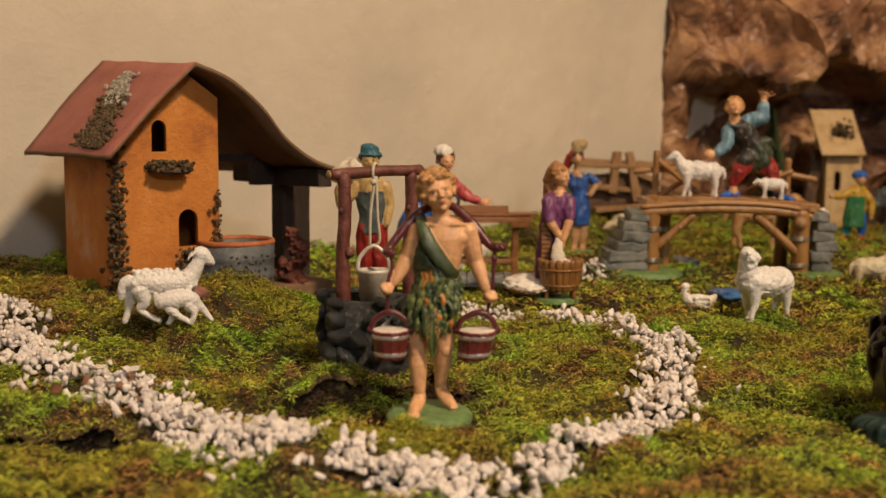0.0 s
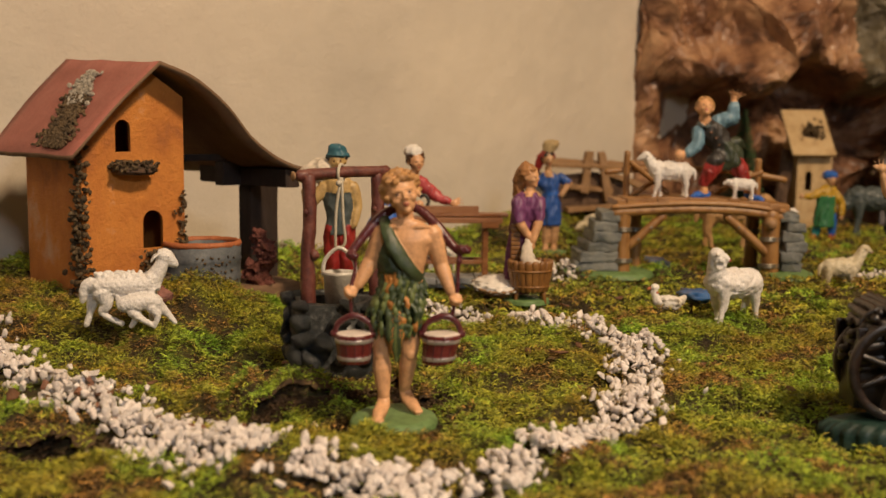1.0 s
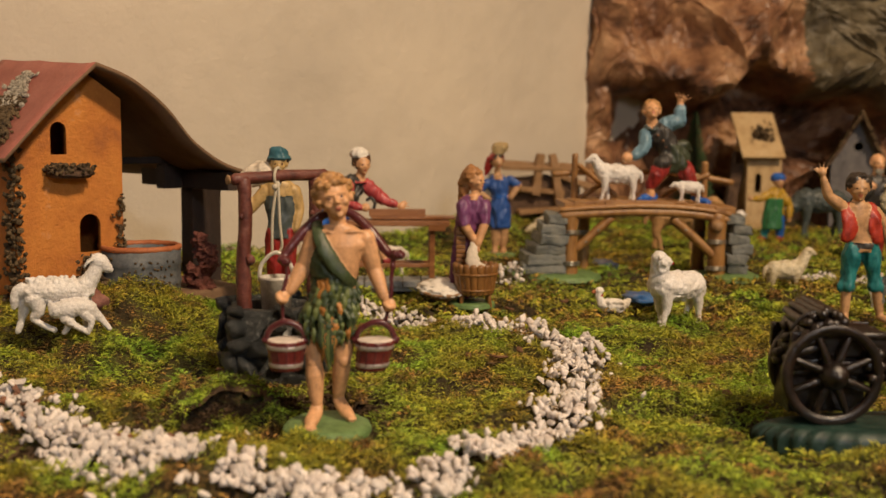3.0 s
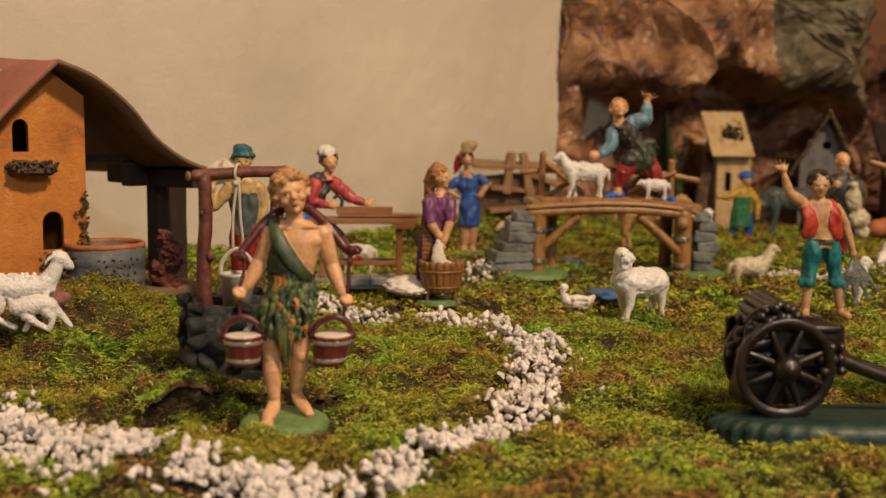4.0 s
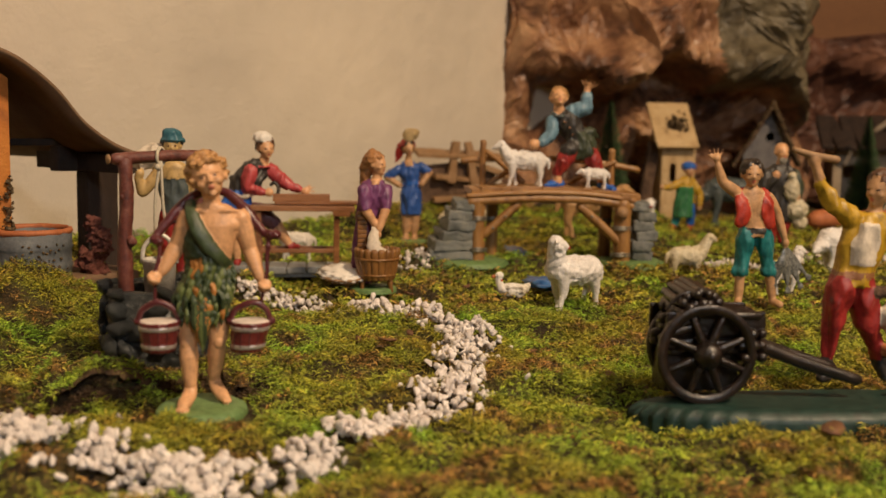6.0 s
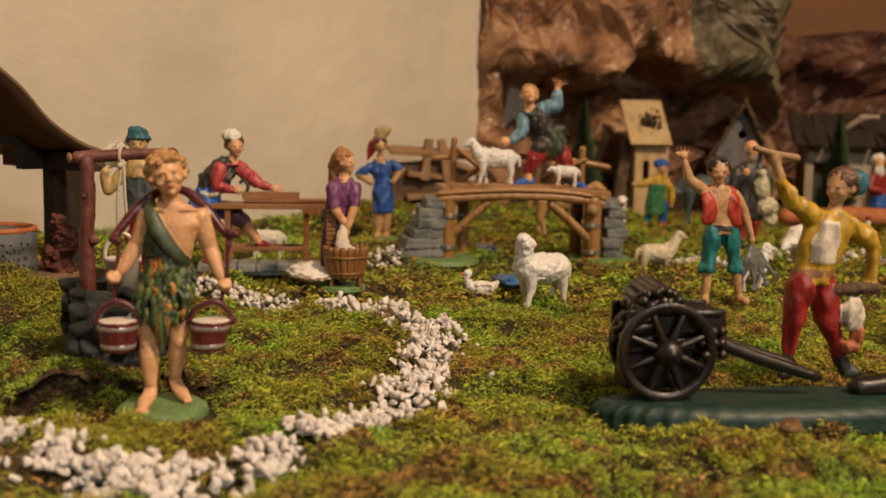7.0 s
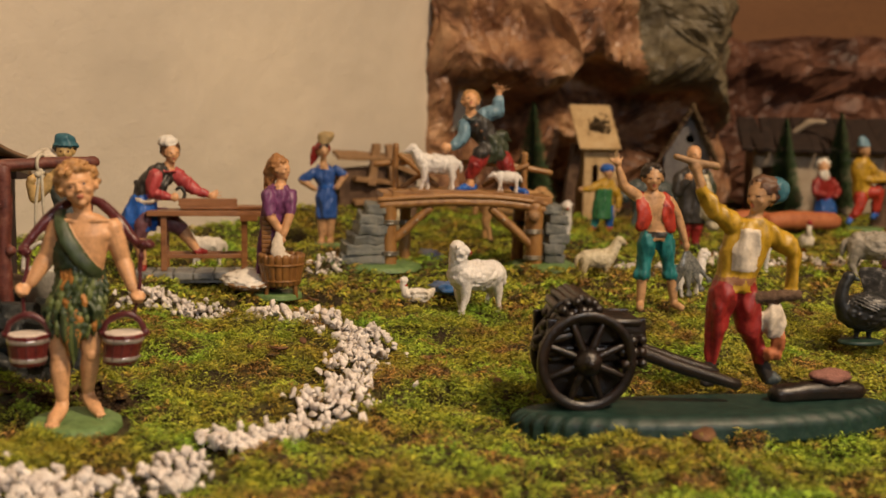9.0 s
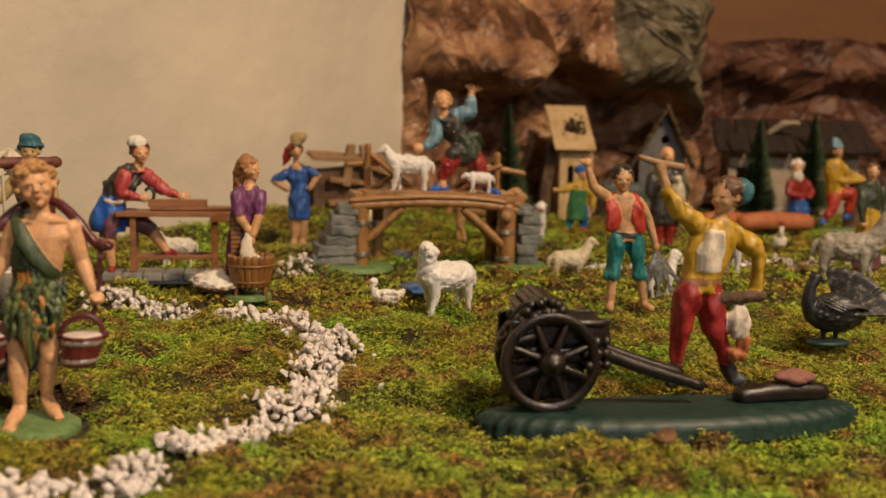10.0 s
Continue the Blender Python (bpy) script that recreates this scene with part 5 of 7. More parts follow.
def bridge():
    s, O = 0.000483, (770, 478)
    M = pose(0.2470, 0.950, 0.005)
    br = thing("toy_bridge", "small bridge of rough brown branches on stone abutments", "bridge", M)
    sk = lambda x, y, d=0.0: ((x - O[0] + 0.17 * d) * s, d * s, (O[1] - y) * s)

    def log(name, pts, radii, material=BRIDGE_WOOD, parent=br, rough=0.18, n=12):
        b = bmesh.new()
        tube(b, [sk(*q) for q in pts], [r * s for r in radii], n=n, rough=rough)
        return part(name, b, material, parent)
    # arched deck of short cross planks with uneven ends
    rnd = random.Random(2)
    for i in range(17):
        u = (i + 0.5) / 17
        b = bmesh.new()
        box(b, sk(619 + 310 * u, 353.5 - 8 * math.sin(math.pi * u) + 8 * u + rnd.uniform(-1, 1), 36 + rnd.uniform(-3, 3)), (rnd.uniform(19.2, 20.5) * s, 108 * s, rnd.uniform(11, 12.5) * s), bevel=0.8 * s, rough=1.4 * s, turn=(rnd.uniform(-0.6, 0.6), rnd.uniform(-1.2, 1.2), rnd.uniform(-1.5, 1.5)))
        part("plank", b, DECK_WOOD, br, smooth=False)
    log("edge_pole", [(621, 361, -16), (700, 355, -17), (780, 353, -17), (860, 357, -17), (928, 367, -16)], [4.5, 5, 4.5], DECK_WOOD)
    log("beam", [(622, 371, -12), (700, 366, -12), (780, 364, -12), (860, 368, -12), (926, 378, -12)], [8, 8, 8])
    log("beam", [(622, 371, 84), (700, 366, 84), (780, 364, 84), (860, 368, 84), (926, 378, 84)], [8, 8, 8])
    log("leg", [(641, 366, -8), (640, 420, -8), (641, 484, -8)], [12, 12, 13])
    log("leg", [(664, 366, 74), (664, 420, 74), (664, 484, 74)], [11, 11, 12])
    log("leg", [(905, 372, -8), (906, 420, -8), (905, 484, -8)], [16, 16, 16])
    log("leg", [(882, 372, 60), (880, 420, 60), (880, 484, 60)], [12, 12, 12])
    log("brace", [(712, 376, -6), (680, 404, -8), (650, 432, -8)], [8, 8, 8])
    log("brace", [(826, 378, -6), (866, 412, -10), (906, 448, -14)], [8.5, 8.5, 9])
    log("peg", [(903, 388, -18), (903, 388, -30)], [12, 11], CUT_WOOD)
    for x, y, d, r in ((641, 402, -8, 14), (641, 458, -8, 15), (905, 418, -8, 18), (905, 466, -8, 18), (664, 410, 74, 13), (880, 410, 60, 14)):
        b = bmesh.new()
        for e in (-2.2, 2.2):
            tube(b, [sk(x + r * math.cos(a), y + e + 1.5 * math.sin(a), d + r * math.sin(a)) for a in np.linspace(0, 6.2832, 17)], [1.9 * s, 1.9 * s], n=6, k=1)
        part("binding", b, WIRE, br, "twisted wire binding")
    for x, y in ((668, 418), (690, 397), (848, 396), (890, 433)):
        b = bmesh.new()
        ball(b, sk(x, y, -17), (3 * s, 1.5 * s, 2.2 * s), sub=1)
        part("nail", b, WIRE, br)
    # rails at the far side
    log("rail_post", [(645, 352, 76), (644, 310, 76), (645, 266, 76)], [6, 6, 6])
    log("rail_post", [(890, 358, 76), (890, 310, 76), (890, 279, 76)], [6.5, 6, 6.5])
    log("rail", [(606, 302, 84), (650, 298, 84), (770, 296, 86), (870, 303, 84), (942, 315, 82)], [5.5, 5.5, 6])
    log("rail", [(652, 284, 74), (690, 314, 72), (722, 340, 70)], [5, 5, 5])
    log("rail", [(655, 346, 74), (690, 322, 72), (735, 300, 70)], [5, 5, 5])
    log("rail", [(812, 340, 74), (850, 318, 72), (896, 300, 70)], [5, 5, 5])
    # stone abutments
    rnd = random.Random(6)
    for x0, x1, grow in ((588, 626, 1), (922, 960, 0)):
        for i in range(6):
            y = 468 - i * 18
            w = (x1 - x0) + (grow * (44 - i * 9) if grow else 4 - i * 1.5)
            cx = x1 - w / 2 + 2 if grow else x0 + w / 2 - 2
            b = bmesh.new()
            box(b, sk(cx + rnd.uniform(-3, 3), y, 26 + rnd.uniform(-4, 4)), (w * s, 92 * s, 19 * s), bevel=4 * s, rough=4.5 * s, turn=(0, rnd.uniform(-6, 6), rnd.uniform(-8, 8)))
            part("stone", b, STEP_STONE, br, smooth=False)
    for cx, w in ((612, 84), (925, 62)):
        b = bmesh.new()
        loft(b, [(*sk(cx, 488, 26), w * s, 84 * s), (*sk(cx, 480, 26), (w - 3) * s, 80 * s), (*sk(cx, 476, 26), (w - 20) * s, 60 * s)], n=28, rough=0.1)
        part("base", b, BASE_GREEN, br, "green painted base")


bridge()


def bridge_boy():
    k = Kit(796, 483)
    D = 34
    k.limb((842, 278, D - 6), (824, 302, D - 16), (813, 326, D - 12), (16, 15, 13, 9), CRIMSON)
    k.tube([(813, 324, D - 12), (815, 340, D - 12)], [7.5, 8], SKIN)
    k.tube([(822, 345, D - 6), (806, 345, D - 14), (788, 347, D - 24)], [8, 8, 4.5], ROYAL, flat=0.8)
    k.limb((866, 280, D), (884, 304, D - 6), (898, 332, D - 2), (16, 15, 12, 9), CRIMSON)
    k.tube([(897, 330, D - 2), (899, 342, D - 2)], [7, 7.5], SKIN)
    k.tube([(897, 346, D - 2), (908, 349, D - 8), (920, 354, D - 18)], [8, 8, 5], ROYAL, flat=0.8)
    k.tube([(846, 272, D - 4), (832, 284, D - 16), (826, 292, D - 18)], [15, 15, 10], CHARCOAL)
    k.tube([(860, 272, D - 4), (868, 286, D - 10), (872, 292, D - 10)], [15, 14, 10], OLIVE_DARK)
    k.tube([(856, 272, D), (842, 248, D), (827, 228, D - 2), (817, 216, D - 2)], [20, 22, 23, 12], CHARCOAL, flat=0.82)
    k.loft([(852, 300, D - 8, 12, 12), (858, 280, D - 2, 27, 21), (858, 264, D, 26, 20), (850, 250, D, 20, 17)], OLIVE_DARK, n=22, folds=6, fold=0.10)
    k.tube([(858, 250, D + 2), (878, 250, D + 2), (894, 262, D + 4)], [11, 13, 3], OLIVE_DARK, flat=0.7)
    k.limb((804, 226, D - 4), (801, 254, D - 12), (783, 271, D - 16), (11, 11, 11, 9), PALE_BLUE)
    k.hand((768, 273, D - 18), (752, 276), 10, SKIN)
    k.limb((836, 214, D), (866, 206, D - 2), (866, 184, D - 4), (13, 14, 13, 11), PALE_BLUE)
    k.tube([(866, 186, D - 4), (866, 174, D - 4)], [6, 6], SKIN)
    k.hand((868, 167, D - 4), (874, 150), 8, SKIN, 1)
    k.tube([(817, 220, D - 2), (814, 204, D - 4)], [10, 10], SKIN)
    k.tube([(801, 216, D - 8), (814, 222, D - 18), (830, 214, D - 8)], [3, 3.4, 3], SLATE, n=8)
    for q in ((824, 232), (831, 243), (838, 254)):
        k.ball((q[0], q[1], D - 21), (2.2, 1.6, 2.2), BENCH_WOOD, sub=1)
    k.head((814, 189, D - 6), 20, SKIN, BLOND, yaw=-4, nod=-26, curls=60, seed=4)
    k.made("waving_boy_figurine", "painted figurine of a boy in blue shoes waving on the bridge", pose(0.2470, 0.950, 0.005), 0.000483)


bridge_boy()


def red_boy():
    k = Kit(1380, 553)
    for a, b, c in (((1362, 415), (1356, 452), (1351, 490)), ((1388, 415), (1400, 455), (1406, 490))):
        k.limb(a, b, c, (17, 14, 12.5, 12), TEAL)
        k.loft([(c[0], c[1] + 7, 0, 13.5, 13), (c[0], c[1], 0, 15.5, 15), (c[0], c[1] - 8, 0, 13.5, 13)], TEAL, rough=0.1)
    k.limb((1351, 495), (1351, 515), (1350, 541), (9, 9, 9, 7), SKIN_TAN)
    k.tube([(1350, 545), (1342, 549, -22)], [8, 7], SKIN_TAN)
    k.limb((1407, 495), (1411, 515), (1415, 541), (9, 9, 9, 7), SKIN_TAN)
    k.tube([(1415, 545), (1422, 549, -22)], [8, 7], SKIN_TAN)
    k.loft([(1375, 425, 0, 26, 19), (1374, 410, 0, 23, 18), (1371, 388, 0, 22, 17), (1368, 362, 0, 26, 18), (1366, 345, 0, 26, 15), (1365, 336, 0, 13, 12)], SKIN_TAN, n=22)
    k.loft([(1375, 418, 0, 27, 20), (1374, 410, 0, 26, 19.5)], CHARCOAL, n=22)
    # open waistcoat
    k.tube([(1344, 340, -2), (1343, 362, -14), (1346, 385, -17), (1340, 400, -16)], [9, 12, 13, 11], RED, flat=0.32)
    k.tube([(1388, 342, -2), (1391, 362, -14), (1392, 384, -17), (1400, 404, -14)], [9, 11, 11, 9], RED, flat=0.45)
    k.loft([(1374, 404, 6, 31, 18), (1370, 380, 6, 26, 17), (1368, 356, 5, 30, 18), (1367, 341, 4, 28, 14)], RED, n=22)
    k.limb((1338, 346), (1309, 327, -4), (1297, 294, -6), (11, 9, 9, 6), SKIN_TAN)
    k.hand((1295, 284, -6), (1293, 260), 8, SKIN_TAN, 1)
    k.limb((1394, 352), (1415, 382, -2), (1429, 428, -8), (12, 9, 9, 6), SKIN_TAN)
    k.hand((1431, 436, -8), (1433, 450), 8, SKIN_TAN)
    k.tube([(1366, 342), (1365, 326)], [10, 10], SKIN_TAN)
    k.head((1364, 312, -2), 25, SKIN_TAN, BLACK_HAIR, yaw=-10, curls=52, crop=0.2, seed=6)
    for dx, dy, w in ((-14, 62, 10), (8, 72, 11), (28, 64, 10), (40, 50, 8)):
        k.tube([(1432, 442, -8), (1432 + dx * 0.5, 442 + dy * 0.5, -8 + dx * 0.2), (1432 + dx, 442 + dy, -6)], [3, w, 4], FISH, flat=0.5)
        k.tube([(1432 + dx, 442 + dy, -6), (1432 + dx * 1.2, 442 + dy * 1.18, -6)], [3, 8], FISH, flat=0.3)
    k.made("fisher_boy_figurine", "painted figurine of waving boy in red waistcoat with fish", pose(0.3435, 0.722, 0.004), 0.000372)


red_boy()


def woodcutter():
    k = Kit(1400, 697)
    k.limb((1378, 510, 0), (1360, 560, -6), (1353, 650, -2), (26, 22, 19, 13), CRIMSON)
    k.tube([(1352, 660, 0), (1350, 690, -2)], [13, 13], CHARCOAL)
    k.tube([(1352, 690, 0), (1334, 692, -14)], [12, 10], CHARCOAL)
    k.limb((1408, 510, 0), (1424, 590, -4), (1452, 655, 4), (26, 22, 18, 13), CRIMSON)
    k.tube([(1454, 660, 4), (1470, 690, 4)], [12, 13], CHARCOAL)
    k.tube([(1470, 690, 4), (1490, 692, -8)], [12, 10], SLATE)
    k.loft([(1393, 520, 0, 42, 30), (1395, 496, 0, 38, 28), (1404, 455, 0, 42, 30), (1415, 420, 0, 46, 29), (1420, 398, 0, 36, 22), (1424, 386, 0, 18, 16)], YELLOW, n=22, folds=5, fold=0.04)
    k.loft([(1398, 480, -12, 26, 22), (1404, 440, -14, 27, 22), (1412, 406, -13, 21, 18)], CLOTH, n=18)
    k.limb((1390, 402, 0), (1345, 372, -4), (1318, 330, -6), (19, 17, 15, 12), YELLOW)
    k.tube([(1316, 326, -6), (1306, 300, -6)], [10, 9], SKIN_TAN)
    k.hand((1303, 290, -6), (1303, 270), 13, SKIN_TAN)
    k.tube([(1262, 272, -8), (1300, 282, -8), (1346, 290, -8)], [6, 7, 8], CUT_WOOD)
    k.limb((1456, 408, 2), (1508, 450, -4), (1500, 520, -12), (19, 17, 15, 12), YELLOW)
    k.hand((1498, 530, -14), (1490, 540), 12, SKIN_TAN)
    k.tube([(1425, 532, -18), (1465, 530, -18), (1512, 528, -18)], [11, 12, 11], BROWN_BARK, rough=0.2)
    k.ball((1466, 576, -16), (24, 20, 32), CLOTH, sub=3, rough=0.2)
    k.ball((1480, 618, -16), (14, 12, 22), TERRACOTTA, rough=0.3)
    k.ball((1468, 640, -16), (18, 12, 12), TERRACOTTA, rough=0.3)
    k.tube([(1424, 392), (1430, 370)], [13, 13], SKIN_TAN)
    k.loft([(1394, 506, 0, 40, 30), (1394, 494, 0, 39.5, 29.5)], BENCH_WOOD, n=24)
    k.head((1434, 344, -4), 34, SKIN_TAN, BROWN_HAIR, yaw=-62, curls=20, seed=2)
    k.ball((1462, 334, 4), (30, 30, 27), HAT_BLUE, rough=0.2)
    k.made("woodcutter_figurine", "painted figurine of man in yellow shirt raising an axe handle", pose(0.300, 0.496, 0.008), 0.000254)


woodcutter()


def cart():
    ct = thing("toy_cart", "dark brown toy cart loaded with logs on a green base", "cart", pose(0.2160, 0.474, 0.002))
    R = 0.0221
    wheels = []
    for d, nm in ((-0.013, "wheel"), (0.012, "wheel")):
        wh = thing(nm, "", "", None)
        wh.matrix_basis = pose(0 if d < 0 else 0.003, d, 0.0035 + R)
        wh.parent = ct
        bm = bmesh.new()
        n = 40
        prof = ((R - 0.0042, -0.0016), (R - 0.0042, 0.0016), (R - 0.0006, 0.0018), (R, 0.0012), (R, -0.0012), (R - 0.0006, -0.0018))
        rings = [[bm.verts.new((r * math.cos(6.2832 * i / n), y, r * math.sin(6.2832 * i / n))) for i in range(n)] for r, y in prof]
        for a, b in zip(rings, rings[1:] + rings[:1]):
            for i in range(n):
                bm.faces.new((a[i], a[(i + 1) % n], b[(i + 1) % n], b[i]))
        bmesh.ops.recalc_face_normals(bm, faces=bm.faces[:])
        part("rim", bm, CART_WOOD, wh, "shiny dark wheel rim")
        for i in range(8):
            a = 6.2832 * (i + 0.5) / 8
            bm = bmesh.new()
            tube(bm, [(0.004 * math.cos(a), 0, 0.004 * math.sin(a)), ((R - 0.0035) * math.cos(a), 0, (R - 0.0035) * math.sin(a))], [0.0022, 0.0013], n=8, k=3)
            part("spoke", bm, CART_WOOD, wh)
        bm = bmesh.new()
        tube(bm, [(0, 0.002, 0), (0, -0.0035, 0)], [0.0066, 0.006], n=18, k=2)
        tube(bm, [(0, -0.003, 0), (0, -0.006, 0)], [0.0044, 0.0034], n=14, k=2)
        part("hub", bm, CART_WOOD, wh)
    bm = bmesh.new()
    box(bm, (0.0065, 0.0035, 0.028), (0.043, 0.026, 0.006), bevel=0.001, rough=0.0006)
    part("bed", bm, CART_WOOD, ct, smooth=False)
    for d in (-0.008, 0.017):
        bm = bmesh.new()
        box(bm, (0.0055, d, 0.038), (0.045, 0.0025, 0.011), bevel=0.0008, rough=0.0006)
        part("side_board", bm, CART_WOOD, ct, smooth=False)
        bm = bmesh.new()
        tube(bm, [(0.024, d, 0.029), (0.045, d, 0.021), (0.072, d, 0.0125)], [0.0032, 0.003, 0.0026], n=10, rough=0.1)
        part("shaft", bm, CART_WOOD, ct, "dark wooden cart shaft")
    bm = bmesh.new()
    box(bm, (0.001, 0.0035, 0.0225), (0.034, 0.018, 0.030), bevel=0.001, rough=0.0006)
    part("under_box", bm, CART_WOOD, ct, smooth=False)
    rnd = random.Random(5)

    def log(p, q, r):
        bm = bmesh.new()
        mid = tuple((u + v) / 2 + rnd.uniform(-0.0006, 0.0006) for u, v in zip(p, q))
        tube(bm, [p, mid, q], [r, r * 1.05, r * 0.9], n=9, k=2, rough=0.25)
        part("log", bm, CART_WOOD, ct)
    for i in range(9):
        z = 0.029 + 0.0032 * (i // 2) + rnd.uniform(-0.0005, 0.0005)
        y = -0.010 + 0.012 * (i % 2) + rnd.uniform(-0.002, 0.002)
        log((-0.0205 + rnd.uniform(0, 0.003) + 0.0012 * (i // 2), y, z), (-0.004, y + 0.001, z + 0.002), rnd.uniform(0.0018, 0.0026))
    for i in range(14):
        x = -0.011 + 0.0028 * (i % 7) + rnd.uniform(-0.0006, 0.0006)
        z = 0.0475 + 0.0046 * (i // 7) - 0.00006 * (i % 7 - 3) ** 2 * 8
        log((x, -0.011 + rnd.uniform(-0.002, 0.002), z), (x + 0.001, 0.018, z + 0.001), rnd.uniform(0.0019, 0.0026))
    for i in range(8):
        log((-0.016 + rnd.uniform(0, 0.006), -0.008 + 0.003 * i, 0.0425 + rnd.uniform(-0.001, 0.001)), (0.020 + rnd.uniform(0, 0.006), -0.008 + 0.003 * i, 0.0415), 0.0022)
    for i in range(9):
        z = 0.024 + 0.0050 * (i // 3)
        x = 0.017 + 0.0046 * (i % 3) + rnd.uniform(-0.001, 0.001)
        log((x, -0.012 + rnd.uniform(-0.002, 0.002), z), (x, 0.016, z), rnd.uniform(0.0022, 0.0030))
    bm = bmesh.new()
    tube(bm, [(-0.017, -0.008, 0.0445), (-0.012, -0.0085, 0.0505), (-0.004, -0.0085, 0.0525), (0.004, -0.0085, 0.0505), (0.007, -0.008, 0.0445)], [0.0009, 0.0009], n=6)
    part("strap", bm, CART_WOOD, ct)
    bm = bmesh.new()
    loft(bm, [(0.058, -0.008, -0.008, 0.090, 0.024), (0.058, -0.008, 0.000, 0.089, 0.023), (0.058, -0.008, 0.0035, 0.084, 0.019), (0.058, -0.008, 0.004, 0.05, 0.010)], n=160, rough=0.02, folds=44, fold=0.02)
    part("base", bm, BASE_TEAL, ct, "ribbed dark green base")
    bm = bmesh.new()
    tube(bm, [(0.092, -0.006, 0.007), (0.112, -0.005, 0.008), (0.134, -0.003, 0.007)], [0.0045, 0.005, 0.0042], n=12, rough=0.2)
    part("chopping_log", bm, CART_WOOD, ct)
    bm = bmesh.new()
    ball(bm, (0.119, -0.004, 0.0145), (0.010, 0.006, 0.0035), sub=3, rough=0.3)
    part("chopping_block", bm, PINK_STONE, ct, "pinkish block on the log")


cart()


def old_shepherd():
    k = Kit(1180, 445)
    for x in (1166, 1190):
        k.limb((x, 385), (x - 2, 410), (x - 2, 436), (13, 11, 10, 7), CRIMSON)
        k.tube([(x - 2, 440), (x - 4, 442, -12)], [8, 7], CHARCOAL)
    k.loft([(1178, 395, 0, 30, 20), (1178, 360, 0, 29, 20), (1178, 325, 0, 30, 20), (1177, 300, 0, 29, 16), (1177, 290, 0, 12, 11)], CHARCOAL, n=20)
    k.limb((1151, 306), (1144, 338, -6), (1160, 314, -18), (11, 9, 8, 6), CHARCOAL)
    k.hand((1162, 308, -19), (1165, 290), 7, SKIN)
    k.limb((1203, 306), (1214, 336, -4), (1206, 350, -18), (11, 9, 8, 6), OLIVE_DARK)
    k.hand((1202, 348, -20), (1195, 350), 7, SKIN)
    k.ball((1192, 335, -22), (14, 13, 24), FLEECE_OLD, sub=3, rough=0.3, freq=4)
    k.ball((1190, 310, -26), (8, 8, 8), FLEECE_OLD, rough=0.3)
    k.ball((1206, 372, -18), (20, 15, 18), FLEECE_OLD, sub=3, rough=0.35, freq=4)
    k.ball((1214, 396, -14), (15, 12, 14), FLEECE_OLD, rough=0.35, freq=4)
    k.tube([(1177, 296), (1177, 284)], [8, 8], SKIN)
    k.head((1177, 267, -2), 18, SKIN, None, yaw=6, beard=FLEECE_GREY)
    k.made("old_shepherd_figurine", "painted figurine of a bald bearded man holding a lamb", pose(0.506, 1.062, 0.004), 0.00054, grain=105)


old_shepherd()


def far_boy():
    k = Kit(1026, 408)
    k.limb((1016, 362), (1012, 380), (1006, 400), (11, 9, 8, 6), TEAL)
    k.limb((1034, 362), (1036, 380), (1036, 400), (9, 8, 8, 6), ROYAL)
    for x in (1003, 1036):
        k.tube([(x + 2, 403), (x - 6, 405, -8)], [6, 5], RED)
    k.loft([(1020, 385, -4, 18, 13), (1021, 355, -3, 17, 13), (1024, 330, -2, 15, 12)], LEAF_GREEN, n=18)
    k.loft([(1028, 362, 2, 15, 12), (1027, 335, 2, 16, 12), (1027, 318, 2, 16, 10), (1029, 310, 2, 8, 8)], YELLOW)
    k.limb((1014, 322), (998, 330, -4), (982, 331, -8), (7, 6, 6, 4), YELLOW)
    k.hand((977, 330, -8), (965, 330), 5, SKIN_TAN)
    k.limb((1040, 324), (1052, 344, -2), (1050, 362, -6), (7, 6, 6, 5), YELLOW)
    k.hand((1050, 368, -6), (1050, 380), 5, SKIN_TAN)
    k.head((1030, 300, -2), 13, SKIN_TAN, BROWN_HAIR, yaw=10)
    k.ball((1030, 293, 2), (14, 14, 9), ROYAL)
    k.made("apron_boy_figurine", "painted figurine of boy in yellow with green apron, blue cap", pose(0.472, 1.25, 0.003), 0.00064, grain=105)


far_boy()


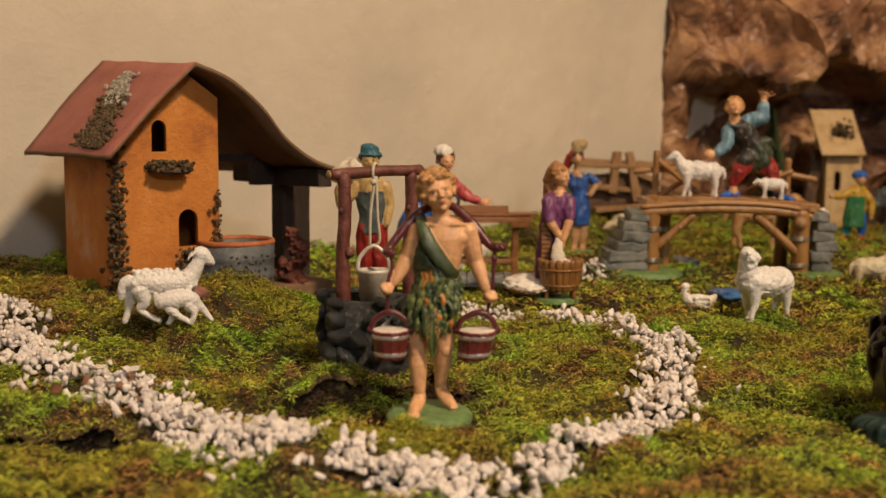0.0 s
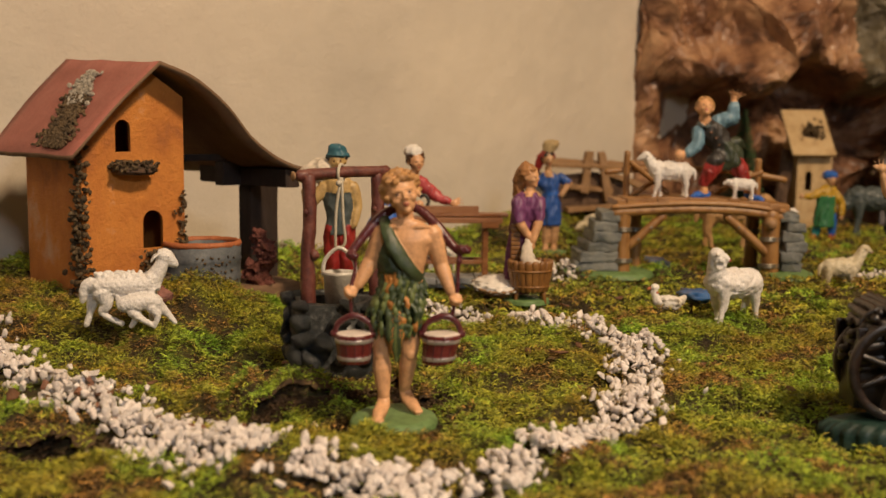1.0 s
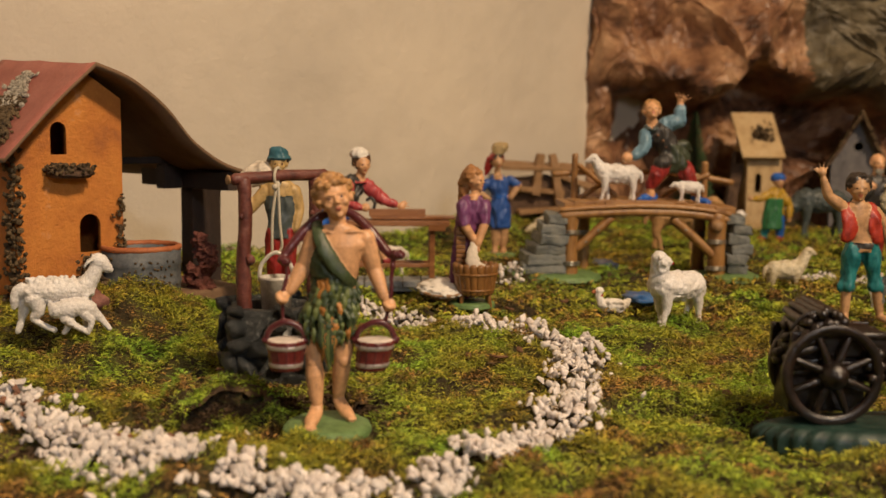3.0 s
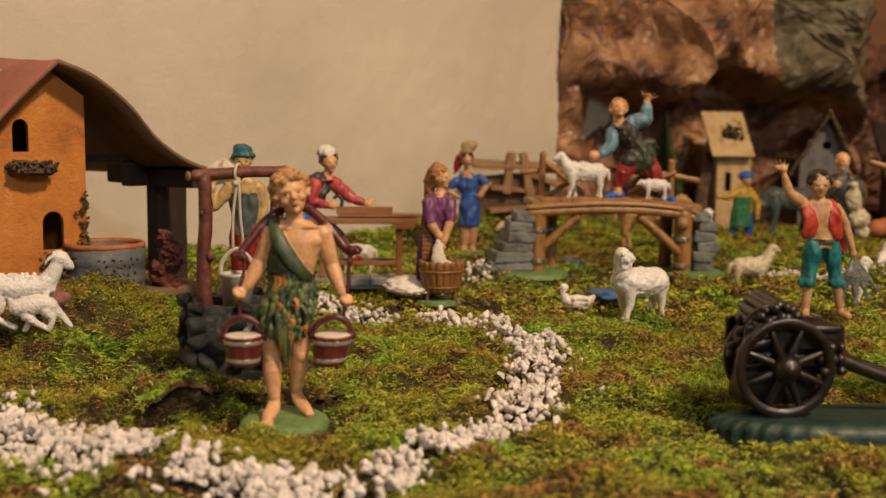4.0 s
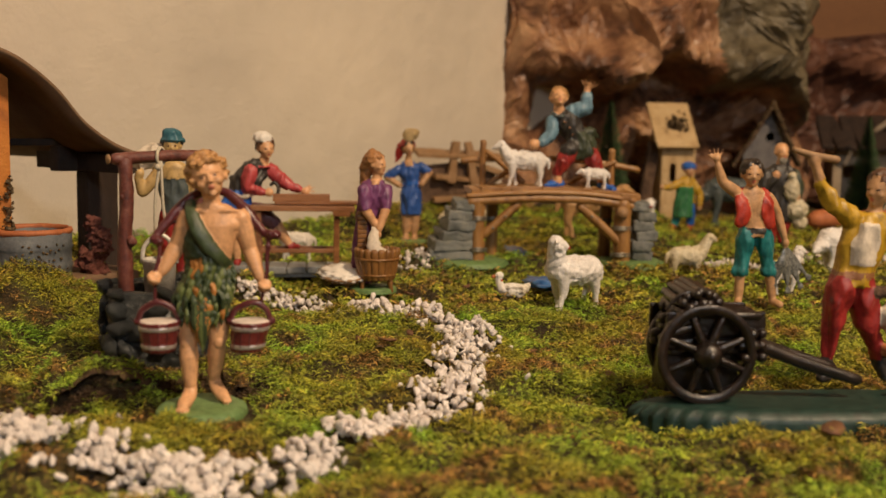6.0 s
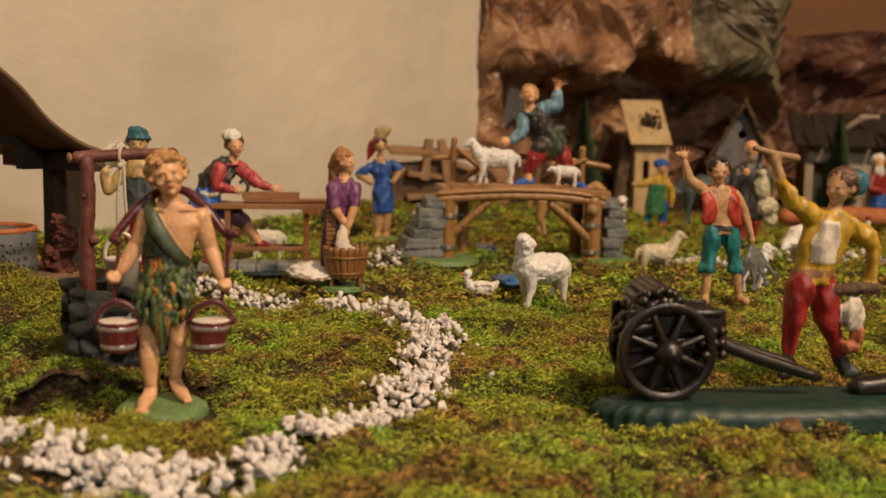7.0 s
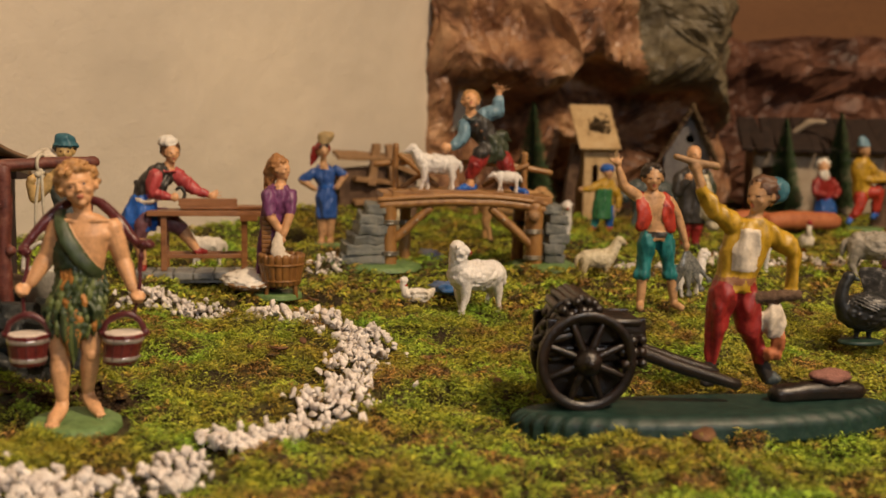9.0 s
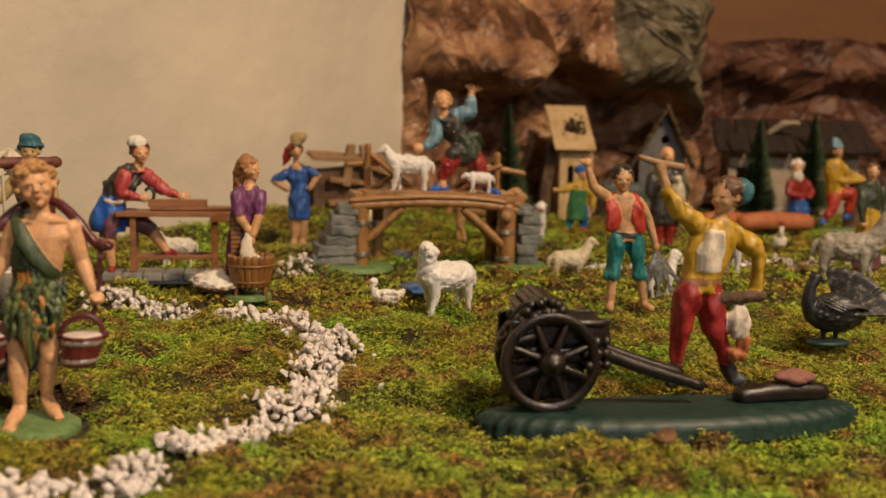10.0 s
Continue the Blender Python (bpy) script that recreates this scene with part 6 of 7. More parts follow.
def blue_cap_man():
    k = Kit(1490, 408)
    k.loft([(1484, 345, 4, 20, 16), (1478, 320, 2, 17, 14), (1474, 296, 0, 19, 14), (1474, 280, 0, 18, 12), (1475, 272, 0, 9, 8)], YELLOW, n=18)
    k.limb((1484, 338), (1508, 336, -8), (1506, 372, -6), (12, 11, 9, 7), RED)
    k.limb((1476, 340), (1472, 362, -8), (1460, 384, -6), (12, 10, 9, 7), RED)
    k.tube([(1458, 388, -4), (1448, 394, -12)], [6, 5], ROYAL)
    k.tube([(1506, 378, -4), (1494, 384, -12)], [6, 5], ROYAL)
    k.limb((1464, 288), (1480, 314, -12), (1520, 312, -16), (8, 7, 7, 5), YELLOW)
    k.limb((1488, 286), (1504, 304, -8), (1528, 308, -12), (8, 7, 7, 5), YELLOW)
    k.hand((1528, 312, -14), (1540, 312), 6, SKIN_TAN)
    k.head((1477, 258, -2), 14, SKIN_TAN, BROWN_HAIR, yaw=30)
    k.loft([(1476, 250, 0, 13, 13), (1475, 242, 0, 10, 10), (1472, 230, 0, 3, 3)], PALE_BLUE)
    k.tube([(1520, 400, 4), (1518, 360, 2), (1520, 325, 0)], [17, 15, 13], BROWN_BARK, rough=0.3)
    k.loft([(1492, 412, 0, 46, 30), (1492, 405, 0, 44, 28), (1492, 403, 0, 20, 14)], BASE_GREEN, n=24)
    k.made("seated_man_figurine", "painted figurine of seated man in yellow with red trousers", pose(0.818, 1.27, 0.003), 0.00066, grain=105)


blue_cap_man()


def granny():
    k = Kit(1415, 392)
    k.loft([(1418, 392, 0, 20, 17), (1418, 365, 0, 20, 17), (1416, 345, 0, 15, 13)], ROYAL, n=20, folds=6, fold=0.06)
    k.loft([(1415, 350, 0, 15, 13), (1414, 325, 0, 18, 14), (1412, 308, 0, 17, 12), (1410, 300, 0, 8, 8)], CRIMSON)
    k.limb((1398, 314), (1392, 334, -8), (1408, 340, -16), (8, 7, 6, 5), CRIMSON)
    k.limb((1428, 314), (1438, 332, -8), (1428, 342, -16), (8, 7, 6, 5), CRIMSON)
    k.head((1409, 286, -2), 15, SKIN, WHITE, yaw=-20, curls=20)
    k.ball((1409, 300, -8), (10, 8, 12), WHITE, rough=0.3)
    k.made("white_haired_figurine", "painted figurine of a white-haired elder in red and blue", pose(0.812, 1.365, 0.003), 0.0007, grain=105)


granny()


def goatherd():
    k = Kit(1572, 470)
    k.loft([(1572, 466, 0, 26, 20), (1572, 430, 0, 25, 20), (1570, 390, 0, 20, 17)], MAUVE, n=20, folds=6, fold=0.06)
    k.loft([(1570, 400, -4, 22, 17), (1570, 370, -4, 20, 16), (1570, 350, -2, 18, 14)], YELLOW, n=18)
    k.loft([(1572, 360, 0, 18, 15), (1572, 330, 0, 22, 16), (1572, 305, 0, 20, 13), (1572, 296, 0, 9, 8)], OLIVE_DARK)
    k.limb((1554, 312), (1550, 345, -8), (1552, 372, -16), (9, 8, 7, 6), OLIVE_DARK)
    k.hand((1552, 380, -16), (1552, 395), 7, SKIN_TAN)
    k.limb((1592, 312), (1600, 345, -4), (1592, 372, -12), (9, 8, 7, 6), OLIVE_DARK)
    k.head((1572, 282, -2), 17, SKIN_TAN, BROWN_HAIR, yaw=-20, curls=16)
    k.made("goatherd_figurine", "painted figurine of a goatherd in dark green with a yellow apron", pose(0.632, 0.90, 0.004), 0.00047, grain=105)


goatherd()


def sheep(name, label, m, length, wool=None, head=(-0.52, -0.04, 0.98), face=180, snout=None, lumps=26, legs=0.40, seed=1, wide=0.23, group="sheep"):
    """A moulded sheep that looks along -x; sizes in body lengths."""
    wool = wool or FLEECE
    k = Kit()
    rnd = random.Random(seed)
    B = lambda c, r, mm=wool, **kw: ball(k.bm, c, r, k.i(mm), **kw)
    zc = legs + 0.20
    B((0, 0, zc), (0.46, wide, 0.23), sub=4, rough=0.22, freq=9)
    B((-0.28, 0, zc + 0.02), (0.21, wide * 0.92, 0.23), sub=3, rough=0.2, freq=6)
    B((0.28, 0, zc - 0.01), (0.22, wide * 0.95, 0.23), sub=3, rough=0.2, freq=6)
    for _ in range(lumps * 5):
        a, b = rnd.uniform(0, 6.2832), rnd.uniform(-1, 1)
        q = (0.455 * b, 0.965 * wide * math.cos(a) * math.sqrt(max(0.05, 1 - b * b)), zc + 0.215 * math.sin(a) * math.sqrt(max(0.05, 1 - b * b)))
        s = rnd.uniform(0.020, 0.036)
        B(q, (s * 1.2, s * 0.8, s * 1.5), sub=2, rough=0.4, freq=1.3)
    hx, hy, hz = head
    tube(k.bm, [(-0.34, 0, zc + 0.05), (-0.34 + (hx + 0.34) * 0.5, hy * 0.5, zc + (hz - zc) * 0.55), (hx + 0.05 * (1 if hx < 0 else -1), hy, hz - 0.03)], [0.19, 0.14, 0.105], k.i(wool), n=14, rough=0.22)
    for _ in range(lumps * 3):
        u, t2 = rnd.uniform(0, 0.9), rnd.uniform(0, 6.2832)
        q = (-0.34 + (hx + 0.34) * u + 0.12 * math.cos(t2), hy * u + 0.13 * math.sin(t2), zc + 0.05 + (hz - zc - 0.05) * u)
        s = rnd.uniform(0.02, 0.035)
        B(q, (s, s, s * 1.4), sub=1, rough=0.3)
    f = radians(face)
    fx, fy = math.cos(f), math.sin(f)
    B((hx, hy, hz), (0.125, 0.115, 0.115), sub=3, rough=0.18, freq=5)
    tube(k.bm, [(hx, hy, hz - 0.01), (hx + fx * 0.10, hy + fy * 0.10, hz - 0.04), (hx + fx * 0.15, hy + fy * 0.15, hz - 0.065)], [0.095, 0.082, 0.06], k.i(wool), n=12)
    B((hx + fx * 0.195, hy + fy * 0.195, hz - 0.075), (0.035, 0.035, 0.03), snout or wool, sub=2)
    for s in (-1, 1):
        tube(k.bm, [(hx - fy * s * 0.09, hy + fx * s * 0.09, hz + 0.04), (hx - fy * s * 0.19 - fx * 0.02, hy + fx * s * 0.19 - fy * 0.02, hz + 0.01)], [0.035, 0.02], k.i(wool), n=8, k=2, flat=0.5)
    for x, y, sway in ((-0.31, -0.12, -0.05), (-0.25, 0.12, 0.06), (0.30, -0.12, 0.07), (0.34, 0.12, -0.02)):
        back = x > 0
        tube(k.bm, [(x, y, zc - 0.05), (x + (0.05 if back else 0.01), y, legs * 0.72), (x + sway * 0.6 + (0.01 if back else 0), y, legs * 0.42), (x + sway, y, 0.03)], [0.115, 0.07, 0.045, 0.042], k.i(wool), n=10)
        B((x + sway - 0.02, y, 0.022), (0.06, 0.045, 0.03), sub=1)
    tube(k.bm, [(0.44, 0, zc + 0.08), (0.54, 0, zc + 0.0), (0.56, 0, zc - 0.18)], [0.06, 0.055, 0.035], k.i(wool), n=9, rough=0.3)
    return k.made(name, label, m, length, "figurine", group, grain=75)


def ewe_and_lamb():
    k = Kit(444, 520)
    F = FLEECE
    k.tube([(60, 300), (130, 292), (220, 296), (310, 292), (365, 300)], [52, 72, 70, 68, 52], F, flat=0.8)
    k.tube([(340, 290), (378, 240), (408, 180), (412, 150)], [58, 44, 36, 36], F)
    k.tube([(404, 140), (430, 150), (462, 182), (480, 196)], [40, 40, 27, 17], F)
    for d in (-30, 30):
        k.tube([(395, 130, d), (365, 150, d * 1.4), (350, 172, d * 1.5)], [13, 16, 7], F, flat=0.5)
    k.ball((441, 146, -33), (7, 4, 5), EYE)
    k.tube([(48, 280), (16, 296), (0, 340), (-4, 385)], [34, 30, 25, 12], F)
    k.tube([(100, 330, -22), (118, 395, -26), (92, 432, -26), (135, 470, -26), (196, 502, -26)], [56, 34, 20, 16, 16], F)
    k.tube([(70, 330, 26), (40, 400, 28), (28, 450, 26), (8, 512, 26)], [50, 30, 18, 17], F)
    k.tube([(340, 340, 26), (352, 420, 26), (340, 512, 26)], [40, 20, 15], F)
    # the lamb at its flank
    k.tube([(200, 392, -62), (260, 385, -66), (330, 376, -66), (380, 386, -64)], [42, 50, 46, 38], F)
    k.tube([(205, 385, -64), (190, 372, -60), (178, 362, -52)], [34, 28, 18], F)
    for pts in ([(250, 430, -80), (300, 470, -82), (365, 512, -82)], [(350, 410, -84), (380, 455, -84), (362, 508, -84)], [(390, 405, -60), (435, 455, -58), (470, 500, -58)], [(270, 440, -50), (262, 480, -48), (240, 515, -48)]):
        k.tube(pts, [30, 18, 13], F)
    rnd = random.Random(14)
    for _ in range(150):
        u, a = rnd.random(), rnd.uniform(0, 6.2832)
        k.ball((60 + 300 * u, 296 + 66 * math.sin(a), 54 * math.cos(a)), (15, 11, 17), F, sub=1, rough=0.4)
    k.made("sheep_figurine", "glossy white ewe figurine walking with her lamb at her flank", stand(-0.131, 0.616, 12, 0.001), 0.000105, group="sheep", grain=110)


ewe_and_lamb()
sheep("sheep_figurine", "white sheep figurine with a red nose turning its head", stand(0.216, 0.716, 28), 0.043, head=(-0.46, -0.10, 1.06), face=-32, snout=RED, legs=0.40, seed=4, wide=0.28)
sheep("sheep_figurine", "aged cream sheep figurine standing beside the bridge", stand(0.350, 0.882, 186), 0.033, FLEECE_OLD, head=(-0.60, 0.0, 1.05), face=175, snout=PINK, seed=5)
sheep("sheep_figurine", "white sheep figurine standing on the bridge deck", pose(0.2265, 0.962, 0.0690, 0, 0, -6), 0.038, head=(-0.56, -0.02, 0.95), face=185, seed=6)
sheep("lamb_figurine", "small white lamb figurine on the bridge deck", pose(0.289, 0.957, 0.0675, 0, 0, -4), 0.0225, head=(-0.56, -0.04, 0.70), face=190, seed=7)
sheep("sheep_figurine", "white sheep figurine behind the carpenter's bench", stand(0.026, 0.985, 8), 0.031, head=(-0.50, -0.06, 0.92), face=215, snout=PINK, seed=8)
sheep("sheep_figurine", "white sheep figurine grazing by the far gravel", stand(0.492, 0.900, 20), 0.046, head=(-0.56, -0.02, 0.50), face=200, seed=9, wide=0.26)
sheep("sheep_figurine", "white sheep figurine lying behind the bridge", stand(0.394, 1.17, 100), 0.045, head=(-0.50, 0.0, 0.95), face=160, snout=RED, seed=10)
sheep("cow_figurine", "tan cow figurine behind the bridge legs", stand(0.335, 1.16, 180), 0.064, TAN_HIDE, head=(-0.58, 0.0, 0.80), lumps=0, legs=0.42, seed=11, group="")
sheep("sheep_figurine", "pale sheep figurine grazing by the ruined hut", stand(0.205, 1.19, 10), 0.042, FLEECE_OLD, head=(-0.56, -0.02, 0.55), face=190, seed=12)
sheep("goat_figurine", "grey shaggy goat figurine standing by the goatherd", stand(0.594, 0.866, 150), 0.052, FLEECE_GREY, head=(-0.62, 0.0, 1.15), face=170, seed=13)
sheep("donkey_figurine", "dark grey donkey figurine with its head lowered", stand(0.545, 1.30, 0), 0.062, SLATE, head=(-0.6, 0, 0.62), face=190, lumps=2, legs=0.55, seed=14, group="")
sheep("sheep_figurine", "white fleecy sheep figurine beside the fisher boy", stand(0.398, 0.800, 200), 0.029, head=(-0.5, 0.0, 1.15), face=150, snout=RED, seed=15)


def birds():
    # black turkey
    k = Kit(1470, 606)
    k.ball((1492, 548), (60, 36, 38), BLACK_FEATHER, sub=4, rough=0.12, freq=6)
    k.tube([(1448, 552), (1436, 528), (1438, 500), (1446, 484)], [20, 14, 11, 11], BLACK_FEATHER)
    k.ball((1448, 480, 0), (14, 11, 11), BLACK_FEATHER)
    k.tube([(1456, 482), (1470, 486)], [5, 2], SLATE)
    for j in range(25):
        a = radians(2 + j * 4.2)
        k.tube([(1516, 548, (j - 12) * 2), (1520 + 66 * math.cos(a) * 0.9, 545 - 70 * math.sin(a), (j - 12) * 4)], [9, 13], FEATHER_EDGE, flat=0.4, n=8, k=3)
    for j in range(40):
        a = 0.55 + 2.1 * (j % 10) / 10
        b = (j // 10) * 0.28
        k.tube([(1480 + 20 * b + 40 * math.cos(a), 548 - 34 * math.sin(a) * math.cos(b), -34 * math.sin(b + 0.2)), (1500 + 20 * b + 40 * math.cos(a), 556 - 34 * math.sin(a) * math.cos(b), -40 * math.sin(b + 0.25))], [7, 5], FEATHER_EDGE, flat=0.3, n=7, k=2)
    for x in (1470, 1496):
        k.tube([(x, 580), (x, 600)], [6, 4], BLACK_FEATHER)
    k.loft([(1480, 609, 0, 46, 30), (1480, 602, 0, 44, 28), (1480, 599, 0, 20, 14)], BASE_TEAL, n=24)
    k.made("turkey_figurine", "black turkey figurine with grey-edged fanned tail feathers", pose(0.424, 0.602, 0.004), 0.00031, grain=110)
    # duck
    k = Kit(680, 540)
    k.ball((686, 525), (27, 16, 14), WHITE, sub=3, rough=0.2, freq=5)
    for j in range(16):
        k.ball((676 + 3 * (j % 6) * 1.6, 520 + 6 * (j // 6), -12), (5, 4, 3.5), FLEECE_GREY, sub=1)
    k.tube([(708, 522), (716, 514)], [9, 4], WHITE)
    k.tube([(666, 522), (660, 508), (661, 498)], [9, 6, 6], WHITE)
    k.ball((661, 497), (8, 7, 7), WHITE)
    k.tube([(656, 498), (648, 500)], [3, 2.5], TERRACOTTA)
    k.ball((661, 506), (7, 6, 4), RED)
    k.made("duck_figurine", "speckled white duck figurine with a red bill at the pond", pose(0.180, 0.757, 0.003), 0.000383, grain=80)
    # goose
    k = Kit(1383, 443)
    k.ball((1384, 424), (14, 18, 16), WHITE, sub=3, rough=0.12)
    k.tube([(1383, 415, -8), (1381, 402, -14), (1382, 390, -12)], [7, 5, 5], WHITE)
    k.ball((1382, 388, -13), (6, 6, 6), CRIMSON)
    k.tube([(1380, 438), (1380, 444)], [4, 4], TERRACOTTA)
    k.made("goose_figurine", "white goose figurine with a red head on the moss", pose(0.627, 1.056, 0.003), 0.00053, grain=60)


birds()


def basin():
    b = bmesh.new()
    loft(b, [(0, 0, 0.0, 0.011, 0.011), (0, 0, 0.004, 0.0172, 0.0172), (0, 0, 0.0062, 0.0182, 0.0182)], n=30)
    bs = thing("toy_basket", "small round basket of wrinkled pale cloth on the moss", "basket", pose(0.066, 0.806, ground_z(0.066, 0.806) + 0.004, 13, 0, 0))
    part("body", b, CUT_WOOD, bs)
    b = bmesh.new()
    ball(b, (0, 0, 0.0062), (0.0178, 0.0178, 0.0036), sub=4, rough=0.35, freq=6)
    part("linen", b, WHITE, bs, "wrinkled cream linen")
    b = bmesh.new()
    tube(b, [(0.018 * math.cos(a), 0.018 * math.sin(a), 0.0064) for a in np.linspace(0, 6.2832, 25)], [0.001, 0.001], n=6, k=1)
    part("rim", b, CUT_WOOD, bs)


basin()


def pond():
    for x, y, sx, sy in ((0.2085, 0.776, 0.013, 0.022), (0.236, 1.05, 0.010, 0.035)):
        b = bmesh.new()
        ball(b, (0, 0, 0), (sx, sy, 0.004), sub=3, rough=0.4, freq=3)
        solid("pond", b, POND, "small patch of glossy blue painted water", "pond", stand(x, y, 0, 0.0085))


pond()


# ---- far huts, trees, clay ----
def beige_house():
    h = thing("toy_hut", "narrow beige card hut with a steep pale roof", "toy house", pose(0.515, 1.485, -0.014, 0, 0, 2))
    front = panel([(0, 0), (0.048, 0), (0.048, 0.115), (0.0, 0.115)], [arch(0.016, 0.060, 0.009, 0.026)], 0.003)
    part("front_wall", front, BEIGE_HOUSE, h, smooth=False)
    for x in (0.0015, 0.0465):
        b = bmesh.new()
        box(b, (x, 0.023, 0.062), (0.003, 0.040, 0.125))
        part("side_wall", b, BEIGE_HOUSE, h, smooth=False)
    b = bmesh.new()
    box(b, (0.024, 0.044, 0.075), (0.048, 0.003, 0.15))
    part("back_wall", b, BEIGE_HOUSE, h, smooth=False)
    b = bmesh.new()
    box(b, (0.018, 0.012, 0.138), (0.060, 0.082, 0.003), turn=(48, 0, 0), bevel=0.0008)
    rf = part("roof", b, BEIGE_HOUSE, h, "pale steep card roof", smooth=False)
    b = bmesh.new()
    rnd = random.Random(8)
    chips(b, [(0.022 + rnd.gauss(0, 0.006), 0.006 + rnd.gauss(0, 0.005), 0.138 + rnd.gauss(0, 0.006)) for _ in range(110)], 0.0026, seed=4)
    part("bark_knot", b, BARK, rf, "knot of bark on the roof", smooth=False)
    b = bmesh.new()
    box(b, (-0.014, 0.015, 0.055), (0.018, 0.008, 0.12), turn=(0, 8, 10), bevel=0.002, rough=0.003)
    part("plank", b, BROWN_BARK, h, "leaning bark plank", smooth=False)


beige_house()


def grey_house():
    h = thing("toy_hut", "grey card hut with a pointed gable and a bark roof", "toy house", pose(0.628, 1.475, -0.005, 0, 0, -20))
    front = panel([(0, 0), (0.062, 0), (0.062, 0.095), (0.036, 0.150), (0.0, 0.090)], [[(0.034 + 0.006 * math.cos(a), 0.115 + 0.006 * math.sin(a)) for a in np.linspace(0, 6.1, 14)], arch(0.030, 0.0, 0.022, 0.045)], 0.003)
    part("front_wall", front, GREY_HOUSE, h, smooth=False)
    for x, z in ((0.0015, 0.09), (0.0605, 0.095)):
        b = bmesh.new()
        box(b, (x, 0.03, z / 2), (0.003, 0.056, z))
        part("side_wall", b, GREY_HOUSE, h, smooth=False)
    b = panel([(0, 0), (0.062, 0), (0.062, 0.095), (0.036, 0.150), (0.0, 0.090)], [], 0.003)
    b.transform(Matrix.Translation((0, 0.060, 0)))
    part("back_wall", b, GREY_HOUSE, h, smooth=False)
    rnd = random.Random(11)
    for (x0, z0, x1, z1) in ((-0.014, 0.072, 0.037, 0.158), (0.074, 0.076, 0.036, 0.158)):
        a = math.degrees(math.atan2(z1 - z0, x1 - x0))
        ln = math.hypot(x1 - x0, z1 - z0)
        b = bmesh.new()
        box(b, ((x0 + x1) / 2, 0.026, (z0 + z1) / 2), (ln, 0.085, 0.004), turn=(0, -a, 0), bevel=0.001, rough=0.002)
        slope = part("roof_slope", b, BROWN_BARK, h, "grey-brown bark roof slope", smooth=False)
        b = bmesh.new()
        chips(b, [(x0 + (x1 - x0) * u, -0.016 + rnd.gauss(0, 0.002), z0 + (z1 - z0) * u + 0.003) for u in [rnd.random() for _ in range(60)]], 0.0028, seed=int(a) + 200)
        tagged(part("bark_litter", b, BARK, slope, smooth=False), kind="stuff")


grey_house()


def stone_barn():
    h = thing("toy_barn", "low pale-walled barn with a dark bark roof under the rocks", "toy house", pose(0.80, 1.56, -0.005, 0, 0, -16))
    front = panel([(0, 0), (0.19, 0), (0.19, 0.10), (0, 0.10)], [[(0.012, 0.0), (0.055, 0.0), (0.055, 0.075), (0.012, 0.075)], arch(0.125, 0.03, 0.016, 0.03)], 0.004)
    part("front_wall", front, PALE_WALL, h, smooth=False)
    b = panel([(0, 0), (0.19, 0), (0.19, 0.10), (0, 0.10)], [], 0.004)
    b.transform(Matrix.Translation((0, 0.08, 0)))
    part("back_wall", b, PALE_WALL, h, smooth=False)
    for x in (0.002, 0.188):
        b = bmesh.new()
        box(b, (x, 0.04, 0.05), (0.004, 0.076, 0.10))
        part("side_wall", b, PALE_WALL, h, smooth=False)
    for i in range(14):
        b = bmesh.new()
        box(b, (-0.012 + i * 0.0165, 0.022, 0.122), (0.017, 0.115, 0.007), turn=(24, random.Random(i).uniform(-8, 8), 0), bevel=0.002, rough=0.003)
        part("bark_plank", b, DARK_WOOD, h, smooth=False)
    b = bmesh.new()
    tube(b, [(0.06, 0.02, 0.125), (0.08, 0.01, 0.14), (0.10, 0.0, 0.142)], [0.003, 0.006, 0.003], rough=0.6)
    part("roof_stone", b, PALE_WALL, h, "pale stones lying on the roof")


stone_barn()


def ruin():
    h = thing("toy_ruin", "ruined bark hut with crossed planks and a doorway", "toy house", pose(0.165, 1.335, 0.0, 0, 0, 14))
    front = panel([(0, 0), (0.10, 0), (0.10, 0.062), (0.055, 0.075), (0, 0.07)], [[(0.035, 0.0), (0.052, 0.0), (0.052, 0.026), (0.035, 0.026)], [(0.066, 0.036), (0.08, 0.036), (0.08, 0.05), (0.066, 0.05)]], 0.006)
    part("front_wall", front, BROWN_BARK, h, smooth=False)
    b = bmesh.new()
    box(b, (0.05, 0.03, 0.03), (0.098, 0.03, 0.064), rough=0.002)
    part("core", b, BROWN_BARK, h, smooth=False)
    for q, size, turn in (((0.05, -0.004, 0.084), (0.115, 0.03, 0.005), (12, 3, 0)), ((0.045, -0.01, 0.055), (0.06, 0.01, 0.006), (0, 6, 5)), ((0.04, -0.012, 0.075), (0.010, 0.008, 0.05), (0, 8, 0)), ((0.064, -0.012, 0.07), (0.010, 0.008, 0.06), (0, -10, 0)), ((0.05, -0.012, 0.032), (0.07, 0.012, 0.006), (0, -4, 0)), ((0.095, -0.008, 0.065), (0.06, 0.008, 0.007), (0, 20, 0))):
        b = bmesh.new()
        box(b, q, size, turn=turn, bevel=0.001, rough=0.002)
        part("plank", b, CUT_WOOD, h, smooth=False)


ruin()


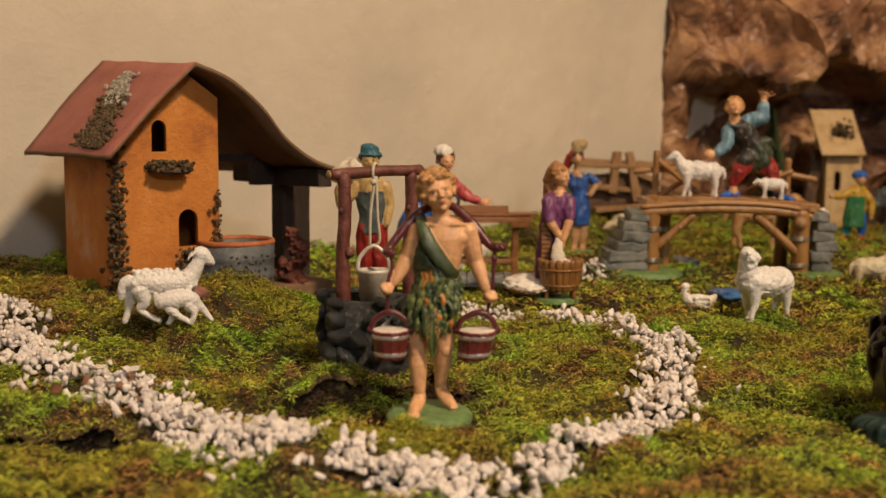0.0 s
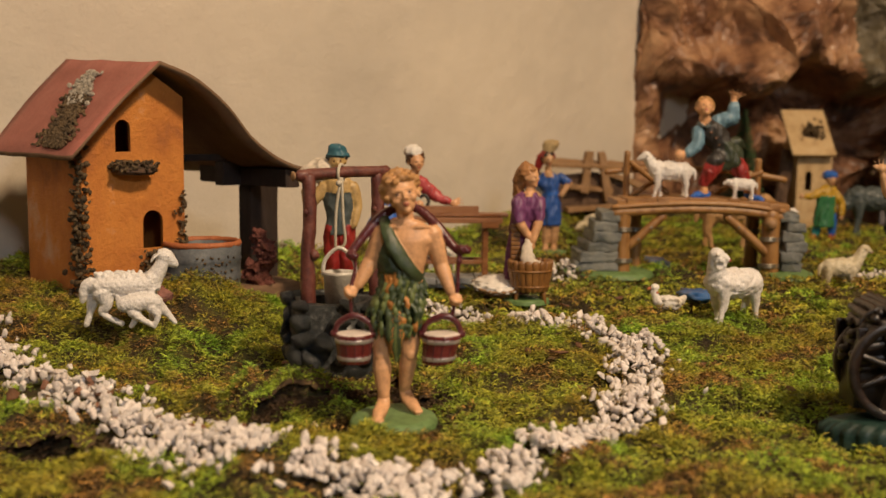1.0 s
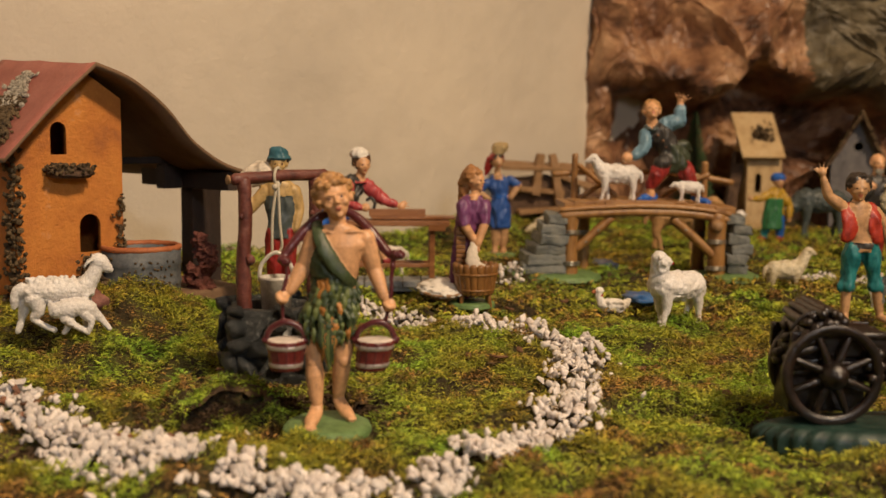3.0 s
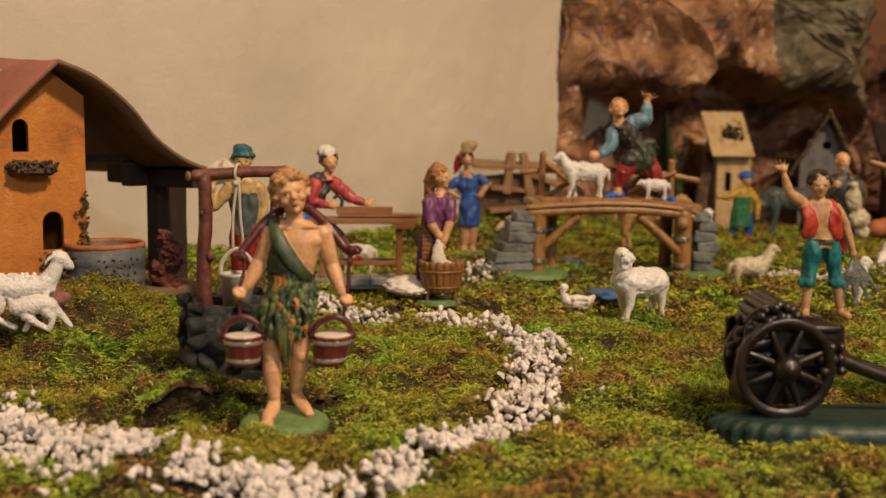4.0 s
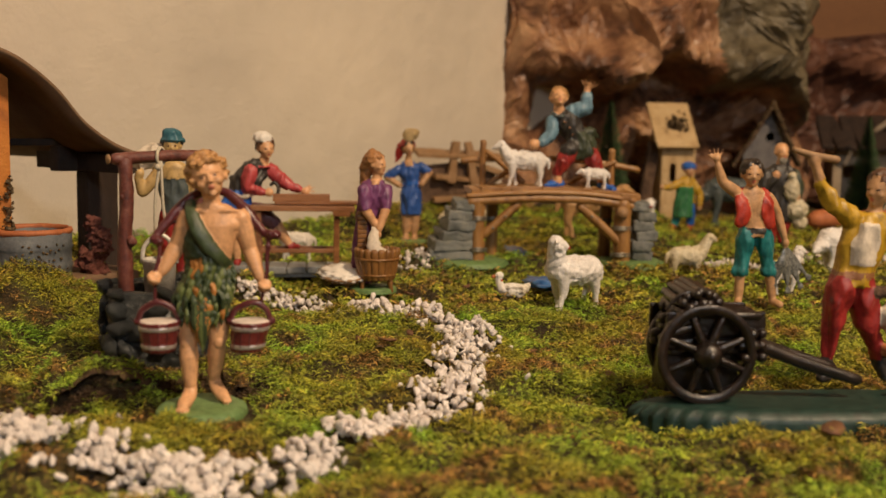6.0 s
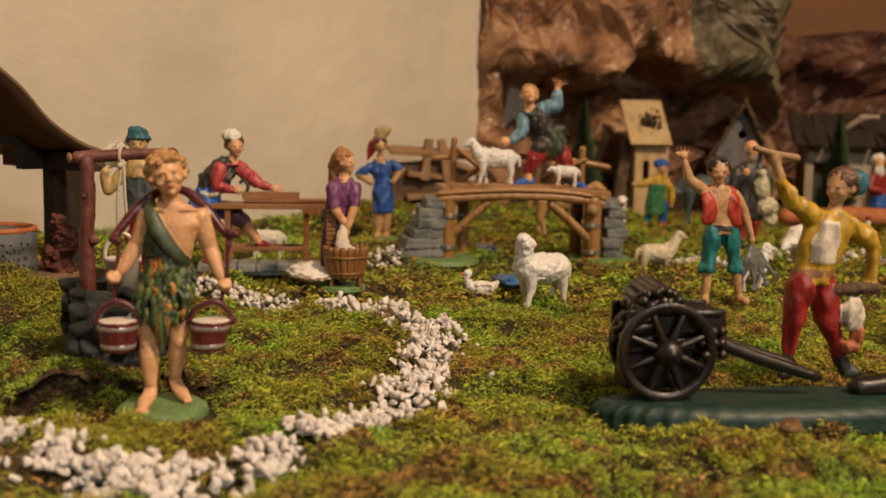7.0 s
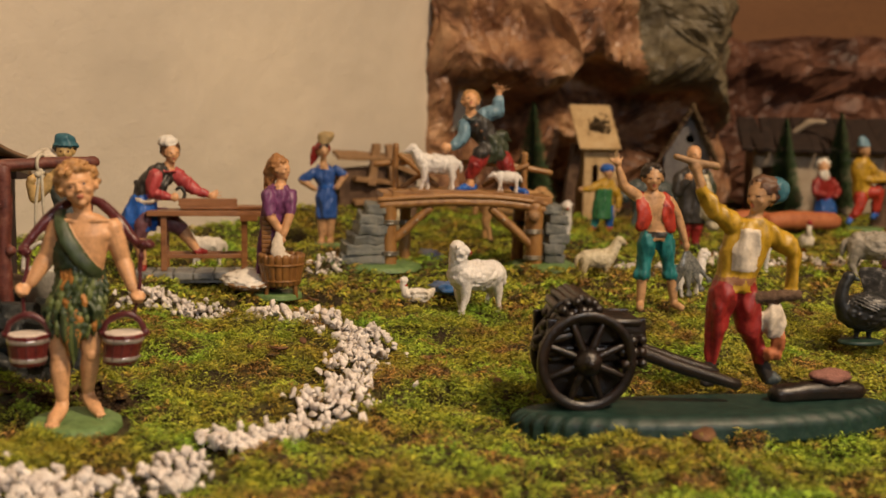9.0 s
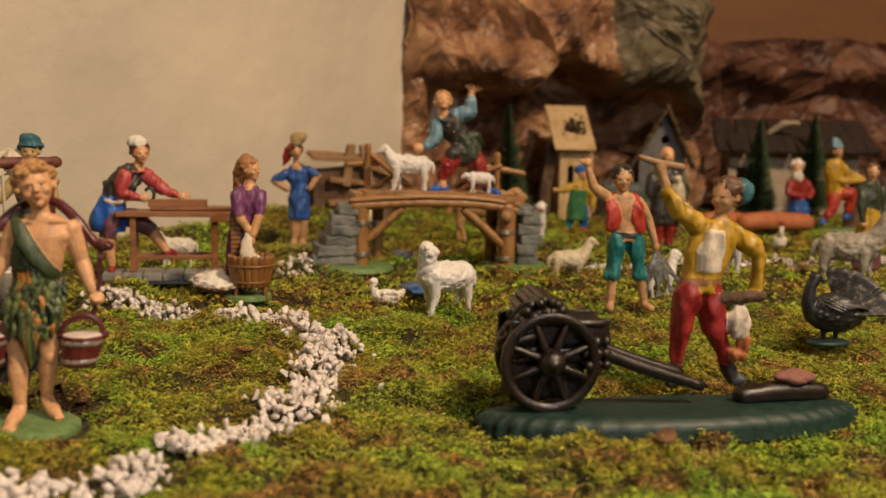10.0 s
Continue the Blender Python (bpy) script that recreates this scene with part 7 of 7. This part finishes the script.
def fir(m, hgt, seed):
    tr = thing("toy_fir_tree", "dark green bottle-brush toy fir tree", "tree", m, group="toy fir trees")
    b = bmesh.new()
    tube(b, [(0, 0, -0.004), (0, 0, hgt * 0.5), (0, 0, hgt)], [0.0022, 0.0016, 0.0006], n=8)
    part("trunk", b, DARK_WOOD, tr)
    rnd = random.Random(seed)
    b = bmesh.new()
    for _ in range(2600):
        z = hgt * (0.08 + 0.92 * rnd.random() ** 1.25)
        r = (hgt * 0.21) * (1.04 - z / hgt) * rnd.uniform(0.75, 1.1) + 0.001
        a = rnd.uniform(0, 6.2832)
        p0 = Vector((0, 0, z))
        p1 = Vector((r * math.cos(a), r * math.sin(a), z + r * rnd.uniform(-0.1, 0.5)))
        s = Vector((-math.sin(a), math.cos(a), 0)) * 0.0006
        v = [b.verts.new(q) for q in (p0 - s, p0 + s, p1 + s * 0.5 + Vector((0, 0, 0.0006)), p1 - s * 0.5)]
        b.faces.new(v)
    part("crown", b, FIR, tr, "dense green bristles", smooth=False)


fir(pose(0.437, 1.47, 0.0), 0.155, 1)
fir(pose(0.785, 1.43, 0.0), 0.140, 2)
fir(pose(0.905, 1.50, 0.0), 0.150, 3)
fir(pose(1.00, 1.30, 0.0), 0.120, 4)


def clay():
    for x, y, ln, a in ((0.664, 1.27, 0.026, 8), (0.727, 1.26, 0.044, 4)):
        b = bmesh.new()
        tube(b, [(-ln, 0, 0.012), (-ln * 0.3, 0, 0.0135), (ln * 0.4, 0, 0.013), (ln, 0, 0.012)], [0.011, 0.0125, 0.012, 0.011], n=18, flat=0.95, rough=0.08)
        solid("clay_log", b, TERRACOTTA, "orange terracotta log lying on the moss", "clay log", pose(x, y, 0.002, 0, 0, a), group="clay logs")


clay()


def sprig():
    pl = thing("toy_plant", "small sprig of dark green leaves against the wall", "plant", stand(-0.066, 0.800, 0, -0.002))
    rnd = random.Random(17)
    for i in range(22):
        a = rnd.uniform(0, 6.2832)
        ln = rnd.uniform(0.012, 0.026)
        w = rnd.uniform(0.0012, 0.0022)
        b = bmesh.new()
        tube(b, [(0, 0, 0), (ln * 0.35 * math.cos(a), ln * 0.35 * math.sin(a), ln * 0.6), (ln * 0.8 * math.cos(a), ln * 0.8 * math.sin(a), ln * 0.85)], [w * 0.4, w, w * 0.25], n=6, k=4, flat=0.3)
        part("leaf", b, FIR, pl)


sprig()


def dry_leaves():
    rnd = random.Random(23)
    for x, y, s in ((-0.118, 0.515, 0.005), (-0.055, 0.53, 0.004), (-0.165, 0.47, 0.006), (0.085, 0.585, 0.006), (0.098, 0.60, 0.004), (0.165, 0.60, 0.005), (0.19, 0.52, 0.005), (0.205, 0.505, 0.006), (0.245, 0.40, 0.007), (-0.17, 0.41, 0.006), (0.11, 0.76, 0.006), (0.155, 0.80, 0.005), (0.30, 0.66, 0.005), (-0.13, 0.487, 0.005)):
        b = bmesh.new()
        n = 7
        rim = [(s * math.cos(6.2832 * i / n) * rnd.uniform(0.7, 1.1), s * 0.55 * math.sin(6.2832 * i / n) * rnd.uniform(0.7, 1.1)) for i in range(n)]
        top = [b.verts.new((u, v, 0.0006 + 0.25 * u * u / s + rnd.uniform(0, 0.0005))) for u, v in rim]
        low = [b.verts.new((u, v, 0.25 * u * u / s)) for u, v in rim]
        b.faces.new(top)
        b.faces.new(low[::-1])
        for i in range(n):
            b.faces.new((low[i], low[(i + 1) % n], top[(i + 1) % n], top[i]))
        solid("dry_leaf", b, LEAF_DRY, "curled scrap of dry brown leaf on the moss", "leaf", stand(x, y, rnd.uniform(0, 360), 0.0042) @ pose(0, 0, 0, rnd.uniform(-20, 20), rnd.uniform(-15, 15), 0), "dry leaves")


dry_leaves()


# ---- gravel path of marble chips ----
def chip_mesh(seed, material):
    rnd = random.Random(seed)
    b = bmesh.new()
    for _ in range(10):
        v = Vector((rnd.gauss(0, 1), rnd.gauss(0, 1), rnd.gauss(0, 1))).normalized() * rnd.uniform(0.85, 1.1)
        b.verts.new((v.x, v.y * rnd.uniform(0.7, 0.95), v.z * 0.72))
    bmesh.ops.convex_hull(b, input=b.verts[:])
    loose = [v for v in b.verts if not v.link_faces]
    bmesh.ops.delete(b, geom=loose, context="VERTS")
    bmesh.ops.bevel(b, geom=b.edges[:], offset=0.05, segments=1, affect="EDGES", clamp_overlap=True)
    return to_mesh(b, "pebble", [material], smooth=False)


CHIPS = [chip_mesh(s, PEBBLE) for s in range(8)]
CHIPS_BROWN = [chip_mesh(s + 20, PEBBLE_BROWN) for s in range(3)]

PATHS = (
    ([(-0.300, 0.68), (-0.262, 0.640), (-0.235, 0.607), (-0.222, 0.580), (-0.193, 0.546), (-0.147, 0.499), (-0.109, 0.457), (-0.076, 0.425), (-0.050, 0.412)], 0.017, 1100),
    ([(-0.034, 0.406), (-0.007, 0.389), (0.020, 0.385), (0.054, 0.414)], 0.016, 330),
    ([(0.060, 0.433), (0.080, 0.452), (0.104, 0.488), (0.116, 0.520), (0.124, 0.564), (0.132, 0.600), (0.134, 0.612)], 0.0140, 540),
    ([(0.133, 0.634), (0.116, 0.670), (0.091, 0.702), (0.059, 0.722), (0.030, 0.772), (-0.02, 0.81)], 0.0130, 370),
    ([(0.080, 0.702), (0.044, 0.736), (0.007, 0.782), (-0.03, 0.808)], 0.010, 90),
    ([(0.118, 0.91), (0.132, 0.94), (0.145, 0.985)], 0.012, 60),
    ([(0.375, 0.945), (0.46, 0.955), (0.56, 0.965), (0.65, 0.985), (0.80, 1.04)], 0.017, 330),
)
rnd = random.Random(31)
gravel = thing("gravel_path", "winding path of small white and pinkish marble chips", "gravel path", kind="structure")
lot_v, lot_f, lot_n = [], [], 0
near = 0
for pts, half, count in PATHS:
    line = spline([(x, y, 0) for x, y in pts], 10)
    for _ in range(int(count * 1.05)):
        u = rnd.random() * (len(line) - 1)
        i = int(u)
        p = line[i].lerp(line[i + 1], u - i)
        d = (line[i + 1] - line[i]).normalized()
        off = max(-1.6, min(1.6, rnd.gauss(0, 0.55))) * half
        q = p + Vector((-d.y, d.x, 0)) * off
        s = rnd.uniform(0.0020, 0.0038) * (1.0 if q.y < 0.62 else 0.95)
        heap = max(0.0, 1 - abs(off) / half) * 0.0068
        z = ground_z(q.x, q.y) + 0.001 + heap * rnd.uniform(0.2, 1.0) + s * 0.3
        m = pose(q.x, q.y, z, rnd.uniform(0, 360), rnd.uniform(0, 360), rnd.uniform(0, 360)) @ Matrix.Diagonal((s * rnd.uniform(0.9, 1.3), s, s, 1))
        if q.y < 0.66 and -0.19 < q.x < 0.2 and near < 300:
            near += 1
            ob = new("pebble", rnd.choice(CHIPS_BROWN if rnd.random() < 0.07 else CHIPS))
            ob.matrix_basis = m
            ob.parent = gravel
        else:
            src = rnd.choice(CHIPS)
            co = np.empty(len(src.vertices) * 3, np.float32)
            src.vertices.foreach_get("co", co)
            mm = np.array(m)
            lot_v.append(co.reshape(-1, 3) @ mm[:3, :3].T + mm[:3, 3])
            lot_f += [[v + lot_n for v in p.vertices] for p in src.polygons]
            lot_n += len(src.vertices)
me = mesh_of("gravel_bed", np.concatenate(lot_v), [v for f in lot_f for v in f], [len(f) for f in lot_f])
me.materials.append(PEBBLE_LOT)
bed = tagged(new("gravel_bed", me), kind="stuff")
bed.parent = gravel
for x, y, s, brown in ((-0.036, 0.476, 0.0040, 0), (-0.031, 0.470, 0.0036, 0), (-0.030, 0.464, 0.0045, 1), (-0.022, 0.463, 0.0030, 0), (-0.016, 0.462, 0.0034, 0), (-0.088, 0.446, 0.0026, 0), (-0.104, 0.440, 0.0024, 0), (0.104, 0.565, 0.0044, 0), (0.099, 0.550, 0.0038, 0), (0.149, 0.527, 0.0036, 0), (0.135, 0.58, 0.004, 0), (0.07, 0.60, 0.0026, 1)):
    ob = new("pebble", (CHIPS_BROWN if brown else CHIPS)[int(x * 1000) % 3])
    ob.matrix_basis = pose(x, y, ground_z(x, y) + s * 0.5, x * 9000, y * 7000, 40) @ Matrix.Diagonal((s, s, s, 1))
    ob.parent = gravel

# ---- moss: strands past counting ----
def on_path(x, y):
    """How deep a place lies in the gravel: 1 on the line, 0 off it."""
    best = np.zeros_like(x)
    for pts, half, _ in PATHS:
        line = spline([(a, b, 0) for a, b in pts], 3)
        for p, q in zip(line, line[1:]):
            dx, dy = q.x - p.x, q.y - p.y
            t = np.clip(((x - p.x) * dx + (y - p.y) * dy) / (dx * dx + dy * dy + 1e-12), 0, 1)
            d = np.hypot(x - p.x - t * dx, y - p.y - t * dy)
            best = np.maximum(best, np.clip(1.25 - d / half, 0, 1))
    return best


FLAPS = ((tear, -0.074, 0.016, 0.010), (low_tear, -0.250, -0.124, 0.011))


def on_flap(x, y):
    """Whether a place lies on the curled rim of a moss sheet."""
    hit = np.zeros(np.shape(x), bool)
    for line, x0, x1, out in FLAPS:
        hit |= (x > x0) & (x < x1) & (y > line(x) - out * (0.70 + 0.3 * lattice(x * 160, x * 0 + 2) + 0.5 * lattice(x * 620, x * 0 + 7))) & (y < line(x) + 0.002)
    return hit


def flap_top(x, y):
    best = np.full(np.shape(x), -1.0)
    for line, x0, x1, out in FLAPS:
        e = line(x)
        best = np.where((x > x0) & (x < x1), height(x, e + 0.005) - 0.0004 - 0.18 * np.clip(e - y, 0, out), best)
    return best


for line, x0, x1, out in FLAPS:
    b = bmesh.new()
    cols = []
    for x in np.linspace(x0, x1, 260):
        e = float(line(x))
        w = out * (0.70 + 0.3 * float(lattice(x * 160, np.float64(2.0))) + 0.5 * float(lattice(x * 620, np.float64(7.0))))
        top = float(height(x, e + 0.005)) - 0.001
        cols.append([b.verts.new(q) for q in ((x, e + 0.004, top), (x, e - w * 0.5, top - 0.0012), (x, e - w, top - 0.0022), (x, e - w - 0.0003, top - 0.0026), (x, e - w * 0.5, top - 0.0026), (x, e + 0.004, top - 0.004))])
    for p, q in zip(cols, cols[1:]):
        for i in range(6):
            b.faces.new((p[i], p[(i + 1) % 6], q[(i + 1) % 6], q[i]))
    b.faces.new(cols[0])
    b.faces.new(cols[-1][::-1])
    bmesh.ops.recalc_face_normals(b, faces=b.faces[:])
    solid("moss_flap", b, LITTER, "curled brown rim of a lifted moss sheet", "moss sheet")


def moss(name, label, n, y0, y1, length, width, seed, material=MOSS, litter=False):
    r = np.random.RandomState(seed)
    y = r.uniform(y0, y1, n * 2)
    x = r.uniform(-0.60, 0.78, n * 2) * y + 0.045
    if litter:
        k = n // 2
        x[:k] = r.uniform(-0.09, 0.025, k)
        y[:k] = tear(x[:k]) - 0.006 + r.normal(0, 0.006, k)
        x[k:n] = r.uniform(-0.25, -0.11, n - k)
        y[k:n] = low_tear(x[k:n]) - 0.006 + r.normal(0, 0.006, n - k)
    ok = ((r.rand(n * 2) < y / y1) | litter) & (wall_gap(x, y) > 0.004)
    ok &= r.rand(n * 2) > 0.93 * on_path(x, y)
    ok &= ((x - 0.002) / 0.020) ** 2 + ((y - 0.482) / 0.022) ** 2 > 1
    bare = (np.abs(y - tear(x) + 0.006) < 0.0065) & (x > -0.085) & (x < 0.018)
    bare |= (np.abs(y - low_tear(x) + 0.008) < 0.009) & (x < -0.118)
    crack = 1 - np.abs(lattice(x * 13 + 40 + 0.4 * lattice(x * 40, y * 40), y * 17 + 21))
    thin = crack > 0.93
    ok &= (bare | (r.rand(n * 2) < 0.22)) if litter else (~bare | (r.rand(n * 2) < 0.25) | on_flap(x, y)) & (~thin | (r.rand(n * 2) < 0.6))
    clump = lattice(x * 70 + 11, y * 70) * 0.6 + lattice(x * 190, y * 190 + 4) * 0.4
    ok &= r.rand(n * 2) < 0.62 + 0.5 * clump
    x, y, clump = x[ok][:n], y[ok][:n], clump[ok][:n]
    n = len(x)
    z = height(x, y)
    z = np.where(on_flap(x, y) & (not litter), flap_top(x, y), z)
    az = r.uniform(0, 2 * np.pi, n)
    el = np.radians(r.uniform(-4, 46, n) + 14 * clump)
    ln = length * r.uniform(0.45, 1.25, n) * (0.85 + 0.35 * clump)
    w = width * r.uniform(0.6, 1.3, n)
    dx, dy = np.cos(az), np.sin(az)
    lift = r.uniform(-0.0015, 0.0022, n) + 0.0022 * clump
    root = np.stack([x, y, z + lift], -1)
    mid = root + np.stack([dx * np.cos(el), dy * np.cos(el), np.sin(el)], -1) * (ln * 0.55)[:, None]
    el2 = el - np.radians(r.uniform(5, 70, n))
    az2 = az + r.uniform(-0.7, 0.7, n)
    tip = mid + np.stack([np.cos(az2) * np.cos(el2), np.sin(az2) * np.cos(el2), np.sin(el2)], -1) * (ln * 0.55)[:, None]
    roll = r.uniform(-1.2, 1.2, n)
    side = np.stack([-dy * np.cos(roll), dx * np.cos(roll), np.sin(roll)], -1) * (w * 0.5)[:, None]
    v = np.stack([root - side * 0.6, root + side * 0.6, mid + side, mid - side, tip], 1).reshape(-1, 3)
    b = np.arange(n)[:, None] * 5
    f = np.concatenate([b + np.array([0, 1, 2, 3]), b + np.array([3, 2, 4])], 1).ravel()
    me = mesh_of(name, v, f, np.tile([4, 3], n))
    me.materials.append(material)
    return tagged(new(name, me), label, "moss", kind="stuff")


moss("near_moss", "springy green and brown feather moss", 500000, 0.28, 0.74, 0.0043, 0.00052, 1)
moss("far_moss", "green cushion moss round the bridge and huts", 260000, 0.72, 1.45, 0.0066, 0.0012, 2)
moss("moss_litter", "brown dead moss stems and needles in the gaps", 80000, 0.28, 1.0, 0.0062, 0.0006, 3, LITTER, True)
